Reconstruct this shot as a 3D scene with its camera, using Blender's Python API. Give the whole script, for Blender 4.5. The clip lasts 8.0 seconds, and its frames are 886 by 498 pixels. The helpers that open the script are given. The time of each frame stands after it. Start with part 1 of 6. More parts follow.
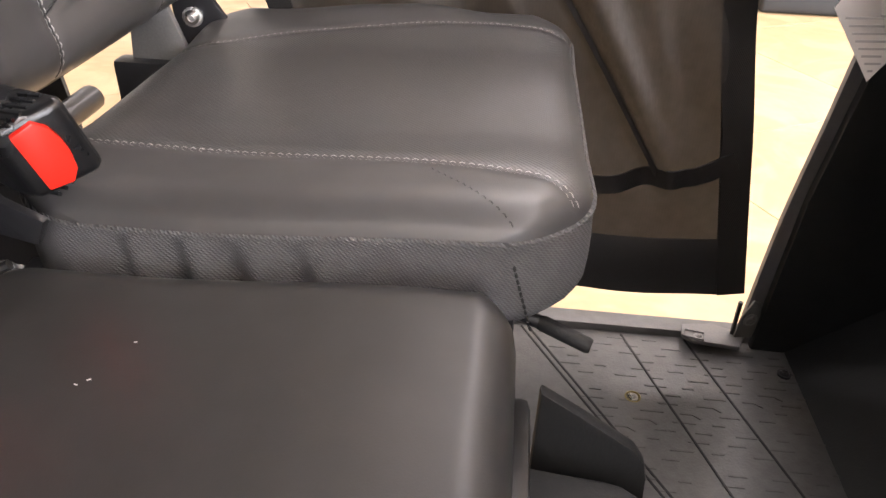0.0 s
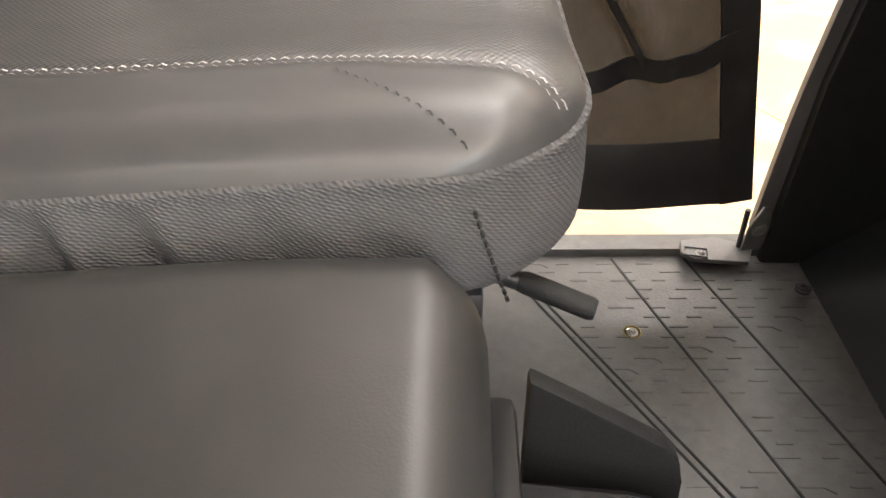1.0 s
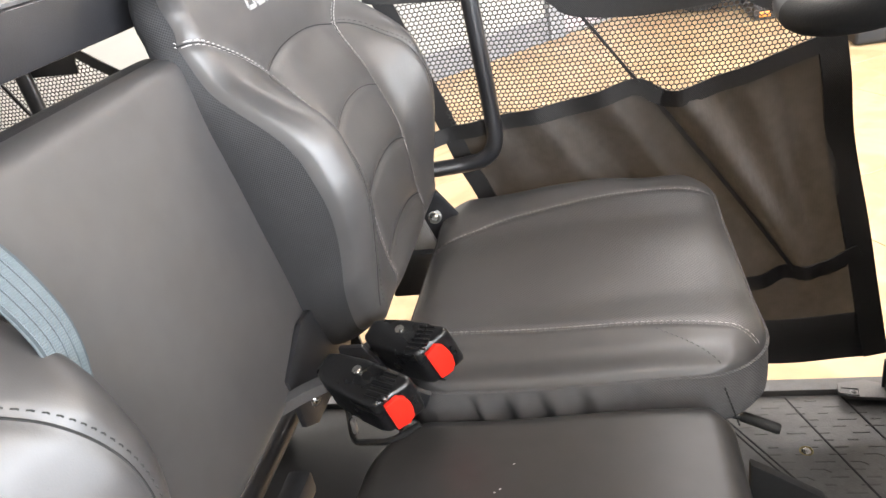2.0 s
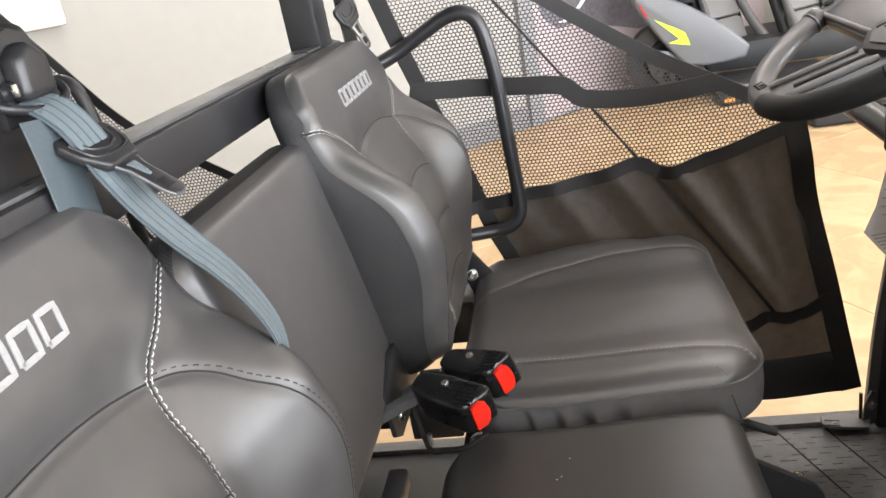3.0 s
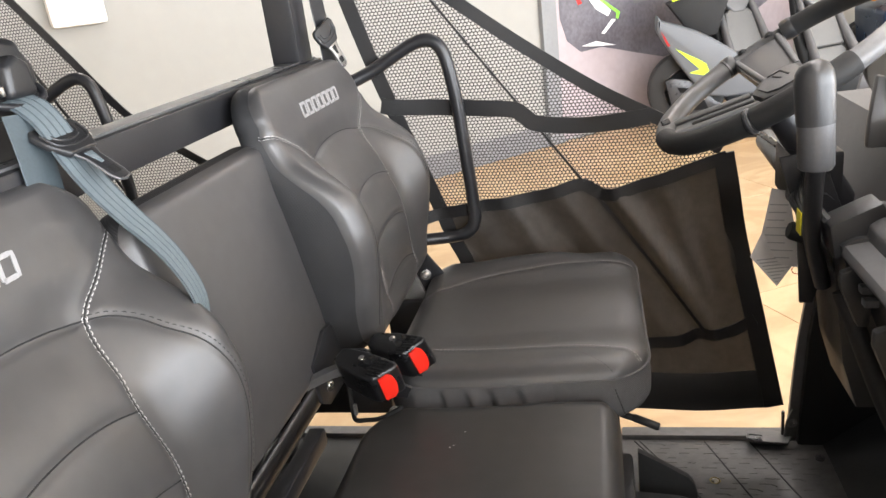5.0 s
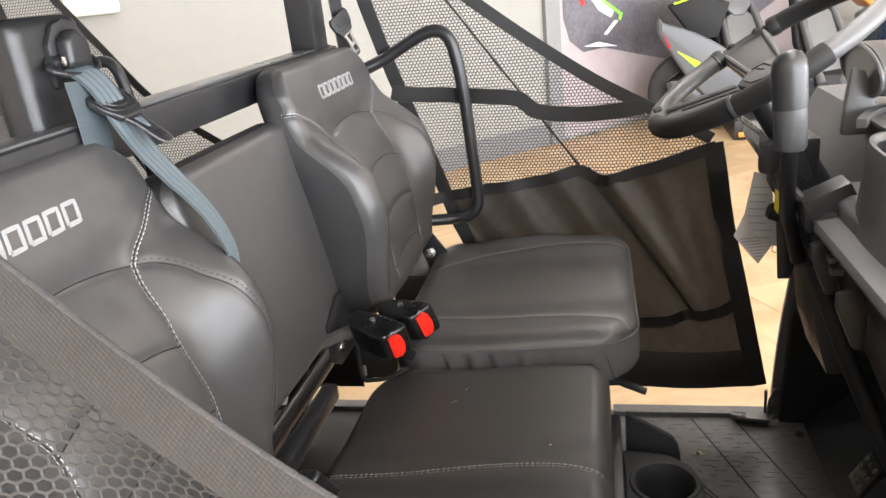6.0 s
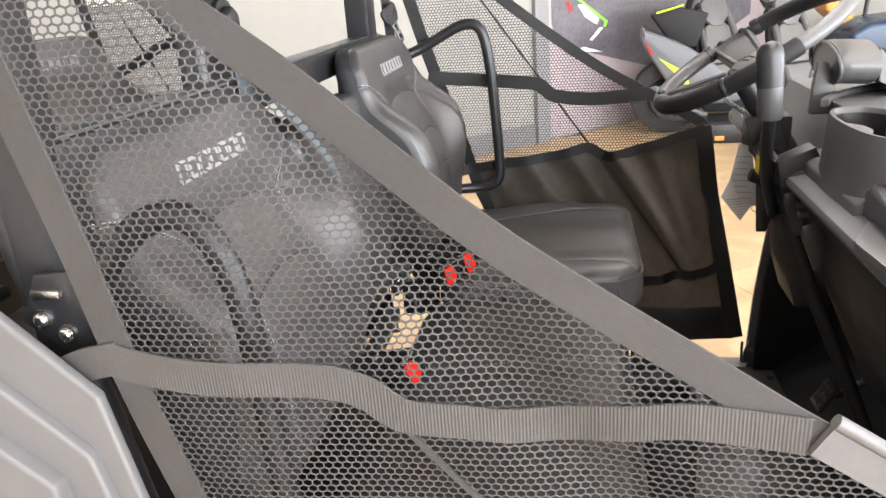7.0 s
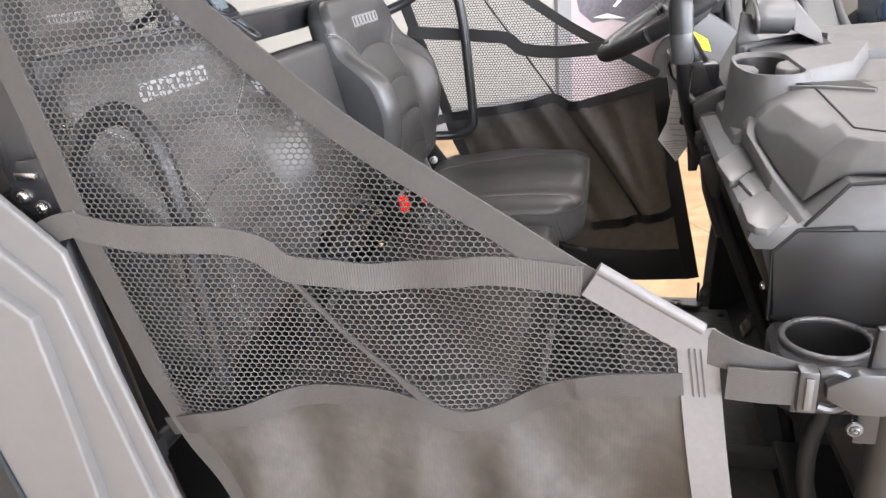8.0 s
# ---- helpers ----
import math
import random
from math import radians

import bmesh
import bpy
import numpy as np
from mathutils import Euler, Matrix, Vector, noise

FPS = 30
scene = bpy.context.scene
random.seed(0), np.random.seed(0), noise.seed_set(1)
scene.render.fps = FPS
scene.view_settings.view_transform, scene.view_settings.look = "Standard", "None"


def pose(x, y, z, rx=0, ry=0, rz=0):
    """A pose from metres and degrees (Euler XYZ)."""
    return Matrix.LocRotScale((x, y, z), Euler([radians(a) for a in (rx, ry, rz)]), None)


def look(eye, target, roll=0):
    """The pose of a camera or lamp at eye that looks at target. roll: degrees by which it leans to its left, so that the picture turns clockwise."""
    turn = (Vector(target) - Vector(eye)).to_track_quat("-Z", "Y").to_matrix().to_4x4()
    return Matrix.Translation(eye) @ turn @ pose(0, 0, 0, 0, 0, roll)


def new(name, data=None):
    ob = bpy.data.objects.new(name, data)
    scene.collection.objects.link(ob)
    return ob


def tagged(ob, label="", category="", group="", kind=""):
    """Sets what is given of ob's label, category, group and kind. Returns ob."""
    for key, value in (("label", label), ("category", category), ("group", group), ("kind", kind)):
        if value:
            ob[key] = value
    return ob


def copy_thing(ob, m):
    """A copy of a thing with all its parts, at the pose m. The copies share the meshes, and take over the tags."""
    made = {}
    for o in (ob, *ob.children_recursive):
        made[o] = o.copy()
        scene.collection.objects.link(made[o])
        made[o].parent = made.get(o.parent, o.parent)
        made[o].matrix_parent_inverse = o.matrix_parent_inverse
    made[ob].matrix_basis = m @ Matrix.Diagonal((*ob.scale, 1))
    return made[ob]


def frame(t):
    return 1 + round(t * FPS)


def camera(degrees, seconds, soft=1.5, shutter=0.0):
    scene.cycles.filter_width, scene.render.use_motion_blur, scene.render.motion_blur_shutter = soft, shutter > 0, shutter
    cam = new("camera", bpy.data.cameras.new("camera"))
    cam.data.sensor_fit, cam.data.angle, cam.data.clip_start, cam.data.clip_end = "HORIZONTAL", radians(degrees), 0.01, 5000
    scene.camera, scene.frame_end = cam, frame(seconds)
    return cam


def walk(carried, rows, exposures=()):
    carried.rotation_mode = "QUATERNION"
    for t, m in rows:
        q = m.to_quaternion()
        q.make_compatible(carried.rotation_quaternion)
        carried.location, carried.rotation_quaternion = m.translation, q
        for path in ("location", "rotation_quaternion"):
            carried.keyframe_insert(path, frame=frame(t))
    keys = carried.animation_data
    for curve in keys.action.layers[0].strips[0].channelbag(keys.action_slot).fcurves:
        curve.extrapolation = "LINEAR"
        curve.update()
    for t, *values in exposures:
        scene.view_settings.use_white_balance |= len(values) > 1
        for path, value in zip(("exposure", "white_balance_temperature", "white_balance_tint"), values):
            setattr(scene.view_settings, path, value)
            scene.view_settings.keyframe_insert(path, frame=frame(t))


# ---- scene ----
cam = camera(61.90, 8.0)
PATH = [
    (0, (0.118, -0.259, 1.265), (-0.012, 1.414, 0.176), 2.30),
    (0.5, (0.124, -0.137, 1.188), (0.129, 1.432, -0.052), 2.70),
    (1, (0.129, -0.094, 1.169), (0.079, 1.459, -0.09), -1.40),
    (1.5, (0.038, -0.265, 1.32), (-0.249, 1.367, 0.2), -7.70),
    (2, (0.016, -0.511, 1.542), (-0.413, 1.211, 0.621), -10.80),
    (2.2, (-0.004, -0.587, 1.581), (-0.432, 1.169, 0.725), -11.10),
    (3.3, (-0.0621, -0.7672, 1.6109), (-0.3886, 1.0717, 0.8925), -10.03),
    (3.5, (-0.058, -0.778, 1.612), (-0.375, 1.064, 0.9), -9.60),
    (4, (-0.041, -0.81, 1.627), (-0.361, 1.041, 0.943), -8.80),
    (4.5, (0.055, -0.835, 1.634), (-0.33, 1.004, 0.949), -8.10),
    (4.7, (0.0946, -0.8555, 1.6309), (-0.3116, 0.9779, 0.9432), -7.85),
    (5.8, (0.1494, -0.9585, 1.6191), (-0.2994, 0.8681, 0.9328), -6.75),
    (6, (0.136, -0.992, 1.617), (-0.288, 0.838, 0.928), -6.20),
    (6.5, (0.078, -1.163, 1.619), (-0.298, 0.68, 0.939), -5.10),
    (6.8, (0.0414, -1.26, 1.6102), (-0.3028, 0.5934, 0.9418), -4.68),
    (7, (0.05, -1.313, 1.619), (-0.305, 0.533, 0.935), -4.30),
    (7.3, (0.106, -1.4044, 1.6156), (-0.2908, 0.4328, 0.9336), -4.42),
    (7.5, (0.179, -1.446, 1.608), (-0.239, 0.381, 0.91), -4.60),
    (7.6, (0.2196, -1.466, 1.5948), (-0.2078, 0.3558, 0.8904), -4.54),
    (8, (0.276, -1.493, 1.584), (-0.182, 0.305, 0.839), -4.50),
]
walk(cam, [(t, look(eye, target, roll)) for t, eye, target, roll in PATH], [(0.0, 0.6, 6620, 17), (0.5, 0.94, 6780, 11), (1.3, 1.0, 6720, 10), (1.7, 0.84, 6550, 10), (2.1, 0.48, 6420, 10), (3.4, 0.0, 6500, 10), (6.8, 0.0, 6500, 10), (7.4, 0.0, 6250, 10), (8.0, 0.0, 6200, 12)])

# ---------------- world and light ----------------
world = bpy.data.worlds.new("world")
scene.world = world
world.use_nodes = True
wn = world.node_tree.nodes["Background"]
wn.inputs[0].default_value = (0.9, 0.95, 1.0, 1)
wn.inputs[1].default_value = 0.05
GROUND = 0.05
CEIL = 3.7


def lamp_area(name, m, sx, sy, power, colour):
    d = bpy.data.lights.new(name, "AREA")
    d.shape, d.size, d.size_y, d.energy, d.color = "RECTANGLE", sx, sy, power, colour
    ob = new(name, d)
    ob.matrix_world = m
    return ob


# Rows of unseen showroom ceiling panels, the last added to brighten the cab floor
LAMPS = [(-2.4, -2.6), (-2.4, 0.6), (-2.4, 3.4), (0.6, -3.4), (0.6, -1.0), (0.6, 2.2), (3.4, -2.6), (3.4, 0.6), (3.4, 4.2), (1.2, 5.0), (0.8, 0.6)]
for lx, ly in LAMPS:
    lamp_area("ceiling_lamp_light", pose(lx, ly, CEIL - 0.06), 0.55, 1.2, 41, (1.0, 0.955, 0.95))

# ---------------- materials ----------------


def mat(name, base, rough=0.5, metal=0.0, var=0.12, scale=8.0, bump=0.0, bump_scale=300.0, spec=0.5, wear=0.0, coat=0.0):
    """A painted, moulded or woven surface: two scales of colour change, roughness change and fine relief."""
    m = bpy.data.materials.new(name)
    m.use_nodes = True
    n, l = m.node_tree.nodes, m.node_tree.links
    b = n["Principled BSDF"]
    tc = n.new("ShaderNodeTexCoord")
    n1 = n.new("ShaderNodeTexNoise")
    n1.inputs["Scale"].default_value, n1.inputs["Detail"].default_value = scale, 6
    n2 = n.new("ShaderNodeTexNoise")
    n2.inputs["Scale"].default_value, n2.inputs["Detail"].default_value = scale * 9, 3
    l.new(tc.outputs["Object"], n1.inputs["Vector"])
    l.new(tc.outputs["Object"], n2.inputs["Vector"])
    add = n.new("ShaderNodeMath")
    add.operation = "ADD"
    l.new(n1.outputs["Fac"], add.inputs[0])
    l.new(n2.outputs["Fac"], add.inputs[1])
    rng = n.new("ShaderNodeMapRange")
    rng.inputs["From Min"].default_value, rng.inputs["From Max"].default_value = 0.6, 1.4
    rng.inputs["To Min"].default_value, rng.inputs["To Max"].default_value = 1 - var, 1 + var
    l.new(add.outputs[0], rng.inputs["Value"])
    mul = n.new("ShaderNodeVectorMath")
    mul.operation = "SCALE"
    mul.inputs[0].default_value = base[:3]
    l.new(rng.outputs[0], mul.inputs["Scale"])
    l.new(mul.outputs[0], b.inputs["Base Color"])
    rr = n.new("ShaderNodeMapRange")
    rr.inputs["From Min"].default_value, rr.inputs["From Max"].default_value = 0.3, 0.7
    rr.inputs["To Min"].default_value, rr.inputs["To Max"].default_value = max(0.02, rough - 0.06 - wear), min(1, rough + 0.06 + wear)
    l.new(n1.outputs["Fac"], rr.inputs["Value"])
    l.new(rr.outputs[0], b.inputs["Roughness"])
    b.inputs["Metallic"].default_value = metal
    b.inputs["Specular IOR Level"].default_value = spec
    b.inputs["Coat Weight"].default_value = coat
    if bump:
        n3 = n.new("ShaderNodeTexNoise")
        n3.inputs["Scale"].default_value, n3.inputs["Detail"].default_value = bump_scale, 2
        l.new(tc.outputs["Object"], n3.inputs["Vector"])
        bp = n.new("ShaderNodeBump")
        bp.inputs["Strength"].default_value, bp.inputs["Distance"].default_value = bump, 0.002
        l.new(n3.outputs["Fac"], bp.inputs["Height"])
        l.new(bp.outputs[0], b.inputs["Normal"])
    return m


def weave(m, axis_a, axis_b, pitch_a, pitch_b, depth, strength=0.5, dark=0.0):
    """Adds a woven relief of two crossing waves, along two ways in object space, to a material."""
    n, l = m.node_tree.nodes, m.node_tree.links
    b = n["Principled BSDF"]
    tc = n.new("ShaderNodeTexCoord")
    out = []
    for way, pitch in ((axis_a, pitch_a), (axis_b, pitch_b)):
        dot = n.new("ShaderNodeVectorMath")
        dot.operation = "DOT_PRODUCT"
        dot.inputs[1].default_value = way
        l.new(tc.outputs["Object"], dot.inputs[0])
        ml = n.new("ShaderNodeMath")
        ml.operation = "MULTIPLY"
        ml.inputs[1].default_value = 2 * math.pi / pitch
        l.new(dot.outputs["Value"], ml.inputs[0])
        sn = n.new("ShaderNodeMath")
        sn.operation = "SINE"
        l.new(ml.outputs[0], sn.inputs[0])
        out.append(sn)
    both = n.new("ShaderNodeMath")
    both.operation = "MULTIPLY"
    l.new(out[0].outputs[0], both.inputs[0])
    l.new(out[1].outputs[0], both.inputs[1])
    bp = n.new("ShaderNodeBump")
    bp.inputs["Strength"].default_value, bp.inputs["Distance"].default_value = strength, depth
    l.new(both.outputs[0], bp.inputs["Height"])
    if b.inputs["Normal"].links:
        l.new(b.inputs["Normal"].links[0].from_socket, bp.inputs["Normal"])
    l.new(bp.outputs[0], b.inputs["Normal"])
    if dark:
        src = b.inputs["Base Color"].links[0].from_socket
        rg = n.new("ShaderNodeMapRange")
        rg.inputs["From Min"].default_value, rg.inputs["From Max"].default_value = -1, 1
        rg.inputs["To Min"].default_value, rg.inputs["To Max"].default_value = 1 - dark, 1 + dark
        l.new(both.outputs[0], rg.inputs["Value"])
        sc = n.new("ShaderNodeVectorMath")
        sc.operation = "SCALE"
        l.new(src, sc.inputs[0])
        l.new(rg.outputs[0], sc.inputs["Scale"])
        l.new(sc.outputs[0], b.inputs["Base Color"])
    return m


VINYL = mat("black_vinyl", (0.056, 0.054, 0.054), 0.39, var=0.16, scale=4, spec=0.75, bump=0.05, bump_scale=900)
VINYL_MID = mat("plain_matt_vinyl", (0.031, 0.03, 0.0295), 0.42, var=0.18, scale=3.5, spec=0.5, bump=0.04, bump_scale=700)
VINYL_SIDE = weave(mat("black_knit_side", (0.024, 0.024, 0.025), 0.6, spec=0.35, var=0.12, scale=6), (1, 0, 0.3), (-0.3, 0, 1), 0.0034, 0.0034, 0.0005, 0.35, 0.14)
INSERT = weave(mat("dotted_vinyl_insert", (0.054, 0.052, 0.052), 0.37, spec=0.85, var=0.1, scale=5), (1, 0, 0), (0, 1, 0), 0.0045, 0.0045, 0.0005, 0.3, 0.14)
TWILL = weave(mat("grey_twill", (0.095, 0.093, 0.094), 0.75, var=0.15, scale=9), (0.6, 0.2, 1), (0.5, 0.2, -1), 0.0026, 0.007, 0.0007, 0.9, 0.28)
PLASTIC = mat("black_plastic", (0.02, 0.02, 0.021), 0.38, var=0.15, scale=10, bump=0.1, bump_scale=600)
GREYPLASTIC = mat("charcoal_dash_plastic", (0.09, 0.089, 0.091), 0.46, var=0.12, scale=7, bump=0.12, bump_scale=700)
# dark parts, and faces whose shade is put into the colour
DARK_AND_SHADE = mat("dark_and_shaded_plastic", (0.013, 0.013, 0.014), 0.5, var=0.12, scale=7, bump=0.1, bump_scale=700)
FLOORPLASTIC = mat("scuffed_floor_plastic", (0.086, 0.084, 0.082), 0.42, var=0.3, scale=6, bump=0.2, bump_scale=300, wear=0.08)
DARKMETAL = mat("black_powder_coat", (0.018, 0.018, 0.02), 0.34, var=0.15, scale=12, bump=0.12, bump_scale=500)
STEEL = mat("bare_steel", (0.55, 0.54, 0.52), 0.28, 1.0, var=0.15, scale=30)
GUNMETAL = mat("grey_rim", (0.11, 0.11, 0.113), 0.33, 0.4, var=0.1, scale=20, bump=0.1)
WHEELDARK = mat("glossy_dark_rim", (0.05, 0.05, 0.051), 0.42, var=0.15, scale=20, bump=0.08)
BUCKLEBLACK = mat("glossy_black_buckle", (0.008, 0.008, 0.0085), 0.3, var=0.2, scale=30, bump=0.1, bump_scale=500)
# black put into recesses as their shade
RECESS_SHADE = mat("recess_shade_black", (0.006, 0.006, 0.006), 0.7, spec=0.15, var=0.2, scale=20)
WHEELGREY = mat("grey_moulded_rim", (0.1, 0.1, 0.102), 0.42, var=0.12, scale=20, bump=0.1)
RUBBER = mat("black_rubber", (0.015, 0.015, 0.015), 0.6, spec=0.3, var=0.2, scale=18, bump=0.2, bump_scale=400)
BRASS = mat("dull_brass", (0.3, 0.24, 0.1), 0.45, 0.5, var=0.2, scale=60)
RED = mat("red_button", (0.82, 0.025, 0.012), 0.35, var=0.05, scale=30)
WEBDARK = mat("dark_blue_grey_webbing", (0.05, 0.066, 0.075), 0.6, var=0.15, scale=30)
WEB = weave(mat("blue_grey_webbing", (0.12, 0.148, 0.162), 0.5, var=0.12, scale=20), (1, 0, 0), (0, 0, 1), 0.0016, 0.0022, 0.0005, 0.5)
THREAD = mat("white_thread", (0.45, 0.44, 0.43), 0.7, var=0.12, scale=200)
BLACKTHREAD = mat("black_thread", (0.012, 0.012, 0.012), 0.7, var=0.12, scale=200)
LOGOPRINT = mat("silver_embroidery", (0.3, 0.295, 0.295), 0.5, var=0.15, scale=300)
MESHCORD = mat("black_mesh_cord", (0.046, 0.045, 0.045), 0.5, var=0.2, scale=60)
TAPE = weave(mat("black_webbing_tape", (0.043, 0.041, 0.04), 0.62, var=0.15, scale=20), (1, 0, 0), (0, 0, 1), 0.003, 0.004, 0.0005, 0.25)
RIBTAPE = weave(mat("ribbed_webbing_strap", (0.06, 0.057, 0.055), 0.6, var=0.15, scale=20), (1, 0, 0), (0, 0, 1), 0.0032, 0.3, 0.0008, 0.4)
# darker copy of TAPE, with the shade on the inner nets in its colour
TAPE_SHADED = weave(mat("shaded_webbing_tape", (0.017, 0.016, 0.016), 0.5, var=0.15, scale=20), (1, 0, 0), (0, 0, 1), 0.003, 0.004, 0.0005, 0.4)
ZINC = mat("dull_zinc_plate", (0.2, 0.197, 0.193), 0.45, 0.5, var=0.15, scale=40)
BRACKET = mat("worn_bracket_steel", (0.13, 0.128, 0.125), 0.5, 0.3, var=0.2, scale=40, bump=0.15, bump_scale=300)
SLEEVE = mat("grey_nylon_sleeve", (0.122, 0.118, 0.12), 0.45, var=0.1, scale=15, bump=0.06)
BUCKLEGREY = mat("grey_buckle_plastic", (0.036, 0.036, 0.038), 0.3, var=0.1, scale=15)
SILVER = mat("silver_body_plastic", (0.112, 0.11, 0.11), 0.38, var=0.06, scale=4, bump=0.06, bump_scale=500)
DARKPANEL = mat("dark_body_plastic", (0.014, 0.015, 0.016), 0.55, spec=0.3, var=0.2, scale=6, bump=0.15)
WALLPAINT = mat("warm_white_wall_paint", (0.76, 0.735, 0.69), 0.7, var=0.04, scale=1.2, bump=0.08, bump_scale=120)
WALLGREY = mat("pale_grey_wall_paint", (0.28, 0.277, 0.258), 0.7, var=0.04, scale=1.2, bump=0.08, bump_scale=120)
BASEBOARD = mat("grey_skirting", (0.16, 0.16, 0.165), 0.5, var=0.1, scale=6)
PAPER = mat("white_card", (0.75, 0.75, 0.76), 0.55, var=0.06, scale=20)
INK = mat("dark_ink", (0.45, 0.45, 0.47), 0.6, var=0.1, scale=80)
YELLOW = mat("yellow_sticker", (0.85, 0.72, 0.03), 0.45, var=0.06, scale=20)
GREENPRINT = mat("green_print", (0.22, 0.62, 0.06), 0.35, var=0.08, scale=20)
LIME = mat("lime_graphic", (0.55, 0.85, 0.02), 0.35, var=0.05, scale=20)
GREYPAINT = mat("grey_gloss_bodywork", (0.105, 0.112, 0.122), 0.42, var=0.04, scale=5)
REDLENS = mat("red_lens", (0.4, 0.02, 0.02), 0.2, var=0.05, scale=20)
TYRE = mat("tyre_rubber", (0.02, 0.02, 0.02), 0.7, var=0.2, scale=20, bump=0.3, bump_scale=200)
LIGHTGREY = mat("light_grey_vinyl", (0.11, 0.109, 0.105), 0.5, var=0.1, scale=8, bump=0.15)
BLUEPAINT = mat("dark_blue_bodywork", (0.02, 0.045, 0.09), 0.3, var=0.1, scale=5)
ORANGE = mat("orange_bodywork", (0.7, 0.28, 0.05), 0.35, var=0.08, scale=6)


def card_mat():
    """Thin white card that lets some light through."""
    m = mat("thin_white_card", (0.82, 0.81, 0.82), 0.55, var=0.05, scale=20)
    n, l = m.node_tree.nodes, m.node_tree.links
    tr = n.new("ShaderNodeBsdfTranslucent")
    tr.inputs["Color"].default_value = (0.8, 0.79, 0.78, 1)
    mx = n.new("ShaderNodeMixShader")
    mx.inputs[0].default_value = 0.55
    l.new(n["Principled BSDF"].outputs[0], mx.inputs[1])
    l.new(tr.outputs[0], mx.inputs[2])
    l.new(mx.outputs[0], n["Material Output"].inputs["Surface"])
    return m


CARD = card_mat()


def tile_mat():
    m = mat("tan_stone_tile", (0.47, 0.345, 0.2), 0.4, var=0.07, scale=2.2, bump=0.05, bump_scale=60, wear=0.05)
    n, l = m.node_tree.nodes, m.node_tree.links
    b = n["Principled BSDF"]
    src = b.inputs["Base Color"].links[0].from_socket
    tc = n.new("ShaderNodeTexCoord")
    ns = n.new("ShaderNodeTexNoise")
    ns.inputs["Scale"].default_value, ns.inputs["Detail"].default_value, ns.inputs["Distortion"].default_value = 1.6, 8, 2.5
    l.new(tc.outputs["Object"], ns.inputs["Vector"])
    cr = n.new("ShaderNodeValToRGB")
    cr.color_ramp.elements[0].position, cr.color_ramp.elements[0].color = 0.42, (0.72, 0.6, 0.5, 1)
    cr.color_ramp.elements[1].position, cr.color_ramp.elements[1].color = 0.55, (1, 1, 1, 1)
    l.new(ns.outputs["Fac"], cr.inputs[0])
    mx = n.new("ShaderNodeMix")
    mx.data_type, mx.blend_type = "RGBA", "MULTIPLY"
    mx.inputs["Factor"].default_value = 0.5
    l.new(src, mx.inputs["A"])
    l.new(cr.outputs[0], mx.inputs["B"])
    l.new(mx.outputs["Result"], b.inputs["Base Color"])
    return m


TILE = tile_mat()
GROUT = mat("tile_grout", (0.25, 0.2, 0.15), 0.8, var=0.1, scale=20)


def cloth_mat():
    """Fine black screen cloth: threads with small gaps that let some light through."""
    m = mat("black_screen_cloth", (0.048, 0.044, 0.041), 0.6, var=0.35, scale=5, bump=0.9, bump_scale=45)
    n, l = m.node_tree.nodes, m.node_tree.links
    b, o = n["Principled BSDF"], n["Material Output"]
    tc = n.new("ShaderNodeTexCoord")
    sp = n.new("ShaderNodeSeparateXYZ")
    l.new(tc.outputs["Object"], sp.inputs[0])
    ml = n.new("ShaderNodeMath")
    ml.operation, ml.inputs[1].default_value = "MULTIPLY", 2 * math.pi / 0.0045
    l.new(sp.outputs["X"], ml.inputs[0])
    sn = n.new("ShaderNodeMath")
    sn.operation = "SINE"
    l.new(ml.outputs[0], sn.inputs[0])
    rg = n.new("ShaderNodeMapRange")
    rg.inputs["From Min"].default_value, rg.inputs["From Max"].default_value = -1, 1
    rg.inputs["To Min"].default_value, rg.inputs["To Max"].default_value = 0.0, 0.04
    l.new(sn.outputs[0], rg.inputs["Value"])
    tr = n.new("ShaderNodeBsdfTransparent")
    mx = n.new("ShaderNodeMixShader")
    l.new(rg.outputs[0], mx.inputs[0])
    l.new(b.outputs[0], mx.inputs[1])
    l.new(tr.outputs[0], mx.inputs[2])
    l.new(mx.outputs[0], o.inputs["Surface"])
    return m


CLOTH = cloth_mat()

# ---------------- building helpers ----------------


def part(name, data, material, parent=None, label="", smooth=True, angle=40):
    """Links a bmesh, or (verts, faces), as one mesh object, under a thing or a part."""
    me = bpy.data.meshes.new(name)
    if isinstance(data, tuple):
        me.from_pydata([tuple(v) for v in data[0]], [], data[1])
    else:
        data.to_mesh(me)
        data.free()
    me.materials.append(material)
    me.validate()
    if smooth:
        me.polygons.foreach_set("use_smooth", [True] * len(me.polygons))
        me.set_sharp_from_angle(angle=radians(angle))
    ob = new(name, me)
    if parent is not None:
        ob.parent = parent
    if label:
        ob["label"] = label
    return ob


def thing(name, label, category, group="", kind="", at=(0, 0, 0)):
    ob = new(name)
    ob.location = at
    ob.empty_display_size = 0.05
    return tagged(ob, label, category, group, kind)


def join(*chunks):
    v, f = [], []
    for cv, cf in chunks:
        k = len(v)
        v += [tuple(p) for p in cv]
        f += [tuple(i + k for i in q) for q in cf]
    return v, f


def moved(chunk, m):
    return [tuple(m @ Vector(p)) for p in chunk[0]], chunk[1]


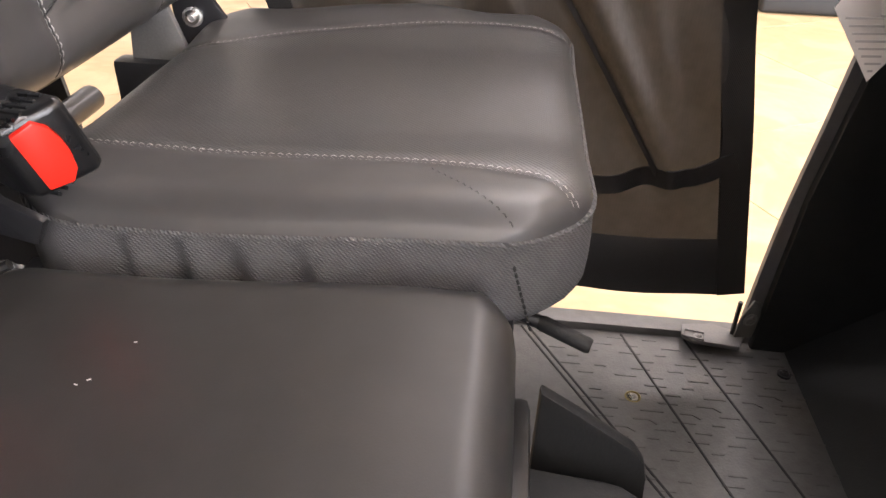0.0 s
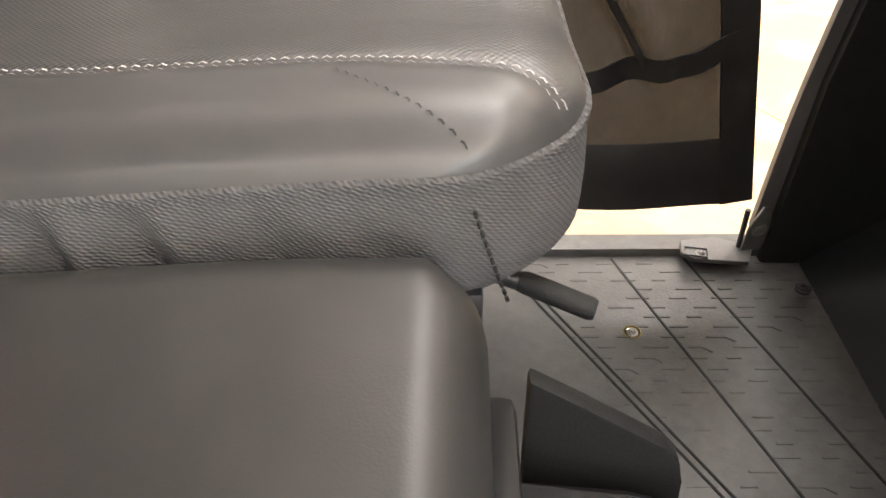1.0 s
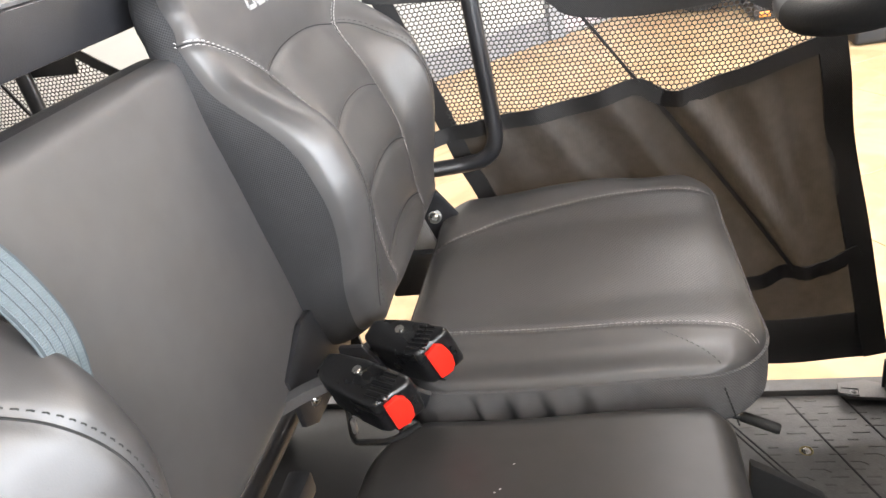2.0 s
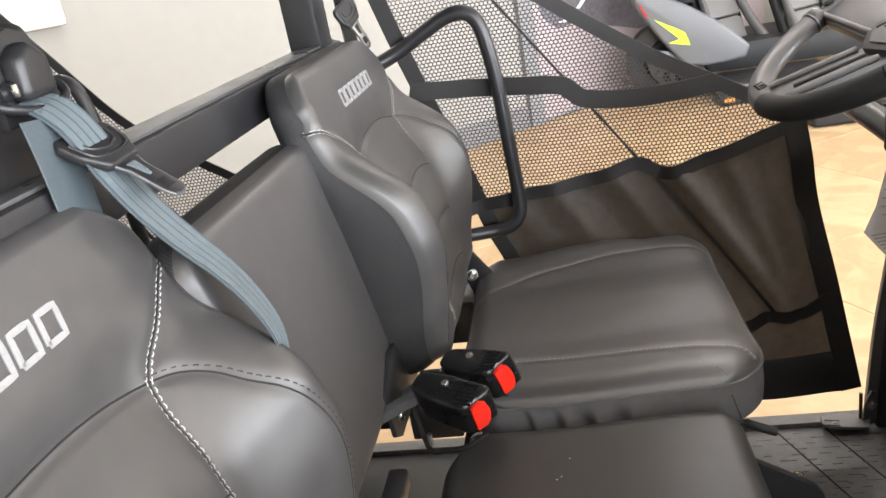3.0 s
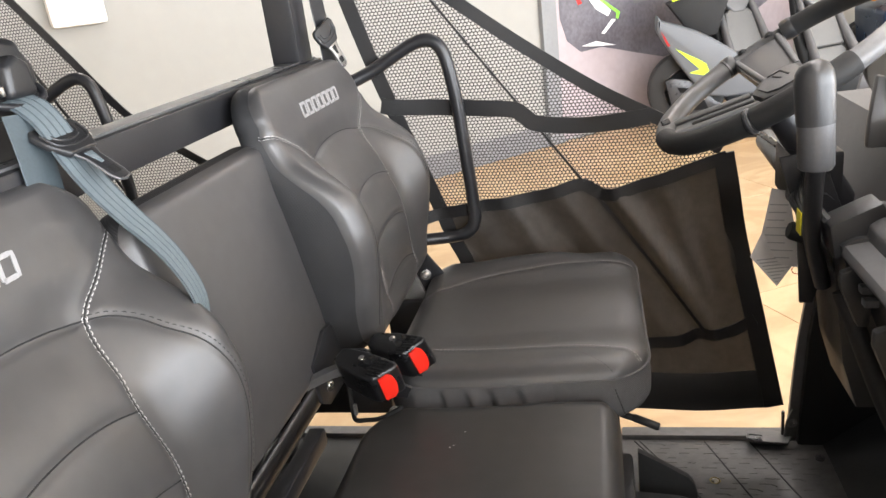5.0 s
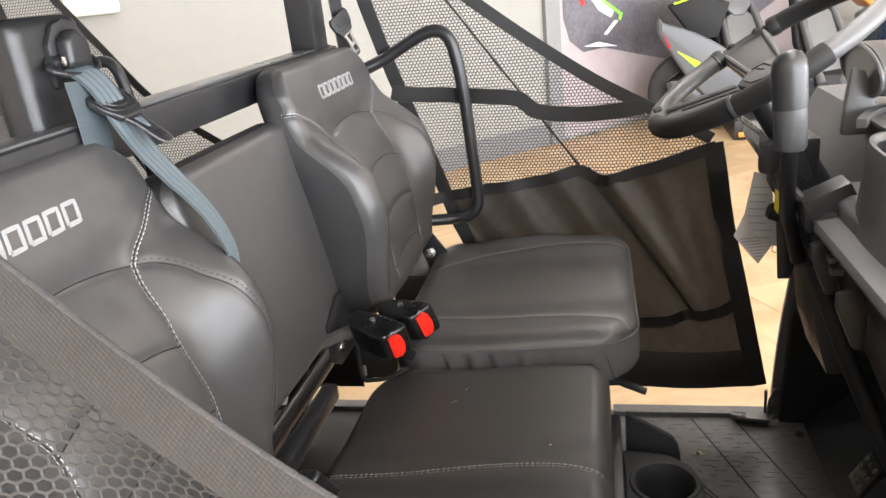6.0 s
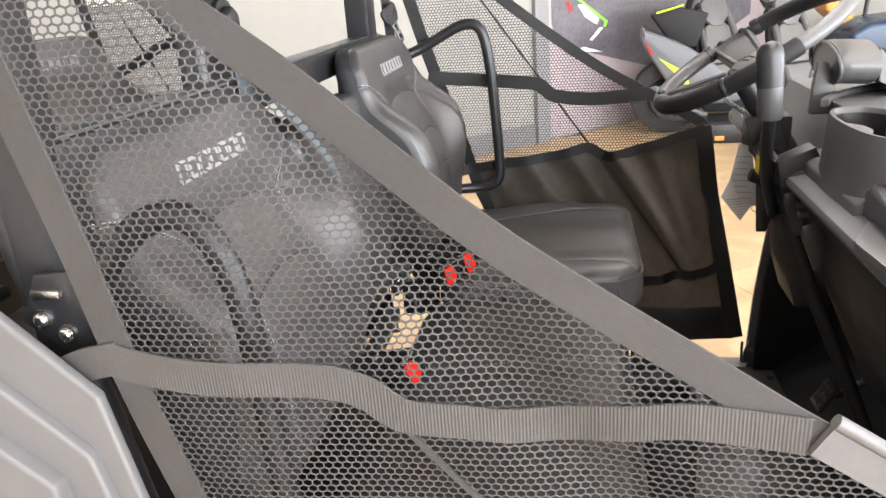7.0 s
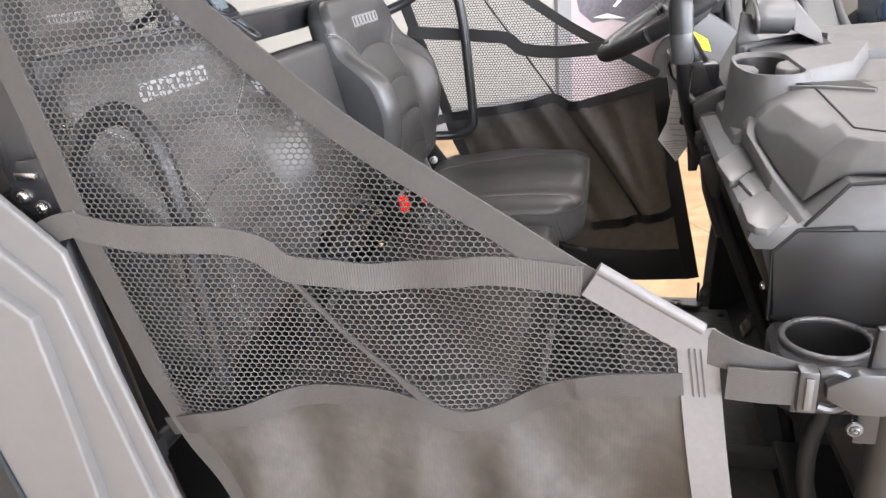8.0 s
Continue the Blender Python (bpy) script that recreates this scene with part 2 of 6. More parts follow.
def block(x0, x1, y0, y1, z0, z1, bevel=0.004, seg=2):
    bm = bmesh.new()
    bmesh.ops.create_cube(bm, size=1)
    bmesh.ops.scale(bm, vec=(x1 - x0, y1 - y0, z1 - z0), verts=bm.verts)
    bmesh.ops.translate(bm, vec=((x0 + x1) / 2, (y0 + y1) / 2, (z0 + z1) / 2), verts=bm.verts)
    if bevel:
        bmesh.ops.bevel(bm, geom=bm.edges[:], offset=bevel, segments=seg, affect="EDGES", profile=0.6)
    return bm


def chunk_of(bm):
    bm.verts.index_update()
    c = [tuple(v.co) for v in bm.verts], [tuple(v.index for v in f.verts) for f in bm.faces]
    bm.free()
    return c


def slab(outline, thick, m=None, bevel=0.003, seg=2):
    """A flat outline (u, v) with thickness along w, edges bevelled, laid by the matrix m."""
    bm = bmesh.new()
    vs = [bm.verts.new((u, v, 0)) for u, v in outline]
    f = bm.faces.new(vs)
    r = bmesh.ops.extrude_face_region(bm, geom=[f])
    up = [e for e in r["geom"] if isinstance(e, bmesh.types.BMVert)]
    bmesh.ops.translate(bm, vec=(0, 0, thick), verts=up)
    bmesh.ops.recalc_face_normals(bm, faces=bm.faces[:])
    if bevel:
        bmesh.ops.bevel(bm, geom=bm.edges[:], offset=bevel, segments=seg, affect="EDGES", profile=0.6)
    if m is not None:
        bmesh.ops.transform(bm, matrix=m, verts=bm.verts)
    return bm


def spline(pts, n=8, closed=False):
    """A smooth line through the points."""
    p = [Vector(q) for q in pts]
    out = []
    last = len(p) if closed else len(p) - 1
    for i in range(last):
        if closed:
            a, b, c, d = p[i - 1], p[i], p[(i + 1) % len(p)], p[(i + 2) % len(p)]
        else:
            a, b, c, d = p[max(i - 1, 0)], p[i], p[i + 1], p[min(i + 2, len(p) - 1)]
        for k in range(n):
            t = k / n
            out.append(0.5 * ((2 * b) + (c - a) * t + (2 * a - 5 * b + 4 * c - d) * t * t + (3 * b - a - 3 * c + d) * t ** 3))
    if not closed:
        out.append(p[-1].copy())
    return out


def sweep(pts, radius, seg=12, closed=False, flat=1.0, side=None, cap=True):
    """A round or oval rod along a line. flat: thickness across as a share of its width; side: the way of its width."""
    p = [Vector(q) for q in pts]
    v, f = [], []
    prev = None
    n = len(p)
    for i, q in enumerate(p):
        if closed:
            t = (p[(i + 1) % n] - p[i - 1]).normalized()
        else:
            t = (p[min(i + 1, n - 1)] - p[max(i - 1, 0)]).normalized()
        ref = Vector(side) if side is not None else (prev if prev is not None else (Vector((0, 0, 1)) if abs(t.z) < 0.9 else Vector((1, 0, 0))))
        a = (ref - t * ref.dot(t)).normalized()
        prev = a
        b = t.cross(a)
        r = radius[i] if isinstance(radius, (list, tuple)) else radius
        for k in range(seg):
            w = 2 * math.pi * k / seg
            v.append(q + a * (r * math.cos(w)) + b * (r * flat * math.sin(w)))
    m = n if closed else n - 1
    for i in range(m):
        for k in range(seg):
            i2, k2 = (i + 1) % n, (k + 1) % seg
            f.append((i * seg + k, i * seg + k2, i2 * seg + k2, i2 * seg + k))
    if cap and not closed:
        f.append(tuple(range(seg - 1, -1, -1)))
        f.append(tuple((n - 1) * seg + k for k in range(seg)))
    return v, f


def strap(pts, width, thick, side):
    """A flat band along a line; side: the way of its width, one for all or one for each point."""
    p = [Vector(q) for q in pts]
    v, f = [], []
    n = len(p)
    for i, q in enumerate(p):
        t = (p[min(i + 1, n - 1)] - p[max(i - 1, 0)]).normalized()
        s = Vector(side[i]) if isinstance(side, list) else Vector(side)
        s = (s - t * s.dot(t)).normalized()
        nn = t.cross(s)
        w = width[i] if isinstance(width, (list, tuple)) else width
        h, k = w / 2, thick / 2
        for a, b in ((-h, -k * 0.4), (-h * 0.97, -k), (h * 0.97, -k), (h, -k * 0.4), (h, k * 0.4), (h * 0.97, k), (-h * 0.97, k), (-h, k * 0.4)):
            v.append(q + s * a + nn * b)
    for i in range(n - 1):
        for k in range(8):
            k2 = (k + 1) % 8
            f.append((i * 8 + k, i * 8 + k2, (i + 1) * 8 + k2, (i + 1) * 8 + k))
    f.append(tuple(range(7, -1, -1)))
    f.append(tuple((n - 1) * 8 + k for k in range(8)))
    return v, f


def loft(rings):
    """A closed skin through rings of points of equal count, with capped ends."""
    n = len(rings[0])
    bm = bmesh.new()
    vs = [[bm.verts.new(p) for p in r] for r in rings]
    for a, b in zip(vs, vs[1:]):
        for k in range(n):
            bm.faces.new((a[k], a[(k + 1) % n], b[(k + 1) % n], b[k]))
    bm.faces.new(vs[0][::-1])
    bm.faces.new(vs[-1])
    bmesh.ops.recalc_face_normals(bm, faces=bm.faces[:])
    return bm


def soften(bm, offset, seg=2, over=20):
    """Bevels the creases that are sharper than a number of degrees."""
    es = [e for e in bm.edges if len(e.link_faces) == 2 and e.calc_face_angle(0) > radians(over)]
    bmesh.ops.bevel(bm, geom=es, offset=offset, segments=seg, affect="EDGES", profile=0.6)
    return bm


def oval(cx, cy, rx, ry, z, n=40, p=2.6):
    out = []
    for k in range(n):
        a = 2 * math.pi * k / n
        c, s = math.cos(a), math.sin(a)
        out.append((cx + rx * math.copysign(abs(c) ** (2 / p), c), cy + ry * math.copysign(abs(s) ** (2 / p), s), z))
    return out


def lathe(profile, seg=32, m=None):
    """Turns a profile of (radius, height) round the z axis."""
    v, f = [], []
    for r, z in profile:
        for k in range(seg):
            w = 2 * math.pi * k / seg
            v.append((r * math.cos(w), r * math.sin(w), z))
    for i in range(len(profile) - 1):
        for k in range(seg):
            k2 = (k + 1) % seg
            f.append((i * seg + k, i * seg + k2, (i + 1) * seg + k2, (i + 1) * seg + k))
    c = (v, f)
    return moved(c, m) if m is not None else c


def bolt(at, way, r=0.008, h=0.006):
    """A domed bolt head with its washer."""
    m = Matrix.Translation(at) @ Vector(way).to_track_quat("Z", "Y").to_matrix().to_4x4()
    return lathe([(0, h), (r * 0.35, h), (r * 0.36, h * 0.6), (r * 0.5, h * 0.6), (r * 0.55, h), (r * 0.8, h * 0.85), (r, h * 0.4), (r, 0.0015), (r * 1.35, 0.0012), (r * 1.4, -0.002)], 16, m)


def seg_dist(u, v, line):
    best = 9.0
    for (a, b), (c, d) in zip(line, line[1:]):
        ex, ey = c - a, d - b
        t = ((u - a) * ex + (v - b) * ey) / max(ex * ex + ey * ey, 1e-9)
        t = 0.0 if t < 0 else 1.0 if t > 1 else t
        dx, dy = u - a - t * ex, v - b - t * ey
        q = dx * dx + dy * dy
        if q < best:
            best = q
    return math.sqrt(best)


def flatline(pts, n=6):
    return [(q.x, q.y) for q in spline([(a, b, 0) for a, b in pts], n)]


def inset(t, r):
    return r - math.sqrt(max(r * r - (r - t) ** 2, 0)) if t < r else 0.0


# rucks of a loose side band along its length: place and height
RUCKS = ((-0.205, 0.6), (-0.165, -1.0), (-0.148, 0.8), (-0.122, -1.0), (-0.104, 0.9), (-0.08, -1.1), (-0.06, 0.8), (-0.03, -0.9), (-0.012, 0.6), (0.03, -0.5), (0.06, 0.4))


class Cushion:
    """A padded form on the plane (u, v) of the matrix m, standing out along w, with seams pressed in."""

    def __init__(self, m, v0, v1, left, right, height, edge=0.03, corner=0.05, seams=(), groove=0.004):
        self.m, self.v0, self.v1, self.left, self.right, self.height = m, v0, v1, left, right, height
        self.edge, self.corner, self.groove = edge, corner, groove
        self.corner_left = None
        self.edge_at = None
        self.soft = 1.0
        self.seams = [flatline(s) for s in seams]

    def sides(self, v):
        d = min(v - self.v0, self.v1 - v)
        return self.left(v) + inset(d, self.corner_left or self.corner), self.right(v) - inset(d, self.corner)

    def w(self, u, v):
        a, b = self.sides(v)
        d = max(min(u - a, b - u, v - self.v0, self.v1 - v), 0)
        z = self.height(u, v) - inset(d / self.soft, self.edge_at(v) if self.edge_at else self.edge)
        near = min([seg_dist(u, v, s) for s in self.seams], default=1.0)
        if near < 0.02:
            z -= self.groove * math.exp(-(near / 0.006) ** 2)
        return z

    def at(self, u, v, lift=0.0):
        return self.m @ Vector((u, v, self.w(u, v) + lift))

    def front(self, nu=90, nv=100):
        v, f = [], []
        self.uv = []
        for j in range(nv + 1):
            tb = j / nv
            vv = self.v0 + (self.v1 - self.v0) * (0.5 - 0.5 * math.cos(math.pi * tb)) * 0.35 + (self.v1 - self.v0) * tb * 0.65
            a, b = self.sides(vv)
            for i in range(nu + 1):
                ta = i / nu
                ta = (0.5 - 0.5 * math.cos(math.pi * ta)) * 0.35 + ta * 0.65
                u = a + (b - a) * ta
                v.append(self.m @ Vector((u, vv, self.w(u, vv))))
                self.uv.append((u, vv))
        for j in range(nv):
            for i in range(nu):
                k = j * (nu + 1) + i
                f.append((k, k + 1, k + nu + 2, k + nu + 1))
        return v, f

    def second(self, ob, material, inside):
        """Gives the faces within a region a second material."""
        ob.data.materials.append(material)
        for p in ob.data.polygons:
            u = sum(self.uv[i][0] for i in p.vertices) / 4
            v = sum(self.uv[i][1] for i in p.vertices) / 4
            if inside(u, v):
                p.material_index = 1

    def rim(self, n=60):
        loop = []
        for i in range(n):
            v = self.v0 + (self.v1 - self.v0) * (0.5 - 0.5 * math.cos(math.pi * i / n))
            loop.append((self.sides(v)[0], v))
        for i in range(60):
            a, b = self.sides(self.v1)
            loop.append((a + (b - a) * i / 60, self.v1))
        for i in range(n):
            v = self.v1 - (self.v1 - self.v0) * (0.5 - 0.5 * math.cos(math.pi * i / n))
            loop.append((self.sides(v)[1], v))
        for i in range(60):
            a, b = self.sides(self.v0)
            loop.append((b - (b - a) * i / 60, self.v0))
        return loop

    def skirt(self, depth, bulge=0.006, flat_back=None, ruck=0.0):
        """The side band from the rim back by depth, and the closed back."""
        loop = self.rim()
        n = len(loop)
        cu, cv = sum(q[0] for q in loop) / n, sum(q[1] for q in loop) / n
        v, f = [], []
        rows = 8
        for r in range(rows + 1):
            t = r / rows
            for k, (u, vv) in enumerate(loop):
                out = bulge * math.sin(math.pi * t) - 0.012 * max(0, t - 0.8) / 0.2
                out += ruck * sum(h * math.exp(-((u - c - 0.022 * t) / 0.0075) ** 2) for c, h in RUCKS) * math.sin(math.pi * min(1, t * 1.15)) if ruck and vv < cv else 0.0
                d = Vector((u - cu, vv - cv)).normalized() * out
                w0 = self.w(u, vv)
                w1 = flat_back(vv) if flat_back is not None else w0 - depth
                v.append(self.m @ Vector((u + d.x, vv + d.y, w0 + (w1 - w0) * t)))
        for r in range(rows):
            for k in range(n):
                k2 = (k + 1) % n
                f.append((r * n + k, (r + 1) * n + k, (r + 1) * n + k2, r * n + k2))
        f.append(tuple(rows * n + k for k in range(n)))
        return v, f

    def stitches(self, line, length=0.005, gap=0.0024, width=0.001, offset=0.0):
        """A row of short threads along a line on the surface."""
        pts = flatline(line, 14)
        v, f = [], []
        walked, nxt = 0.0, 0.0
        for (a, b), (c, d) in zip(pts, pts[1:]):
            ln = math.hypot(c - a, d - b)
            if ln < 1e-6:
                continue
            tu, tv = (c - a) / ln, (d - b) / ln
            while nxt < walked + ln:
                s = nxt - walked
                u, q = a + tu * s - tv * offset, b + tv * s + tu * offset
                k = len(v)
                for e, lift in ((-0.5, -0.0002), (0.0, 0.0009), (0.5, -0.0002)):
                    for side in (-0.5, 0.5):
                        uu, vv = u + tu * e * length - tv * side * width, q + tv * e * length + tu * side * width
                        v.append(self.m @ Vector((uu, vv, self.w(uu, vv) + lift + 0.0004)))
                f += [(k, k + 2, k + 3, k + 1), (k + 2, k + 4, k + 5, k + 3)]
                nxt += length + gap
            walked += ln
        return v, f

    def crease(self, line, r=0.0011):
        """A thin dark line pressed along a seam."""
        return sweep([self.at(u, v, -0.0003) for u, v in flatline(line, 8)], r, 6)

    def marks(self, strokes, width=0.006, lift=0.0014):
        """Raised strokes that follow the surface."""
        out = []
        for line in strokes:
            pts = []
            for (a, b), (c, d) in zip(line, line[1:]):
                for k in range(5):
                    pts.append((a + (c - a) * k / 5, b + (d - b) * k / 5))
            pts.append(line[-1])
            p3 = [self.at(u, v, lift * 0.4) for u, v in pts]
            nrm = (self.m.to_3x3() @ Vector((0, 0, 1))).normalized()
            side = []
            for i in range(len(p3)):
                t = (p3[min(i + 1, len(p3) - 1)] - p3[max(i - 1, 0)]).normalized()
                side.append(t.cross(nrm))
            out.append(strap(p3, width, lift, side))
        return join(*out)

# ---------------- showroom ----------------
WALL_A = Vector((-0.99, 5.24, 0))  # a point of the slanting far wall's foot
WALL_D = Vector((0.72, 0.69, 0)).normalized()
WALL_N = Vector((WALL_D.y, -WALL_D.x, 0))  # towards the room
WM = Matrix(((WALL_D.x, WALL_N.x, 0, WALL_A.x), (WALL_D.y, WALL_N.y, 0, WALL_A.y), (0, 0, 1, GROUND), (0, 0, 0, 1)))


def wall_piece(name, s0, s1, d0, d1, z0, z1, material, bevel=0.0):
    bm = block(s0, s1, d0, d1, z0, z1, bevel)
    bmesh.ops.transform(bm, matrix=WM, verts=bm.verts)
    return part(name, bm, material, smooth=False)


tagged(wall_piece("wall_north", -9, 9, -0.2, 0, 0, CEIL - GROUND, WALLGREY), "plain pale grey painted showroom wall", "wall", kind="structure")
DEPTH = 10.5
tagged(wall_piece("wall_west", -9.2, -9, -0.2, DEPTH, 0, CEIL - GROUND, WALLPAINT), "plain warm white painted side wall", "wall", kind="structure")
tagged(wall_piece("wall_east", 9, 9.2, -0.2, DEPTH, 0, CEIL - GROUND, WALLPAINT), "plain warm white painted end wall", "wall", kind="structure")
# unseen shopfront added for its light: low wall, header, piers and three glazed openings
tagged(wall_piece("wall_south_1", -9.2, 9.2, DEPTH, DEPTH + 0.2, 0, 0.35, WALLPAINT), "low painted wall under the added windows", "wall", kind="structure")
tagged(wall_piece("wall_south_2", -9.2, 9.2, DEPTH, DEPTH + 0.2, 3.2, CEIL - GROUND, WALLPAINT), "painted header over the added windows", "wall", kind="structure")
GLASS = bpy.data.materials.new("clear_glass")
GLASS.use_nodes = True
gbs = GLASS.node_tree.nodes["Principled BSDF"]
gbs.inputs["Transmission Weight"].default_value, gbs.inputs["Roughness"].default_value, gbs.inputs["IOR"].default_value = 1.0, 0.02, 1.45
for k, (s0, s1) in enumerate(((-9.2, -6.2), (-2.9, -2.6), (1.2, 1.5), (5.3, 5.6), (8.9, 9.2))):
    tagged(wall_piece("wall_south_%d" % (k + 3), s0, s1, DEPTH, DEPTH + 0.2, 0.35, 3.2, WALLPAINT), "painted pier beside the added windows", "wall", kind="structure")
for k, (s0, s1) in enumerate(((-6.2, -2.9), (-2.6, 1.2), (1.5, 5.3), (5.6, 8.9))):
    win = tagged(wall_piece("window_%d" % (k + 1), s0, s1, DEPTH + 0.08, DEPTH + 0.14, 0.35, 0.4, DARKMETAL), "unseen shopfront window with a dark frame, added for its light", "window", kind="structure")
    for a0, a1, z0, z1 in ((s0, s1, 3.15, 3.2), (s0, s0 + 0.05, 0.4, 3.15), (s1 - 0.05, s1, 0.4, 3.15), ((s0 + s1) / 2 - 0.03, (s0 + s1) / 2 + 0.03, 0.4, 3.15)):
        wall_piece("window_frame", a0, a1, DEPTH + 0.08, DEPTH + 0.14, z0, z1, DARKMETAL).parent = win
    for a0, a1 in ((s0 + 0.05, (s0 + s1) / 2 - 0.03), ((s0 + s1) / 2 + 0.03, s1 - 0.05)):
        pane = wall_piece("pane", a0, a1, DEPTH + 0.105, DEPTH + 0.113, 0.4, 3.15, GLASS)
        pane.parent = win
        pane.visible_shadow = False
    # area lamp in each added opening lights the cab from the front right
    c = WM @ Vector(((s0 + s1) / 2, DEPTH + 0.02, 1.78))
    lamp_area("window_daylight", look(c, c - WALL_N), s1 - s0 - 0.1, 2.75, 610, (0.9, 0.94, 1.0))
tagged(wall_piece("baseboard", -9, 1.15, 0.002, 0.02, 0, 0.2, BASEBOARD, 0.004), "dark grey skirting board along the wall", "skirting", kind="structure")
tagged(wall_piece("ceiling", -9.2, 9.2, -0.2, DEPTH + 0.2, CEIL - GROUND, CEIL - GROUND + 0.1, WALLPAINT), "plain white showroom ceiling", "ceiling", kind="structure")

floor = tagged(wall_piece("floor", -9, 9, 0, DEPTH, -0.12, -0.006, GROUT), "tan stone tiled showroom floor with dark joints", "floor", kind="structure")
TS = 1.2
tile_bm = block(0.0015, TS - 0.0015, 0.0015, TS - 0.0015, -0.006, 0.0, 0.0015, 1)
tile_me = bpy.data.meshes.new("tile")
tile_bm.to_mesh(tile_me)
tile_bm.free()
tile_me.materials.append(TILE)
TW = Matrix.Translation((-0.35, 4.6, GROUND)) @ Matrix.Rotation(radians(28), 4, "Z")
inv = WM.inverted()
for i in range(-14, 14):
    for j in range(-14, 12):
        mm = TW @ Matrix.Translation((i * TS, j * TS, 0))
        c = inv @ (mm @ Vector((TS / 2, TS / 2, 0)))
        if -9.5 < c.x < 9.5 and -0.5 < c.y < DEPTH + 0.5:
            ob = new("tile", tile_me)
            ob.parent = floor
            ob.matrix_world = mm

# ---------------- ceiling lamps ----------------
for lx, ly in LAMPS:
    lt = thing("ceiling_light", "unseen white rectangular ceiling light panel", "ceiling light", "ceiling lights", at=(lx, ly, CEIL - 0.05))
    part("frame", block(-0.33, 0.33, -0.66, 0.66, 0, 0.05, 0.004), PAPER, lt)

# ---------------- vehicle: seats ----------------
CENTRE = 0.021
LEAN_BACK = 18.0


def line_fn(pts):
    """A broken line z(x), or x(z), through points given in rising order."""
    def g(t):
        if t <= pts[0][0]:
            return pts[0][1]
        for (a, b), (c, d) in zip(pts, pts[1:]):
            if t <= c:
                return b + (d - b) * (t - a) / (c - a)
        return pts[-1][1]
    return g


def back_frame(x, y, z=1.0, lean=LEAN_BACK):
    a = radians(lean)
    u, v, w = Vector((0, 1, 0)), Vector((-math.sin(a), 0, math.cos(a))), Vector((math.cos(a), 0, math.sin(a)))
    return Matrix(((u.x, v.x, w.x, x), (u.y, v.y, w.y, y), (u.z, v.z, w.z, z), (0, 0, 0, 1)))


def half_back(v):
    """Half the width of the outer backrests, from the foot up."""
    pts = ((0, 0.19), (0.06, 0.222), (0.14, 0.245), (0.25, 0.253), (0.34, 0.253), (0.43, 0.246), (0.47, 0.238), (0.54, 0.225))
    for (a, b), (c, d) in zip(pts, pts[1:]):
        if v <= c:
            t = (v - a) / (c - a)
            t = t * t * (3 - 2 * t)
            return b + (d - b) * t
    return pts[-1][1]


def bump01(t, a, b, c, d):
    def s(x):
        x = min(max(x, 0), 1)
        return x * x * (3 - 2 * x)
    return s((t - a) / (b - a)) * (1 - s((t - c) / (d - c)))


def back_height(u, v):
    """Forward swell of the outer backrests: two side bolsters, a lumbar swell and pillows between the arcs."""
    side = bump01(abs(u), 0.11, 0.215, 0.5, 0.6)
    h = 0.08 * side * bump01(v, 0.02, 0.25, 0.28, 0.44)
    h += 0.03 * bump01(v, 0.06, 0.22, 0.27, 0.4) * bump01(abs(u), -1, -0.5, 0.1, 0.2)
    h += 0.008 * bump01(v, 0.38, 0.43, 0.46, 0.53)
    if abs(u) < 0.135 and v < 0.385:
        h += 0.004 * bump01(abs(u), -1, -0.5, 0.07, 0.125) * abs(math.sin(math.pi * (v - 0.388 + 1.1 * u * u) / 0.1))
    return h


SEAM_UP = [(0.247, 0.447), (0.215, 0.429), (0.175, 0.402), (0.15, 0.386), (0.134, 0.372)]
SEAM_DOWN = [(0.134, 0.372), (0.124, 0.346), (0.116, 0.308), (0.107, 0.268), (0.113, 0.177), (0.11, 0.1), (0.105, 0.03)]
SEAM_BOLSTER = [(0.134, 0.372), (0.155, 0.363), (0.171, 0.346), (0.181, 0.322), (0.196, 0.293), (0.21, 0.25), (0.214, 0.196), (0.212, 0.143), (0.2, 0.07)]


def mirror(line):
    return [(-a, b) for a, b in line]


def arc(v, half, k=0.014):
    return [(-half, v), (-half * 0.65, v + k * 0.8), (-half * 0.25, v + k * 1.25), (half * 0.25, v + k * 1.25), (half * 0.65, v + k * 0.8), (half, v)]


ARCS = [arc(0.372, 0.134), arc(0.268, 0.107), arc(0.176, 0.113), arc(0.085, 0.108)]
# The mark on the headrest, as a row of seven plain hollow slanted blocks
EMBLEM = []
for i in range(7):
    a, w, lean = -0.096 + i * 0.0284, 0.0195, 0.006
    EMBLEM.append([(a, 0.445), (a + lean, 0.467), (a + w + lean, 0.467), (a + w, 0.445), (a, 0.445)])


def back_depth(v):
    """The rear face of the outer backrests: thick at the foot, thin at the head."""
    t = min(max(v / 0.5, 0), 1)
    return -0.105 + 0.05 * t * t * (3 - 2 * t)


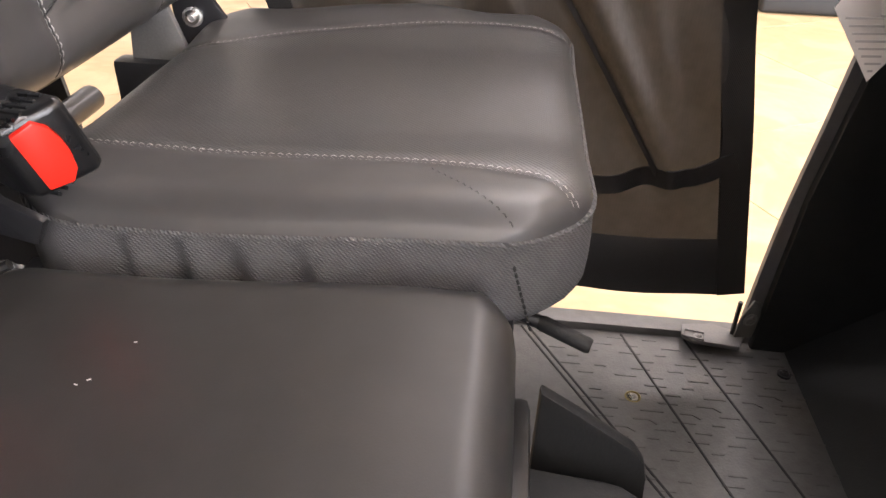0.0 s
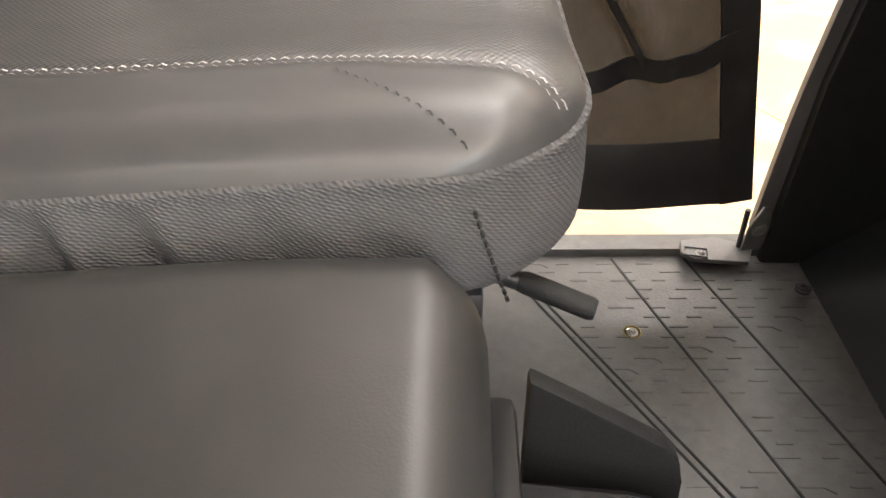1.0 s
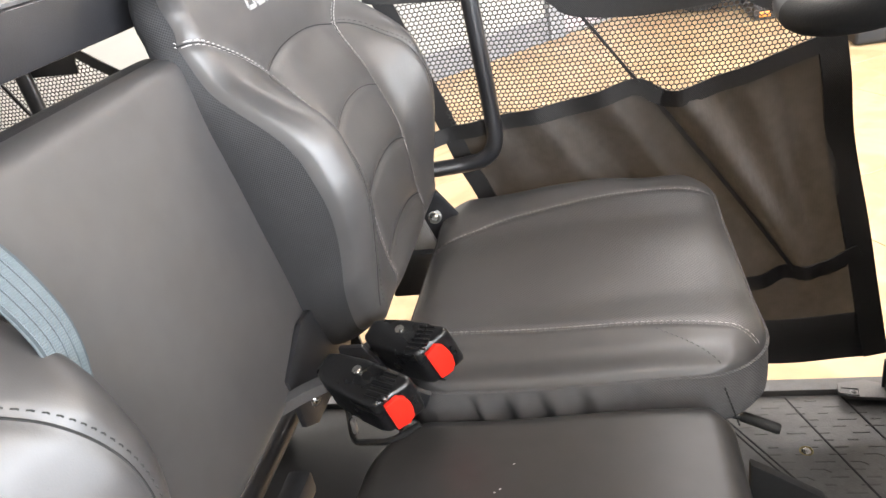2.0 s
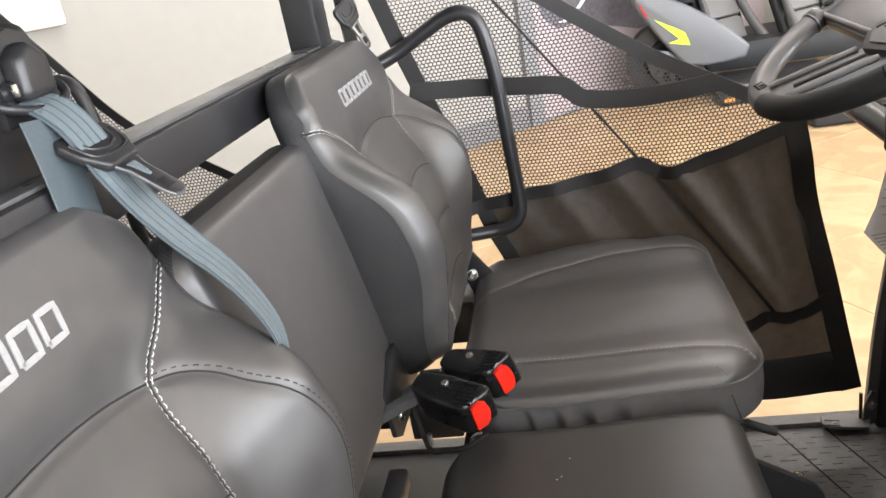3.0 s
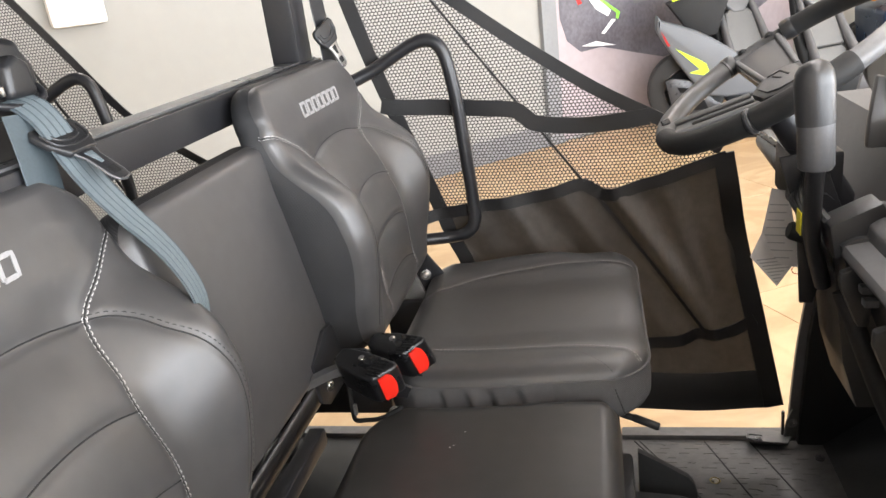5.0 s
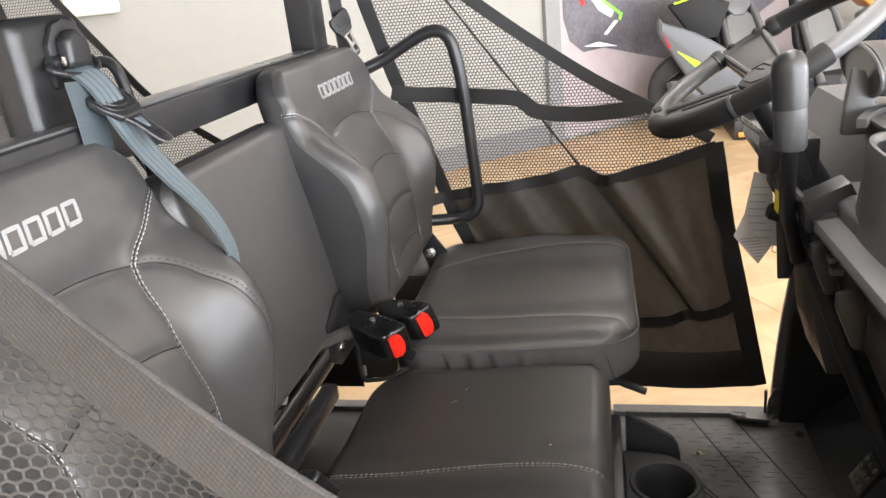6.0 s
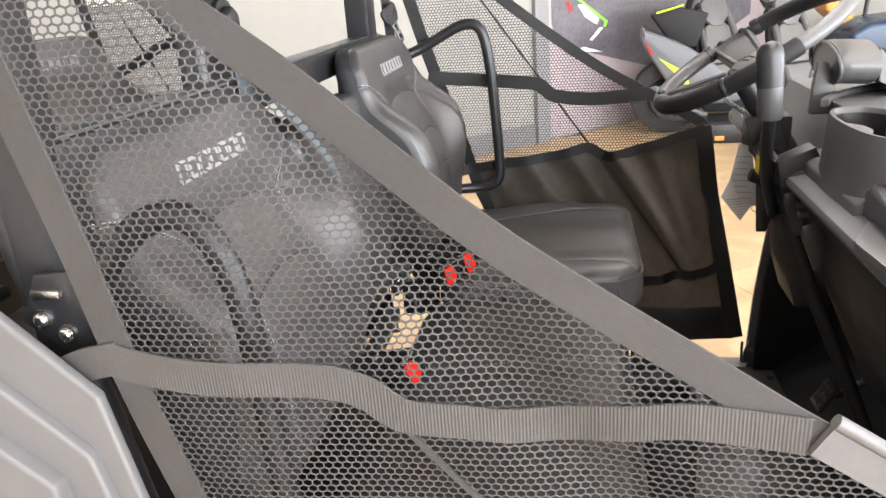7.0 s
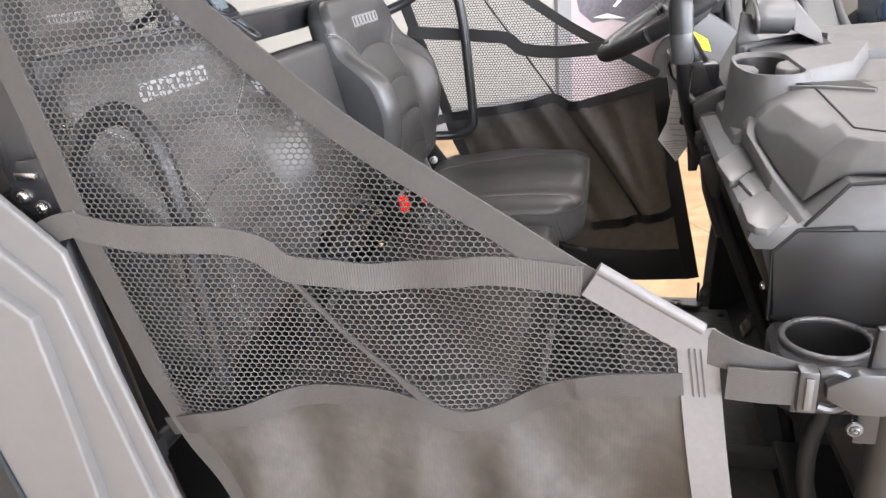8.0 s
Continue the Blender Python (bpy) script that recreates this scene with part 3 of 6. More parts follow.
def outer_back(t, m):
    c = Cushion(m, 0.03, 0.524, lambda v: -half_back(v), half_back, back_height, 0.04, 0.055,
                [SEAM_UP, mirror(SEAM_UP), SEAM_DOWN, mirror(SEAM_DOWN), SEAM_BOLSTER, mirror(SEAM_BOLSTER)] + ARCS, 0.0022)
    c.edge_at = line_fn([(0.0, 0.04), (0.3, 0.038), (0.4, 0.026), (0.46, 0.018)])
    cover = part("backrest", c.front(150, 170), VINYL, t, "black vinyl backrest with pressed seams", angle=60)
    part("side_band", c.skirt(0.12, 0.008, flat_back=back_depth), VINYL_SIDE, cover, "dark vinyl side and back", angle=50)
    for line in (SEAM_UP, mirror(SEAM_UP), SEAM_DOWN, mirror(SEAM_DOWN)):
        for off in (-0.0022, 0.0022):
            part("stitching", c.stitches(line, offset=off), THREAD, cover, "white double stitching")
    for line in (SEAM_BOLSTER, mirror(SEAM_BOLSTER)):
        part("stitching", c.stitches(line, length=0.004, gap=0.003, offset=0.005), BLACKTHREAD, cover, "black stitching")
    part("seam", join(*[c.crease(q) for q in ARCS + [SEAM_BOLSTER, mirror(SEAM_BOLSTER), SEAM_UP, mirror(SEAM_UP), SEAM_DOWN, mirror(SEAM_DOWN)]]), BLACKTHREAD, cover, "pressed dark seams")
    for block_line in EMBLEM:
        part("emblem_block", c.marks([block_line], 0.0052, 0.0012), LOGOPRINT, cover, "silver embroidered block")
    return c


def plain_back(t, m):
    c = Cushion(m, 0.03, 0.415, lambda v: -0.2, lambda v: 0.215, lambda u, v: 0.016 * math.cos(u * 6) * math.sin(min(max(v / 0.415, 0), 1) * math.pi), 0.02, 0.045)
    cover = part("backrest", c.front(50, 60), VINYL, t, "smooth black vinyl backrest", angle=60)
    part("side_band", c.skirt(0.1, 0.004, flat_back=lambda v: -0.06), VINYL_SIDE, cover, angle=50)
    return c


def seat_bottom(t, x0, x1, y0, y1, ztop, mids, white, black=(), edge=0.022, corner=0.08, skirt=0.08, rise=0.012, fancy=True, rear_corner=None):
    m = Matrix.Translation((0, 0, ztop)) if t is None else Matrix.Translation(Vector((0, 0, ztop)) - t.location)
    yc = (y0 + y1) / 2

    def height(u, v):
        f = (u - x0) / (x1 - x0)
        h = rise * (bump01(f, 0.3, 0.85, 2, 3) - 0.6)
        if fancy:
            h += 0.007 * bump01(abs(v - yc), 0.1, 0.19, 0.24, 0.3) - 0.004
            h += 0.012 * bump01(v, 0.62, 0.69, 2, 3) * bump01(u, -0.2, -0.05, 0.0, 0.1)
        else:
            h += 0.007 * bump01(abs(v + 0.4), 0.2, 0.232, 0.262, 0.34)
        return h

    c = Cushion(m, y0, y1, lambda v: x0, lambda v: x1, height, edge, corner, mids, 0.002)
    c.corner_left = rear_corner
    c.soft = 2.0 if fancy else 1.0
    cover = part("cushion", c.front(110, 110), VINYL if fancy else VINYL_MID, t, "black vinyl seat cushion", angle=60)
    part("side_band", c.skirt(skirt, 0.003, ruck=0.008 if fancy else 0), TWILL if fancy else VINYL_SIDE, cover, "grey twill side band" if fancy else "black vinyl side band", angle=50)
    if fancy:
        rim3 = [m @ Vector((u, v, c.w(u, v) - 0.001)) for u, v in c.rim(44)]
        part("piping", sweep(rim3, 0.003, 6, closed=True), TWILL, cover, "twill piping along the edge")
    for line in white:
        for off in (-0.0026, 0.0026):
            part("stitching", c.stitches(line, offset=off), THREAD, cover, "white double stitching")
    for line in black:
        part("stitching", c.stitches(line, 0.004, 0.003), BLACKTHREAD, cover, "black stitching")
    return c, cover


def lo(bm_or_chunk, ob):
    """Shifts world-built geometry to the thing's own origin."""
    off = Matrix.Translation(-ob.location)
    if isinstance(bm_or_chunk, tuple):
        return moved(bm_or_chunk, off)
    bmesh.ops.transform(bm_or_chunk, matrix=off, verts=bm_or_chunk.verts)
    return bm_or_chunk


def local(m, t):
    return Matrix.Translation(-t.location) @ m


IN_SEAM = [(-0.25, 0.272), (-0.12, 0.268), (0.0, 0.262), (0.075, 0.256), (0.14, 0.246), (0.163, 0.236), (0.178, 0.218)]
OUT_SEAM = [(-0.25, 0.53), (-0.2, 0.563), (-0.117, 0.606), (0.0, 0.632), (0.12, 0.632), (0.185, 0.614)]
CORNER_SEAM = [(0.068, 0.242), (0.098, 0.215), (0.115, 0.2), (0.126, 0.19), (0.133, 0.183)]
driver_seat = thing("bucket_seat", "black vinyl driver's seat with white double stitching and twill sides", "seat", "front seats", at=(-0.05, 0.4625, 0.9))
dbc = outer_back(driver_seat, local(back_frame(-0.245, 0.441), driver_seat))
dsc, dcover = seat_bottom(driver_seat, -0.262, 0.194, 0.178, 0.712, 1.004, [IN_SEAM, OUT_SEAM], [IN_SEAM, OUT_SEAM], [CORNER_SEAM])
in_x, out_x = line_fn(IN_SEAM), line_fn(OUT_SEAM)
dsc.second(dcover, INSERT, lambda u, v: in_x(u) + 0.004 < v < out_x(u) - 0.004 and u < 0.18)
for y in (0.26, 0.575):
    part("frame_rail", lo(block(-0.36, -0.272, y, y + 0.03, 0.87, 0.955, 0.006), driver_seat), DARKMETAL, driver_seat, "black seat frame rail")
part("frame_link", lo(slab([(-0.345, 0.9), (-0.27, 0.9), (-0.262, 0.95), (-0.3, 1.06), (-0.33, 1.06)], 0.01, Matrix(((1, 0, 0, 0), (0, 0, -1, 0.6), (0, 1, 0, 0), (0, 0, 0, 1))), 0.002), driver_seat), ZINC, driver_seat, "dull steel recliner link")
corner = [Vector((0.135 + 0.018 * k / 11, 0.1755 + 0.006 * k / 11 - 0.002 * math.sin(k * 0.28), 0.972 - 0.062 * k / 11)) for k in range(12)]
part("stitching", lo(join(*[sweep([a, a.lerp(b, 0.6)], 0.0011, 5) for a, b in zip(corner, corner[1:])]), driver_seat), BLACKTHREAD, driver_seat, "black stitching")

passenger_seat = thing("passenger_seat", "black vinyl passenger backrest with white double stitching behind the net", "seat", "front seats", at=(-0.08, CENTRE - 0.4415, 0.9))
pbc = outer_back(passenger_seat, local(back_frame(-0.2915, -0.411, 0.983), passenger_seat))
middle_seat = thing("bench_seat", "smooth black vinyl bench cushion with a plain middle backrest", "seat", "front seats", at=(-0.08, CENTRE, 0.9))
mbc = plain_back(middle_seat, local(back_frame(-0.335, CENTRE, 1.005, 9), middle_seat))
P_IN = [(-0.262, -0.172), (-0.177, -0.162), (-0.082, -0.147), (0.0, -0.141), (0.08, -0.143), (0.13, -0.158)]
P_OUT = [(-0.262, -0.56), (-0.04, -0.6), (0.1, -0.61), (0.13, -0.59)]
msc, mcover = seat_bottom(middle_seat, -0.275, 0.14, -0.665, 0.165, 0.965, [P_IN, P_OUT], [P_IN, P_OUT], (), 0.03, 0.045, 0.085, 0.012, False, rear_corner=0.1)
part("lower_rail", lo(block(-0.335, -0.308, -0.26, 0.035, 0.965, 0.995, 0.006), middle_seat), DARKMETAL, middle_seat, "black steel rail under the backrest")

# ---------------- vehicle: cab shell ----------------
shell = thing("cab_tub", "black plastic cab floor and seat base of the utility vehicle", "vehicle floor", at=(0, 0, 0.42))


part("front_floor", lo(block(0.13, 1.0, -0.77, 0.785, 0.43, 0.468, 0.008), shell), FLOORPLASTIC, shell)
part("rear_floor", lo(block(-1.05, -0.33, -0.77, 0.785, 0.43, 0.468, 0.008), shell), PLASTIC, shell)
part("seat_base", lo(block(-0.17, 0.13, -0.66, 0.16, 0.44, 0.86, 0.012), shell), PLASTIC, shell)

# ---------------- side nets ----------------


class Net:
    """A side net in the plane y = side * 0.745, in the plan (x, z), with a hanging unevenness."""

    def __init__(self, y, sway, dx=0.0, dz=0.0):
        self.y, self.sway, self.dx, self.dz = y, sway, dx, dz

    def p(self, x, z, lift=0.0):
        return Vector((x + self.dx, self.y + self.sway(x, z) + lift, z + self.dz))

    def tape(self, pts, width, thick=0.004, n=10, lift=0.0):
        line = spline([(a, 0, b) for a, b in pts], n)
        p3 = [self.p(q.x, q.z, lift) for q in line]
        side = [Vector((0, 1, 0)).cross((p3[min(i + 1, len(p3) - 1)] - p3[max(i - 1, 0)]).normalized()) for i in range(len(p3))]
        return strap(p3, width, thick, side)

    def mesh(self, inside, x0, x1, z0, z1, px=0.0099, pz=0.0083, cord=0.00085):
        """Hexagonal openings between cords of some thickness."""
        v, f = [], []
        rows = int((z1 - z0) / pz)
        cols = int((x1 - x0) / px)
        for j in range(rows):
            for i in range(cols):
                cx, cz = x0 + (i + 0.5 * (j % 2)) * px, z0 + j * pz
                if not inside(cx, cz):
                    continue
                k = len(v)
                ring = []
                for a in range(6):
                    w = math.radians(60 * a + 30)
                    ring.append((cx + px / math.sqrt(3) * math.cos(w), cz + pz / 1.5 * math.sin(w)))
                sx, sz = 1 - 2 * cord / px, 1 - 2 * cord / pz
                hole = [(cx + (a - cx) * sx, cz + (b - cz) * sz) for a, b in ring]
                for (a, b), lift in [(q, 0.0007) for q in ring] + [(q, 0.0004) for q in hole] + [(q, -0.0004) for q in hole] + [(q, -0.0007) for q in ring]:
                    v.append(self.p(a, b, lift))
                for a in range(6):
                    b = (a + 1) % 6
                    for r in range(3):
                        f.append((k + r * 6 + a, k + r * 6 + b, k + r * 6 + 6 + b, k + r * 6 + 6 + a))
        return v, f

    def cloth(self, x0, x1, top, bottom, left, right, nu=70, nv=40):
        v, f = [], []
        for j in range(nv + 1):
            for i in range(nu + 1):
                a, b = i / nu, j / nv
                x = x0 + (x1 - x0) * a
                z = bottom(x) + (top(x) - bottom(x)) * b
                xl, xr = left(z), right(z)
                x = xl + (xr - xl) * a
                z = bottom(x) + (top(x) - bottom(x)) * b
                v.append(self.p(x, z))
        for j in range(nv):
            for i in range(nu):
                k = j * (nu + 1) + i
                f.append((k, k + 1, k + nu + 2, k + nu + 1))
        return v, f


REAR_EDGE = [(-0.44, 1.78), (-0.384, 1.558), (-0.336, 1.39), (-0.266, 1.178), (-0.232, 1.055), (-0.19, 0.95), (-0.13, 0.74), (-0.1, 0.57)]
SLOPE = [(-0.42, 1.775), (-0.25, 1.65), (-0.13, 1.554), (-0.01, 1.46), (0.12, 1.368), (0.25, 1.291), (0.385, 1.21)]
FRONT_EDGE = [(0.388, 1.2), (0.42, 1.0), (0.465, 0.78), (0.508, 0.57)]
DART = [(-0.21, 1.585), (-0.05, 1.36), (0.104, 1.14), (0.247, 0.937), (0.352, 0.775)]


def side_net(y, label, sway, hem, strap_line, rear=None, slope=None, front=None, dart=None, dx=0.0, dz=0.0, sleeve=False, span=(-0.5, 0.5), zr=(0.95, 1.8), foot=None, edge=0.034, pitch=(0.0085, 0.0071, 0.0009)):
    rear, slope, front, dart = rear or REAR_EDGE, slope or SLOPE, front or FRONT_EDGE, dart or DART
    t = thing("side_net", label, "safety net", "side nets", at=(0.1 + dx, y, 0.56 + dz))
    net = Net(y, sway, dx, dz)
    slope_z, hem_z = line_fn(slope), line_fn(hem)
    rear_x = line_fn(sorted((b, a) for a, b in rear))
    front_x = line_fn(sorted((b, a) for a, b in front))
    part("mesh", lo(net.mesh(lambda x, z: rear_x(z) < x < front_x(z) - 0.004 and hem_z(x) < z < slope_z(x), span[0], span[1], zr[0], zr[1], *pitch), t), MESHCORD, t, "open black hexagonal mesh", smooth=False)
    part("screen", lo(net.cloth(span[0], span[1], lambda x: hem_z(x), lambda x: 0.57, rear_x, front_x), t), CLOTH, t, "fine woven black screen cloth", angle=80)
    # nets seen from inside take the darker tape in place of shade
    binding = TAPE if sleeve else TAPE_SHADED
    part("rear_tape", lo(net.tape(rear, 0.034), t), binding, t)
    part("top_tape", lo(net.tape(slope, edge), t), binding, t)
    part("front_tape", lo(net.tape(front, 0.044, 0.008), t), SLEEVE if sleeve else TAPE_SHADED, t)
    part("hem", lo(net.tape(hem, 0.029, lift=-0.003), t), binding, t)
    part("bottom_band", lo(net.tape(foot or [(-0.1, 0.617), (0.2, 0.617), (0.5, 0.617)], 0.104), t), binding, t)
    # narrow sewn seam first; the wider dark part stands for fold shadow
    part("dart", lo(net.tape(dart, [0.005 if i < 22 else 0.009 for i in range(10 * (len(dart) - 1) + 1)], 0.005, lift=-0.002), t), binding, t, "sewn diagonal dart, its lower part a fold's shade")
    part("cross_strap", lo(net.tape(strap_line, 0.036, 0.003, lift=-0.004), t), RIBTAPE if sleeve else TAPE_SHADED, t, "ribbed webbing strap" if sleeve else "")
    return t, net


def sway_driver(x, z):
    low = bump01(1.17 - z, 0.0, 0.08, 0.36, 0.49)
    fold = sum(a * math.exp(-((x - c - (1.14 - z) * s) / w) ** 2) for c, s, w, a in ((0.15, 0.62, 0.022, -0.022), (0.11, 0.6, 0.03, 0.016), (0.22, 0.45, 0.02, 0.012), (0.26, 0.38, 0.016, -0.01), (0.32, 0.2, 0.018, 0.012), (0.03, 0.7, 0.03, -0.012), (-0.06, 0.75, 0.025, 0.01)))
    return fold * low + 0.006 * math.sin(9 * x + 3 * z) + 0.004 * math.sin(23 * x + 5 * z) + (0.006 * math.sin(50 * x + 30 * z) + 0.008 * math.sin(22 * x + 17 * z + 1)) * bump01(1.2 - z, 0.0, 0.12, 0.36, 0.5)


def sway_passenger(x, z):
    f = (x + 0.02 - (1.3 - z) * 0.75) / 0.06
    return -0.004 * math.sin(11 * x + 4 * z) + (0.011 * math.sin(31 * x + 5 * z) + 0.006 * math.sin(57 * x - 4 * z)) * bump01(1.1 - z, 0.0, 0.15, 0.4, 0.56) + 0.014 * math.exp(-f * f) - 0.006 * math.sin(19 * x + 6 * z) * (1 if z < 1.1 else 0.4)


HEM_D = [(-0.3, 1.09), (-0.154, 1.114), (-0.013, 1.131), (0.07, 1.152), (0.095, 1.15), (0.118, 1.135), (0.145, 1.13), (0.252, 1.152), (0.395, 1.192)]
HEM_P = [(-0.33, 0.995), (-0.277, 1.018), (-0.217, 1.032), (-0.117, 1.064), (-0.04, 1.07), (0.01, 1.066), (0.055, 1.054), (0.097, 1.042), (0.15, 1.056), (0.205, 1.089), (0.26, 1.109), (0.35, 1.12)]
STRAP_D = [(-0.35, 1.37), (-0.317, 1.362), (-0.19, 1.35), (-0.06, 1.337), (-0.03, 1.32), (0.0, 1.3), (0.1, 1.288), (0.235, 1.296)]
STRAP_P = [(-0.385, 1.303), (-0.366, 1.297), (-0.292, 1.285), (-0.19, 1.281), (-0.145, 1.27), (-0.124, 1.255), (-0.104, 1.244), (-0.05, 1.239), (0.0, 1.233), (0.085, 1.243), (0.145, 1.25), (0.24, 1.241)]
net_left, nl = side_net(0.745, "black mesh side net of the driver's door opening, closed", sway_driver, HEM_D, STRAP_D, edge=0.028)
net_right, nr = side_net(-0.745, "black mesh side net of the passenger's door opening, buckled shut", sway_passenger, HEM_P, STRAP_P, sleeve=True, pitch=(0.0092, 0.0066, 0.00078), dart=[(-0.118, 1.243), (-0.052, 1.165), (0.013, 1.104), (0.075, 1.05)], rear=[(-0.47, 1.78), (-0.433, 1.583), (-0.397, 1.414), (-0.372, 1.277), (-0.342, 1.16), (-0.303, 1.03), (-0.23, 0.89), (-0.15, 0.7), (-0.11, 0.57)],
                         front=[(0.36, 1.185), (0.39, 0.96), (0.437, 0.76), (0.49, 0.57)],
                         slope=[(-0.46, 1.765), (-0.33, 1.667), (-0.265, 1.612), (-0.178, 1.545), (-0.107, 1.485), (-0.022, 1.416), (0.07, 1.353), (0.16, 1.294), (0.24, 1.242), (0.35, 1.182)])
part("lower_strap", lo(nl.tape([(0.2, 0.745), (0.28, 0.76), (0.36, 0.774), (0.415, 0.782), (0.46, 0.805)], 0.03, 0.003, lift=-0.006), net_left), TAPE_SHADED, net_left)

# ---------------- cab frame behind the front seats ----------------
cage = thing("roll_cage", "black powder-coated roll cage behind the front seats", "roll cage", at=(-0.5, 0, 0.47))
bar_bm = block(-0.505, -0.462, -0.66, 0.72, 1.438, 1.492, 0.006)
part("cross_bar", lo(bar_bm, cage), DARKMETAL, cage, "flat black cross bar with a pale upper edge")
part("bar_lip", lo(block(-0.515, -0.47, -0.68, 0.7, 1.4925, 1.4965, 0.001), cage), GUNMETAL, cage, "pale grey edge strip")
for y0, y1, z0 in ((0.6, 0.68, 1.38), (-0.7, -0.64, 0.45)):
    part("post", lo(block(-0.53 if y0 > 0 else -0.512, -0.466, y0, y1, z0, 1.95, 0.012), cage), DARKMETAL, cage)
part("raked_leg", lo(sweep([(-0.498, 0.64, 1.42), (-0.62, 0.65, 0.9), (-0.73, 0.66, 0.466)], 0.026, 14), cage), DARKMETAL, cage)
part("lower_bar", lo(sweep([(-0.46, -0.68, 0.86), (-0.46, 0.68, 0.86)], 0.018), cage), DARKMETAL, cage)
part("bracket", lo(block(-0.475, -0.452, 0.307, 0.343, 1.385, 1.47, 0.004), cage), DARKMETAL, cage)

# ---------------- cab roof ----------------
# roof is out of view, added to keep overhead light off the seats
roof = thing("unseen_cab_roof", "unseen black moulded plastic roof, added to shade the cab", "vehicle roof", at=(-0.4, CENTRE, 1.95))
part("panel", lo(slab([(-1.55, -0.68), (-1.5, -0.72), (0.3, -0.72), (0.36, -0.68), (0.36, 0.72), (0.3, 0.76), (-1.5, 0.76), (-1.55, 0.72)], 0.035, Matrix.Translation((0, 0, 1.952)), 0.012, 3), roof), PLASTIC, roof)
for y in (-0.5, -0.2, 0.24, 0.54):
    part("rib", lo(block(-1.4, 0.2, y - 0.03, y + 0.03, 1.985, 1.995, 0.005), roof), PLASTIC, roof)

# ---------------- grab bars ----------------


def grab_bar(pts, label):
    t = thing("grab_bar", label, "grab bar", "grab bars", at=pts[-1])
    line = spline(pts, 8)
    part("tube", lo(sweep(line, 0.0145, 16), t), DARKMETAL, t)
    for q in (pts[0], pts[-1]):
        part("end_plate", lo(block(q[0] - 0.025, q[0] + 0.012, q[1] - 0.014, q[1] + 0.014, q[2] - 0.022, q[2] + 0.022, 0.004), t), DARKMETAL, t)
    return t


GY = 0.722
bar_d = grab_bar([(-0.42, GY - 0.02, 1.425), (-0.36, GY, 1.447), (-0.3, GY, 1.477), (-0.255, GY, 1.498), (-0.22, GY, 1.503), (-0.195, GY, 1.485), (-0.182, GY, 1.44), (-0.172, GY, 1.36),
                  (-0.165, GY, 1.24), (-0.16, GY, 1.13), (-0.163, GY, 1.085), (-0.185, GY, 1.06), (-0.225, GY, 1.052), (-0.3, GY - 0.02, 1.055)], "black steel grab bar beside the driver's seat")
PY = -0.7
bar_p = grab_bar([(-0.491, PY + 0.03, 1.327), (-0.436, PY, 1.352), (-0.401, PY, 1.382), (-0.366, PY, 1.415), (-0.326, PY, 1.429), (-0.296, PY, 1.412), (-0.276, PY, 1.367), (-0.266, PY, 1.297),
                  (-0.261, PY, 1.177), (-0.256, PY, 1.047), (-0.271, PY, 0.997), (-0.321, PY + 0.02, 0.982)], "black steel grab bar beside the passenger seat")

# ---------------- seat belts ----------------


def tongue(t, at, way, side):
    """A latch plate: a thick slotted loop for the webbing and a flat steel blade with its hole."""
    w = Vector(way).normalized()
    s = Vector(side)
    s = (s - w * s.dot(w)).normalized()
    nn = w.cross(s) * (1 if w.cross(s).x > 0 else -1)
    m = Matrix(((s.x, w.x, nn.x, at[0]), (s.y, w.y, nn.y, at[1]), (s.z, w.z, nn.z, at[2]), (0, 0, 0, 1))) @ Matrix.Scale(0.88, 4)
    body = slab([(-0.043, -0.018), (-0.04, 0.002), (-0.024, 0.026), (0.024, 0.026), (0.04, 0.002), (0.043, -0.018), (0.037, -0.028), (-0.037, -0.028)], 0.01, m @ Matrix.Translation((0, 0, -0.005)), 0.004, 3)
    plate = part("latch_plate", lo(body, t), PLASTIC, t, "glossy black moulded latch plate")
    for half, deep in ((0.034, 0.022), (0.024, 0.013)):
        ridge = sweep(spline([m @ Vector((-half, -0.014, 0.005)), m @ Vector((-half * 0.8, -0.014 + deep, 0.005)), m @ Vector((0, -0.008 + deep, 0.005)), m @ Vector((half * 0.8, -0.014 + deep, 0.005)), m @ Vector((half, -0.014, 0.005))], 5), 0.0018, 8)
        part("ridge", lo(ridge, t), PLASTIC, plate)
    outline = [(-0.02, 0.02), (-0.017, 0.03), (-0.0135, 0.038), (-0.0135, 0.075), (-0.01, 0.084), (0.0, 0.087), (0.01, 0.084), (0.0135, 0.075), (0.0135, 0.038), (0.017, 0.03), (0.02, 0.02)]
    steel = part("blade", lo(slab(outline[::-1], 0.003, m @ Matrix.Translation((0, 0, -0.0015)), 0.001), t), STEEL if t.name.startswith("driver") else DARKMETAL, plate, "slotted metal blade")
    part("blade_edge", lo(sweep([m @ Vector((a, b, 0)) for a, b in outline], 0.0017, 8), t), GUNMETAL, plate, "bright rounded blade edge")
    part("slot", lo(slab([(-0.008, 0.03), (0.008, 0.03), (0.003, 0.052), (-0.003, 0.052)], 0.0042, m @ Matrix.Translation((0, 0, -0.0021)), 0.0008), t), WEB if t.name.startswith("middle") else RUBBER, plate, "tapered opening")
    part("slot", lo(slab([(-0.0075, 0.061), (0.0075, 0.061), (0.0075, 0.075), (-0.0075, 0.075)], 0.0042, m @ Matrix.Translation((0, 0, -0.0021)), 0.0008), t), RUBBER, plate, "dark slot")
    return m


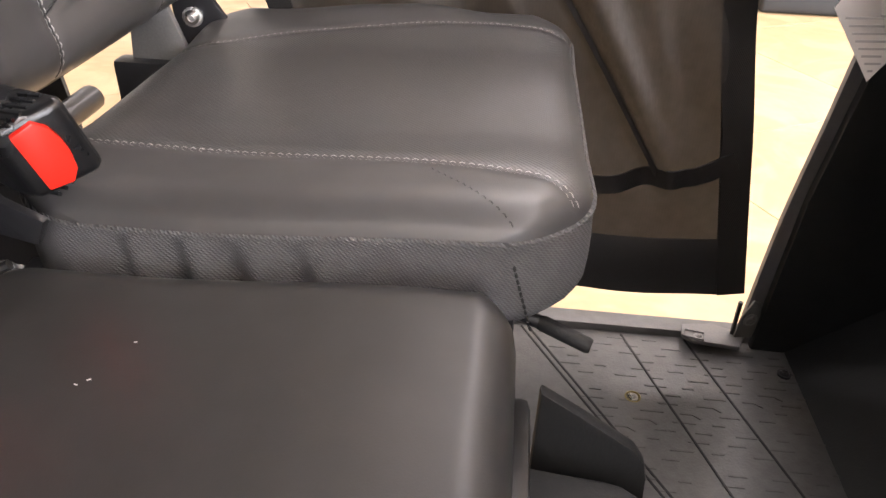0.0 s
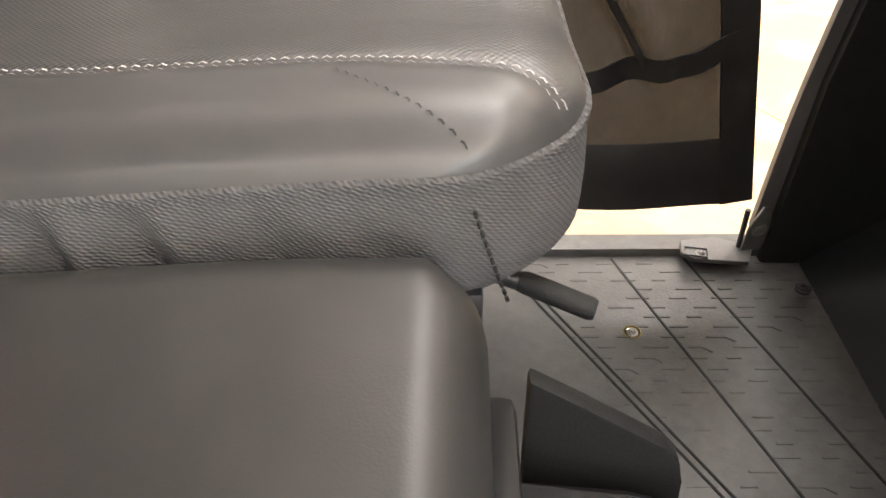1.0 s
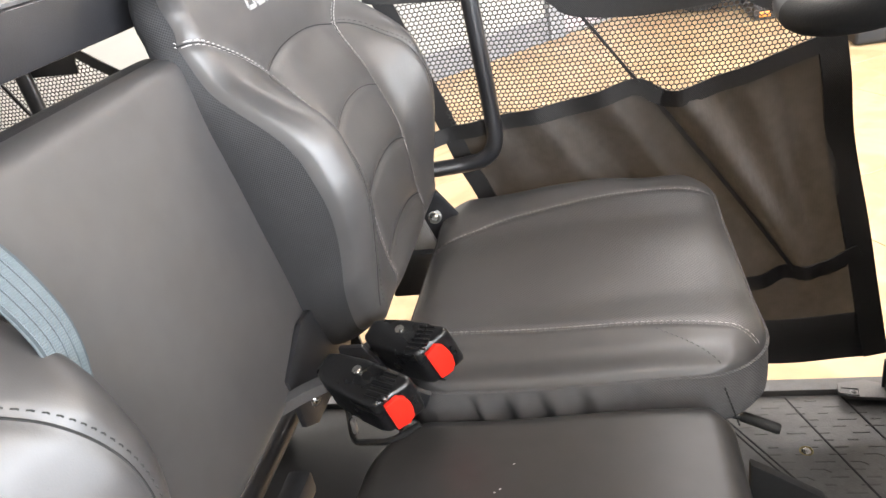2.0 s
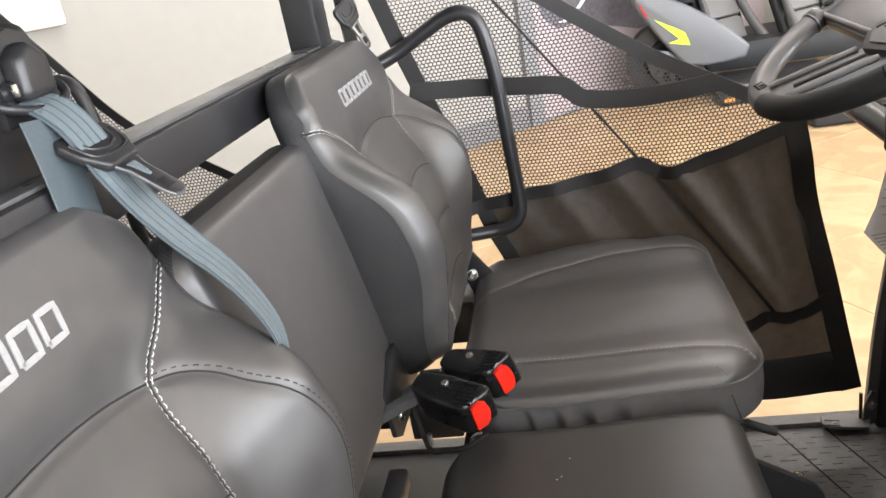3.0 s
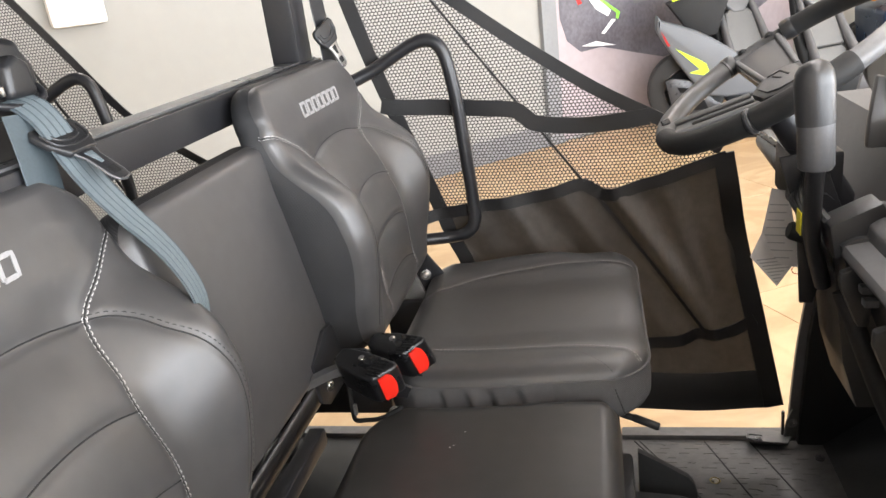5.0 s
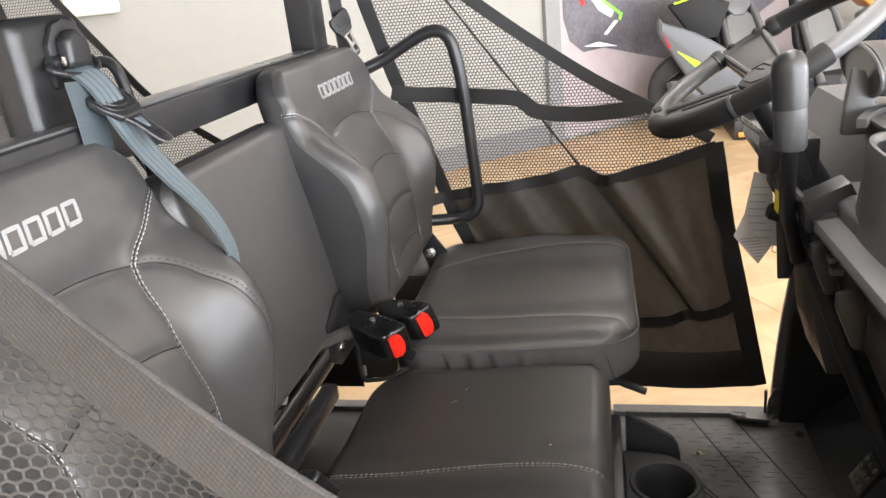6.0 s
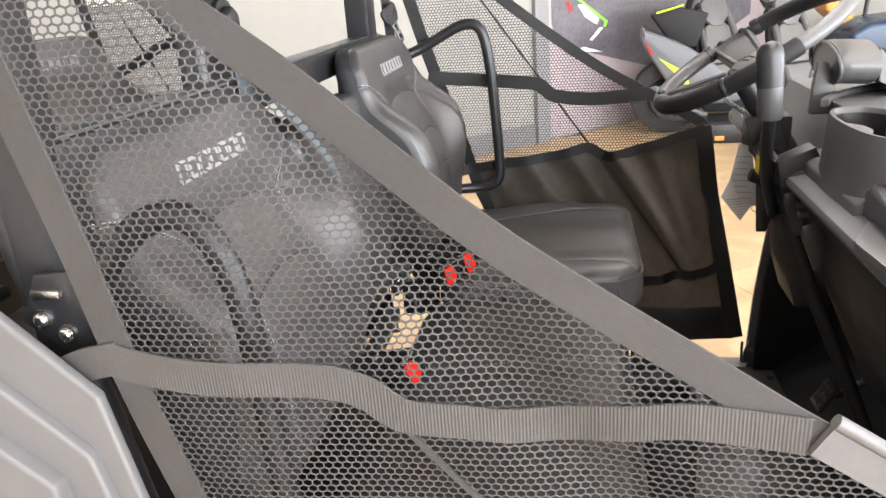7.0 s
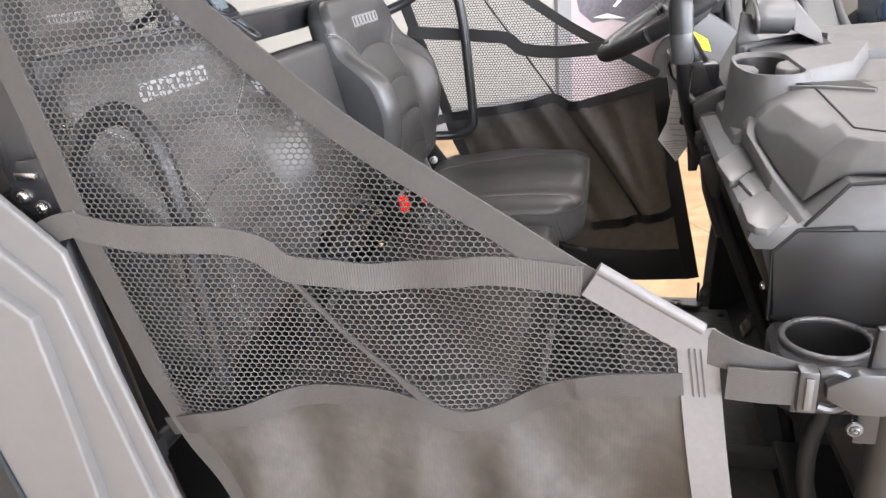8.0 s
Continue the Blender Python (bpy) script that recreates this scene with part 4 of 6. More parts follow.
def ribs(pts, width, sides, count=4):
    """Slightly raised ribs along a webbing."""
    out = []
    n = len(pts)
    for k in range(count):
        o = (k - (count - 1) / 2) * width / (count + 0.6)
        line = []
        for i, q in enumerate(pts):
            s = Vector(sides[i]) if isinstance(sides, list) else Vector(sides)
            tt = (Vector(pts[min(i + 1, n - 1)]) - Vector(pts[max(i - 1, 0)])).normalized()
            s = (s - tt * s.dot(tt)).normalized()
            line.append(Vector(q) + s * o)
        out.append(strap(line, width / (count + 1.6), 0.0034, sides))
    return join(*out)


belt = thing("middle_seat_belt", "blue-grey seat belt with a black latch plate hanging from its tower", "seat belt", "seat belts", at=(-0.5, -0.19, 1.36))
# tower with its rounded hood
tower = block(-0.545, -0.497, -0.252, -0.126, 1.3, 1.622, 0.02, 4)
part("tower", lo(tower, belt), PLASTIC, belt, "tall black plastic belt tower")
part("hood_plate", lo(slab([(-0.215, 1.535), (-0.137, 1.535), (-0.139, 1.585), (-0.155, 1.607), (-0.176, 1.613), (-0.197, 1.607), (-0.213, 1.585)], 0.009, Matrix(((0, 0, 1, -0.498), (1, 0, 0, 0.006), (0, 1, 0, 0.004), (0, 0, 0, 1))), 0.003), belt), PLASTIC, belt)
part("guide_hood", lo(slab([(-0.198, 1.545), (-0.154, 1.545), (-0.157, 1.58), (-0.176, 1.592), (-0.195, 1.58)], 0.02, Matrix(((0, 0, 1, -0.491), (1, 0, 0, 0.0), (0, 1, 0, 0.014), (0, 0, 0, 1))), 0.008, 3), belt), PLASTIC, belt)
loop = [(-0.487, -0.216, 1.566), (-0.475, -0.219, 1.557), (-0.468, -0.186, 1.55), (-0.47, -0.153, 1.557), (-0.487, -0.15, 1.57)]
part("guide_loop", lo(sweep(spline(loop, 6, True), 0.0042, 10, closed=True), belt), DARKMETAL, belt, "black metal guide loop")
part("guide_bar", lo(sweep([(-0.486, -0.216, 1.568), (-0.486, -0.15, 1.573)], 0.0075, 12), belt), DARKMETAL, belt)
for y in (-0.206, -0.177):
    part("clip", lo(block(-0.477, -0.472, y - 0.0025, y + 0.0025, 1.564, 1.575, 0.002), belt), STEEL, belt, "small bright clip")
BELT_LINE = spline([(-0.484, -0.186, 1.558), (-0.466, -0.186, 1.552), (-0.453, -0.182, 1.535), (-0.441, -0.182, 1.512), (-0.432, -0.184, 1.492), (-0.415, -0.177, 1.452), (-0.391, -0.172, 1.415), (-0.374, -0.168, 1.392), (-0.357, -0.163, 1.362), (-0.341, -0.162, 1.325), (-0.337, -0.163, 1.295), (-0.347, -0.16, 1.24), (-0.365, -0.158, 1.1)], 6)
BELT_SIDE = [Vector((0.0, 1, 0.12)).lerp(Vector((-0.3, 0.8, -0.35)), (i / (len(BELT_LINE) - 1)) ** 2) for i in range(len(BELT_LINE))]
part("webbing", lo(strap(BELT_LINE, 0.047, 0.0022, BELT_SIDE), belt), WEBDARK, belt, "blue-grey ribbed webbing")
part("webbing_ribs", lo(ribs(BELT_LINE, 0.047, BELT_SIDE), belt), WEB, belt)
# no paler ribs on this length: its shadow is put into dark webbing
DROP = spline([(-0.462, -0.205, 1.545), (-0.456, -0.209, 1.5), (-0.453, -0.212, 1.43), (-0.45, -0.214, 1.3), (-0.45, -0.212, 1.1)], 6)
part("webbing", lo(strap(DROP, 0.047, 0.0022, (0.1, 1, 0)), belt), WEBDARK, belt, "blue-grey ribbed webbing")
tongue(belt, (-0.4405, -0.175, 1.5095), (0.78, 0.0, -0.62), (0, 1, 0.04))

dbelt = thing("driver_seat_belt", "black seat belt with a bright latch plate on the roll cage", "seat belt", "seat belts", at=(-0.45, 0.7, 1.5))
DB = spline([(-0.46, 0.69, 1.95), (-0.452, 0.69, 1.75), (-0.442, 0.688, 1.6), (-0.435, 0.688, 1.5), (-0.43, 0.69, 1.3), (-0.43, 0.7, 1.0)], 6)
part("webbing", lo(strap(DB, 0.047, 0.0022, (0.3, 1, 0)), dbelt), DARKMETAL, dbelt, "dark webbing")
tongue(dbelt, (-0.425, 0.668, 1.54), (0.3, 0.3, -0.9), (0.3, 1, 0.3))


def buckle(at, way, roll=0, group="seat belt buckles"):
    """A housing with an angled end, a red button let into it, side ribs and a stem."""
    t = thing("seat_belt_buckle", "black seat belt buckle with a red release button", "belt buckle", group, at=at)
    w = Vector(way).normalized()
    s = Vector((0, 1, 0))
    s = (s - w * s.dot(w)).normalized()
    nn = w.cross(s) * -1
    m = Matrix(((w.x, s.x, nn.x, 0), (w.y, s.y, nn.y, 0), (w.z, s.z, nn.z, 0), (0, 0, 0, 1))) @ Matrix.Rotation(radians(roll), 4, "X") @ Matrix.Scale(1.12, 4)
    prof = [(-0.092, -0.013), (-0.092, 0.01), (-0.08, 0.017), (-0.045, 0.021), (-0.024, 0.022), (-0.013, 0.02), (0.006, -0.014), (0.0, -0.021), (-0.05, -0.021), (-0.08, -0.017)]
    hm = m @ Matrix(((1, 0, 0, 0), (0, 0, -1, 0.026), (0, 1, 0, 0), (0, 0, 0, 1)))
    body = part("housing", slab(prof, 0.052, hm, 0.006, 3), BUCKLEBLACK, t, "black moulded housing")
    rm = m @ Matrix(((0.447, 0, 0.894, -0.0055), (0, 1, 0, 0), (-0.894, 0, 0.447, 0.0035), (0, 0, 0, 1)))
    part("release_button", slab([(-0.018, -0.018), (0.006, -0.02), (0.016, -0.014), (0.02, -0.004), (0.02, 0.004), (0.016, 0.014), (0.006, 0.02), (-0.018, 0.018)], 0.006, rm @ Matrix.Diagonal((0.6, 1.12, 1, 1)), 0.002), RED, t, "red release button")
    frame_pts = [rm @ Vector((0.0145 * math.cos(a), 0.0245 * math.sin(a), -0.001)) for a in [i * math.pi / 6 for i in range(12)]]
    part("button_rim", sweep(frame_pts, 0.002, 8, closed=True), GUNMETAL, t, "worn grey rim")
    for i in range(6):
        for sd in (-1, 1):
            q = m @ Vector((-0.028 + 0.0001 * i, sd * 0.0262, 0.014 - 0.0055 * i))
            q2 = m @ Vector((-0.006 - 0.0005 * i, sd * 0.0262, 0.012 - 0.0055 * i))
            part("rib", sweep([q, q2], 0.0016, 6), BUCKLEBLACK, body)
    root = m @ Vector((-0.084, 0, 0))
    stem = spline([root, root + Vector((-0.04, -0.01, -0.012)), root + Vector((-0.095, -0.028, -0.034))], 5)
    part("stem", strap(stem, 0.017, 0.012, m.to_3x3() @ Vector((0, 1, 0))), GUNMETAL, t, "flat steel stem")
    part("rivet", bolt(m @ Vector((-0.05, -0.0265, -0.006)), m.to_3x3() @ Vector((0, -1, 0)), 0.004, 0.002), STEEL, t)
    return t


bk1 = buckle((-0.171, 0.156, 1.047), (0.9, -0.42, 0.08), 73)
bk2 = buckle((-0.197, 0.06, 1.055), (0.9, -0.42, -0.1), 68)
bk3 = buckle((-0.2, -0.315, 1.05), (0.93, -0.1, 0.16), 60)
cable = thing("wire_harness", "thin black cable with a clip under the buckles", "cable", at=(-0.3, 0.08, 0.93))
part("wire", lo(sweep(spline([(-0.345, 0.24, 0.975), (-0.338, 0.228, 0.95), (-0.321, 0.185, 0.94), (-0.3, 0.138, 0.94), (-0.278, 0.128, 0.945), (-0.245, 0.12, 0.955), (-0.21, 0.13, 0.97)], 8), 0.004, 8), cable), RUBBER, cable)
part("clip", lo(block(-0.304, -0.298, 0.145, 0.153, 0.942, 0.962, 0.002), cable), ZINC, cable, "small white clip")

# ---------------- under the seats ----------------
frame_d = driver_seat
for y in (0.2, 0.66):
    part("rail", lo(block(-0.26, 0.14, y - 0.018, y + 0.018, 0.875, 0.915, 0.004), frame_d), DARKMETAL, frame_d)
for y, foot in ((0.17, [(-0.295, 0.985), (-0.21, 0.965), (-0.2, 0.985)]), (0.635, [(-0.29, 0.9), (-0.22, 0.88), (-0.2, 0.93)])):
    part("recliner_plate", lo(slab(foot + [(-0.23, 1.0), (-0.27, 1.06), (-0.3, 1.06)], 0.008, Matrix(((1, 0, 0, 0), (0, 0, -1, y), (0, 1, 0, 0), (0, 0, 0, 1))), 0.002), frame_d), DARKMETAL, frame_d)
for at in ((-0.30, 0.622, 0.965), (-0.285, 0.622, 0.93), (-0.27, 0.622, 1.0)):
    part("bolt", lo(bolt(at, (0.2, -1, 0.1), 0.009, 0.008), frame_d), STEEL, frame_d, "bright bolt head")
part("hinge_bracket", lo(slab([(0.09, 1.07), (0.1, 0.995), (0.13, 0.975), (0.27, 0.972), (0.3, 1.0), (0.27, 1.09), (0.16, 1.1)], 0.008, Matrix(((0, 0, 1, -0.342), (1, 0, 0, 0), (0, 1, 0, 0), (0, 0, 0, 1))), 0.003), frame_d), DARKMETAL, frame_d, "black folding hinge bracket")
part("bolt", lo(bolt((-0.333, 0.135, 1.01), (1, -0.3, 0.3), 0.008, 0.006), frame_d), STEEL, frame_d, "bright bolt head")
part("bolt", lo(bolt((-0.228, 0.142, 0.949), (0.2, -0.9, 0.35), 0.009, 0.01), frame_d), ZINC, frame_d, "bright bolt head")
for x in (-0.22, 0.1):
    for y in (0.2, 0.66):
        part("leg", lo(block(x - 0.015, x + 0.015, y - 0.015, y + 0.015, 0.47, 0.88, 0.003), frame_d), DARKMETAL, frame_d)
lever = thing("seat_adjust_lever", "black rubber-gripped seat adjusting lever under the driver's seat", "lever", at=(0.13, 0.155, 0.89))
part("rod", lo(sweep([(0.06, 0.24, 0.905), (0.14, 0.235, 0.888), (0.165, 0.228, 0.883)], 0.006, 10), lever), DARKMETAL, lever)
part("grip", lo(sweep([(0.162, 0.228, 0.884), (0.166, 0.227, 0.8835), (0.202, 0.212, 0.877), (0.205, 0.211, 0.8765)], [0.0058, 0.007, 0.007, 0.0058], 14), lever), RUBBER, lever, "ribbed rubber grip")

# ---------------- floor console with cup holder ----------------
console = thing("floor_console", "black plastic floor console with a round cup holder", "console", at=(0.22, 0.08, 0.47))


def cup_plate(outline, cx, cy, r, z0, z1):
    """A top plate with a round hole: ring between the hole and the outline, and outer walls down to z0."""
    n = 40
    v, f = [], []
    cen = Vector((cx, cy))
    pts = [Vector(p) for p in outline]
    for k in range(n):
        d = Vector((math.cos(2 * math.pi * k / n), math.sin(2 * math.pi * k / n)))
        best = 9
        for a, b in zip(pts, pts[1:] + pts[:1]):
            e = b - a
            den = d.x * e.y - d.y * e.x
            if abs(den) < 1e-9:
                continue
            t = ((a - cen).x * e.y - (a - cen).y * e.x) / den
            q = ((a - cen).x * d.y - (a - cen).y * d.x) / den
            if t > 0 and -1e-6 <= q <= 1 + 1e-6:
                best = min(best, t)
        rows = [(r * 0.86, z1 - 0.07), (r * 0.96, z1 - 0.004), (r, z1), (r * 1.12, z1 + 0.001), (r * 1.16, z1 - 0.004), (best - 0.008, z1 - 0.004), (best, z1 - 0.012), (best, z0)]
        for q, z in rows:
            v.append((cx + d.x * q, cy + d.y * q, z))
    m = 8
    for k in range(n):
        k2 = (k + 1) % n
        for i in range(m - 1):
            f.append((k * m + i, k2 * m + i, k2 * m + i + 1, k * m + i + 1))
    f.append(tuple(k * m for k in range(n)))
    return v, f


part("tray", lo(cup_plate([(0.1565, 0.165), (0.1565, -0.02), (0.2, -0.06), (0.265, -0.05), (0.288, 0.0), (0.29, 0.08), (0.275, 0.13), (0.236, 0.158)], 0.226, 0.07, 0.05, 0.475, 0.79), console), RUBBER, console)
FIN = [(0.167, 0.475), (0.27, 0.475), (0.266, 0.7), (0.26, 0.782), (0.256, 0.798), (0.247, 0.81), (0.2, 0.832), (0.167, 0.846)]
part("fin", lo(slab(FIN[::-1], 0.014, Matrix(((1, 0, 0, 0), (-0.25, 0, 1, 0.226), (0, 1, 0, 0), (0, 0, 0, 1))), 0.004), console), RUBBER, console, "raised black fin beside the cup")

# ---------------- front floor ribs and sill ----------------
tread = []
rnd = random.Random(4)
for j in range(26):
    y = 0.735 - j * 0.0185
    for i in range(9):
        # bars in three bands between the slanting seams, alternately long and short
        lean = (0.745 - y) * 0.43
        x = 0.205 + lean + i * 0.058 + (0.022 if j % 2 else 0.0)
        ln = (0.034, 0.024, 0.03, 0.018)[(i * 3 + j) % 4]
        if x < 0.2 or x + ln > 0.7 or rnd.random() < 0.1:
            continue
        tread.append(chunk_of(block(x, x + ln, y - 0.0016, y + 0.0016, 0.4675, 0.4688, 0)))
        if (i + j) % 11 == 0:
            tread.append(chunk_of(slab([(x + ln, y - 0.0014), (x + ln + 0.01, y - 0.0094), (x + ln + 0.0125, y - 0.0075), (x + ln + 0.0015, y + 0.0014)], 0.0015, Matrix.Translation((0, 0, 0.4676)), 0)))
part("tread_pattern", lo(join(*tread), shell), FLOORPLASTIC, shell, "raised tread pattern", smooth=False)["kind"] = "stuff"
grooves = []
for xa, xb in ((0.18, 0.433), (0.192, 0.445), (0.349, 0.506), (0.455, 0.604)):
    grooves.append(strap([(xa, 0.745, 0.468), (xb, 0.3, 0.468)], 0.003, 0.003, (1, 0, 0)))
part("floor_seam", lo(join(*grooves), shell), RUBBER, shell, "dark moulded seams")
part("sill", lo(block(0.15, 0.62, 0.752, 0.79, 0.46, 0.482, 0.006), shell), FLOORPLASTIC, shell)
part("sill", lo(block(-1.0, -0.34, 0.752, 0.79, 0.46, 0.482, 0.006), shell), FLOORPLASTIC, shell)
part("floor_cup", lo(lathe([(0.0125, 0.002), (0.011, 0.003), (0.0095, 0.0), (0.0, 0.0)], 20, Matrix.Translation((0.352, 0.594, 0.468))), shell), BRASS, shell, "worn brass-edged hole")
part("floor_bolt", lo(bolt((0.352, 0.594, 0.469), (0, 0, 1), 0.006, 0.005), shell), STEEL, shell, "bright floor bolt")
part("floor_bolt", lo(bolt((0.59, 0.655, 0.49), (0, 0, 1), 0.008, 0.004), shell), DARKMETAL, shell)
part("footwell_wall", lo(slab([(0.55, 0.4), (0.62, 0.47), (0.78, 0.6), (0.86, 0.8), (0.9, 1.24), (0.98, 1.24), (0.98, 0.4)], 1.5, Matrix(((1, 0, 0, 0), (0, 0, -1, 0.75), (0, 1, 0, 0), (0, 0, 0, 1))), 0.006), shell), DARKPANEL, shell)
part("kick_panel", lo(slab([(0.562, 0.45), (0.574, 0.75), (0.606, 1.02), (0.668, 1.32), (1.1, 1.3), (1.1, 0.45)], 0.03, Matrix(((1, 0, 0, 0), (0, 0, -1, 0.765), (0, 1, 0, 0), (0, 0, 0, 1))), 0.006), shell), DARKPANEL, shell, "dark inner kick panel")
part("kick_panel", lo(slab([(0.6, 0.45), (0.6, 0.75), (0.63, 1.02), (0.68, 1.2), (1.1, 1.2), (1.1, 0.45)], 0.03, Matrix(((1, 0, 0, 0), (0, 0, -1, -0.735), (0, 1, 0, 0), (0, 0, 0, 1))), 0.006), shell), DARKPANEL, shell, "dark inner kick panel")
part("door_strip", lo(strap(spline([(0.556, 0.757, 0.52), (0.566, 0.757, 0.7), (0.583, 0.757, 0.86), (0.605, 0.757, 1.05), (0.665, 0.757, 1.34)], 6), 0.028, 0.012, (1, 0, 0)), shell), SLEEVE, shell, "pale aluminium door edge strip")
part("seat_front_panel", lo(slab([(0.15, 0.47), (0.158, 0.86), (0.13, 0.86), (0.13, 0.47)], 0.84, Matrix(((1, 0, 0, 0), (0, 0, -1, 0.165), (0, 1, 0, 0), (0, 0, 0, 1))), 0.008), shell), PLASTIC, shell)

hinge = thing("net_anchor_bracket", "folded steel bracket holding the net's lower corner to the sill", "bracket", at=(0.51, 0.75, 0.482))
part("base", lo(slab([(0.445, 0.735), (0.46, 0.72), (0.535, 0.712), (0.552, 0.748), (0.5, 0.77), (0.45, 0.762)], 0.008, Matrix.Translation((0, 0, 0.482)), 0.002), hinge), BRACKET, hinge, "brushed steel base")
part("upright", lo(slab([(0.53, 0.486), (0.562, 0.486), (0.568, 0.52), (0.562, 0.556), (0.548, 0.562), (0.534, 0.53)], 0.006, Matrix(((1, 0, 0, 0), (0.25, 0, -1, 0.61), (0, 1, 0, 0), (0, 0, 0, 1))), 0.002), hinge), BRACKET, hinge, "folded upright tab")
part("wire_loop", lo(sweep([(0.447, 0.727, 0.492), (0.478, 0.719, 0.492), (0.482, 0.738, 0.492), (0.452, 0.744, 0.492)], 0.0014, 6, closed=True), hinge), DARKMETAL, hinge, "dark wire loop")
part("bolt", lo(bolt((0.472, 0.731, 0.49), (0, 0, 1), 0.006, 0.004), hinge), ZINC, hinge)
part("bolt", lo(bolt((0.55, 0.741, 0.525), (0.24, -0.97, 0), 0.009, 0.005), hinge), ZINC, hinge, "dull bolt head")
part("pin", lo(sweep([(0.53, 0.747, 0.49), (0.529, 0.747, 0.555)], 0.004, 8), hinge), DARKMETAL, hinge)

pedal = thing("brake_pedal", "black studded metal brake pedal", "pedal", at=(0.62, 0.27, 0.66))
part("pad", lo(slab([(-0.035, -0.03), (0.035, -0.03), (0.035, 0.03), (-0.035, 0.03)], 0.01, pose(0.61, 0.27, 0.665, 0, -60, 0), 0.003), pedal), DARKMETAL, pedal)
for i in range(3):
    for j in range(3):
        q = pose(0.61, 0.27, 0.665, 0, -60, 0) @ Vector((-0.022 + 0.022 * i, -0.02 + 0.02 * j, 0.011))
        part("stud", lo(bolt(q, (-0.87, 0, 0.5), 0.004, 0.003), pedal), GUNMETAL, pedal)
part("arm", lo(sweep(spline([(0.625, 0.27, 0.665), (0.7, 0.27, 0.72), (0.78, 0.27, 0.85)], 5), 0.009, 10), pedal), DARKMETAL, pedal)

# ---------------- dashboard ----------------
XZ = Matrix(((1, 0, 0, 0), (0, 0, -1, 0), (0, 1, 0, 0), (0, 0, 0, 1)))  # an outline in (x, z), thickness towards -y


def run(outline, y_from, y_to, bevel=0.005):
    return slab(outline, y_from - y_to, Matrix.Translation((0, y_from, 0)) @ XZ, bevel)


dash = thing("dashboard", "charcoal moulded plastic dashboard with cup holders and a glove box", "dashboard", at=(0.55, -0.2, 0.85))
part("lower_face", lo(run([(0.62, 0.8), (0.565, 0.92), (0.505, 1.06), (0.468, 1.16), (0.455, 1.205), (0.9, 1.22), (0.9, 0.8)], 0.12, -0.549), dash), DARKPANEL, dash, "dark grey lower dash face")
part("ledge", lo(run([(0.448, 1.2), (0.438, 1.214), (0.442, 1.226), (0.5, 1.236), (0.52, 1.2)], 0.12, -0.552, 0.003), dash), GREYPLASTIC, dash)
part("upper_face", lo(run([(0.47, 1.22), (0.474, 1.25), (0.49, 1.26), (0.6, 1.262), (0.61, 1.318), (0.95, 1.318), (0.95, 1.22)], 0.2, -0.14), dash), GREYPLASTIC, dash)
TOP = []
for y, x, z in ((-0.14, 0.503, 1.283), (-0.25, 0.484, 1.279), (-0.42, 0.497, 1.254), (-0.5, 0.51, 1.241), (-0.55, 0.512, 1.24)):
    TOP.append([(0.486, y, 1.215), (0.484, y, z - 0.012), (x - 0.008, y, z), (x + 0.004, y, z), (0.553, y, 1.288), (0.95, y, 1.294), (0.95, y, 1.215)])
part("upper_front", lo(soften(loft(TOP), 0.002), dash), GREYPLASTIC, dash)
for pad in ([(0.43, -0.275), (0.433, -0.262), (0.478, -0.178), (0.49, -0.19), (0.486, -0.3), (0.476, -0.315), (0.446, -0.375), (0.437, -0.375)],
            [(0.438, -0.47), (0.478, -0.42), (0.487, -0.43), (0.49, -0.525), (0.485, -0.535), (0.458, -0.575), (0.444, -0.57), (0.437, -0.55)]):
    part("ledge_pad", lo(slab(pad, 0.012, Matrix.Translation((0, 0, 1.226)), 0.004), dash), SILVER, dash, "pale grey ledge pad")
part("ledge_link", lo(slab([(0.452, -0.36), (0.472, -0.315), (0.48, -0.43), (0.462, -0.445)], 0.01, Matrix.Translation((0, 0, 1.2255)), 0.003), dash), SILVER, dash, "pale grey strip")
# glove box: a faceted lid with a raised boss and a chamfered outer corner
LID = []
for y, low, crease, brow, ridge in ((-0.14, (0.505, 1.287), (0.52, 1.312), (0.555, 1.327), 0.578), (-0.235, (0.489, 1.287), (0.505, 1.311), (0.545, 1.327), 0.573), (-0.262, (0.484, 1.284), (0.486, 1.304), (0.52, 1.329), 0.571),
                                    (-0.3, (0.486, 1.276), (0.498, 1.296), (0.522, 1.33), 0.569), (-0.39, (0.494, 1.262), (0.508, 1.311), (0.53, 1.33), 0.563), (-0.42, (0.498, 1.257), (0.512, 1.309), (0.542, 1.324), 0.561),
                                    (-0.5, (0.511, 1.246), (0.525, 1.305), (0.54, 1.32), 0.556), (-0.522, (0.55, 1.292), (0.556, 1.309), (0.565, 1.322), 0.575), (-0.535, (0.6, 1.297), (0.605, 1.31), (0.612, 1.322), 0.62)):
    LID.append([(low[0], y, low[1]), (crease[0], y, crease[1]), (brow[0], y, brow[1]), (ridge, y, 1.334), (0.8, y, 1.336), (0.8, y, 1.295), (0.62 if y < -0.51 else 0.56, y, 1.292)])
part("glove_box_lid", lo(soften(loft(LID), 0.004, 2, 14), dash), GREYPLASTIC, dash, "faceted grey glove box lid")
part("lid_seam", lo(sweep([(0.588, -0.14, 1.3355), (0.572, -0.46, 1.3345), (0.62, -0.5, 1.3348)], 0.0016, 6), dash), RUBBER, dash, "dark seam")
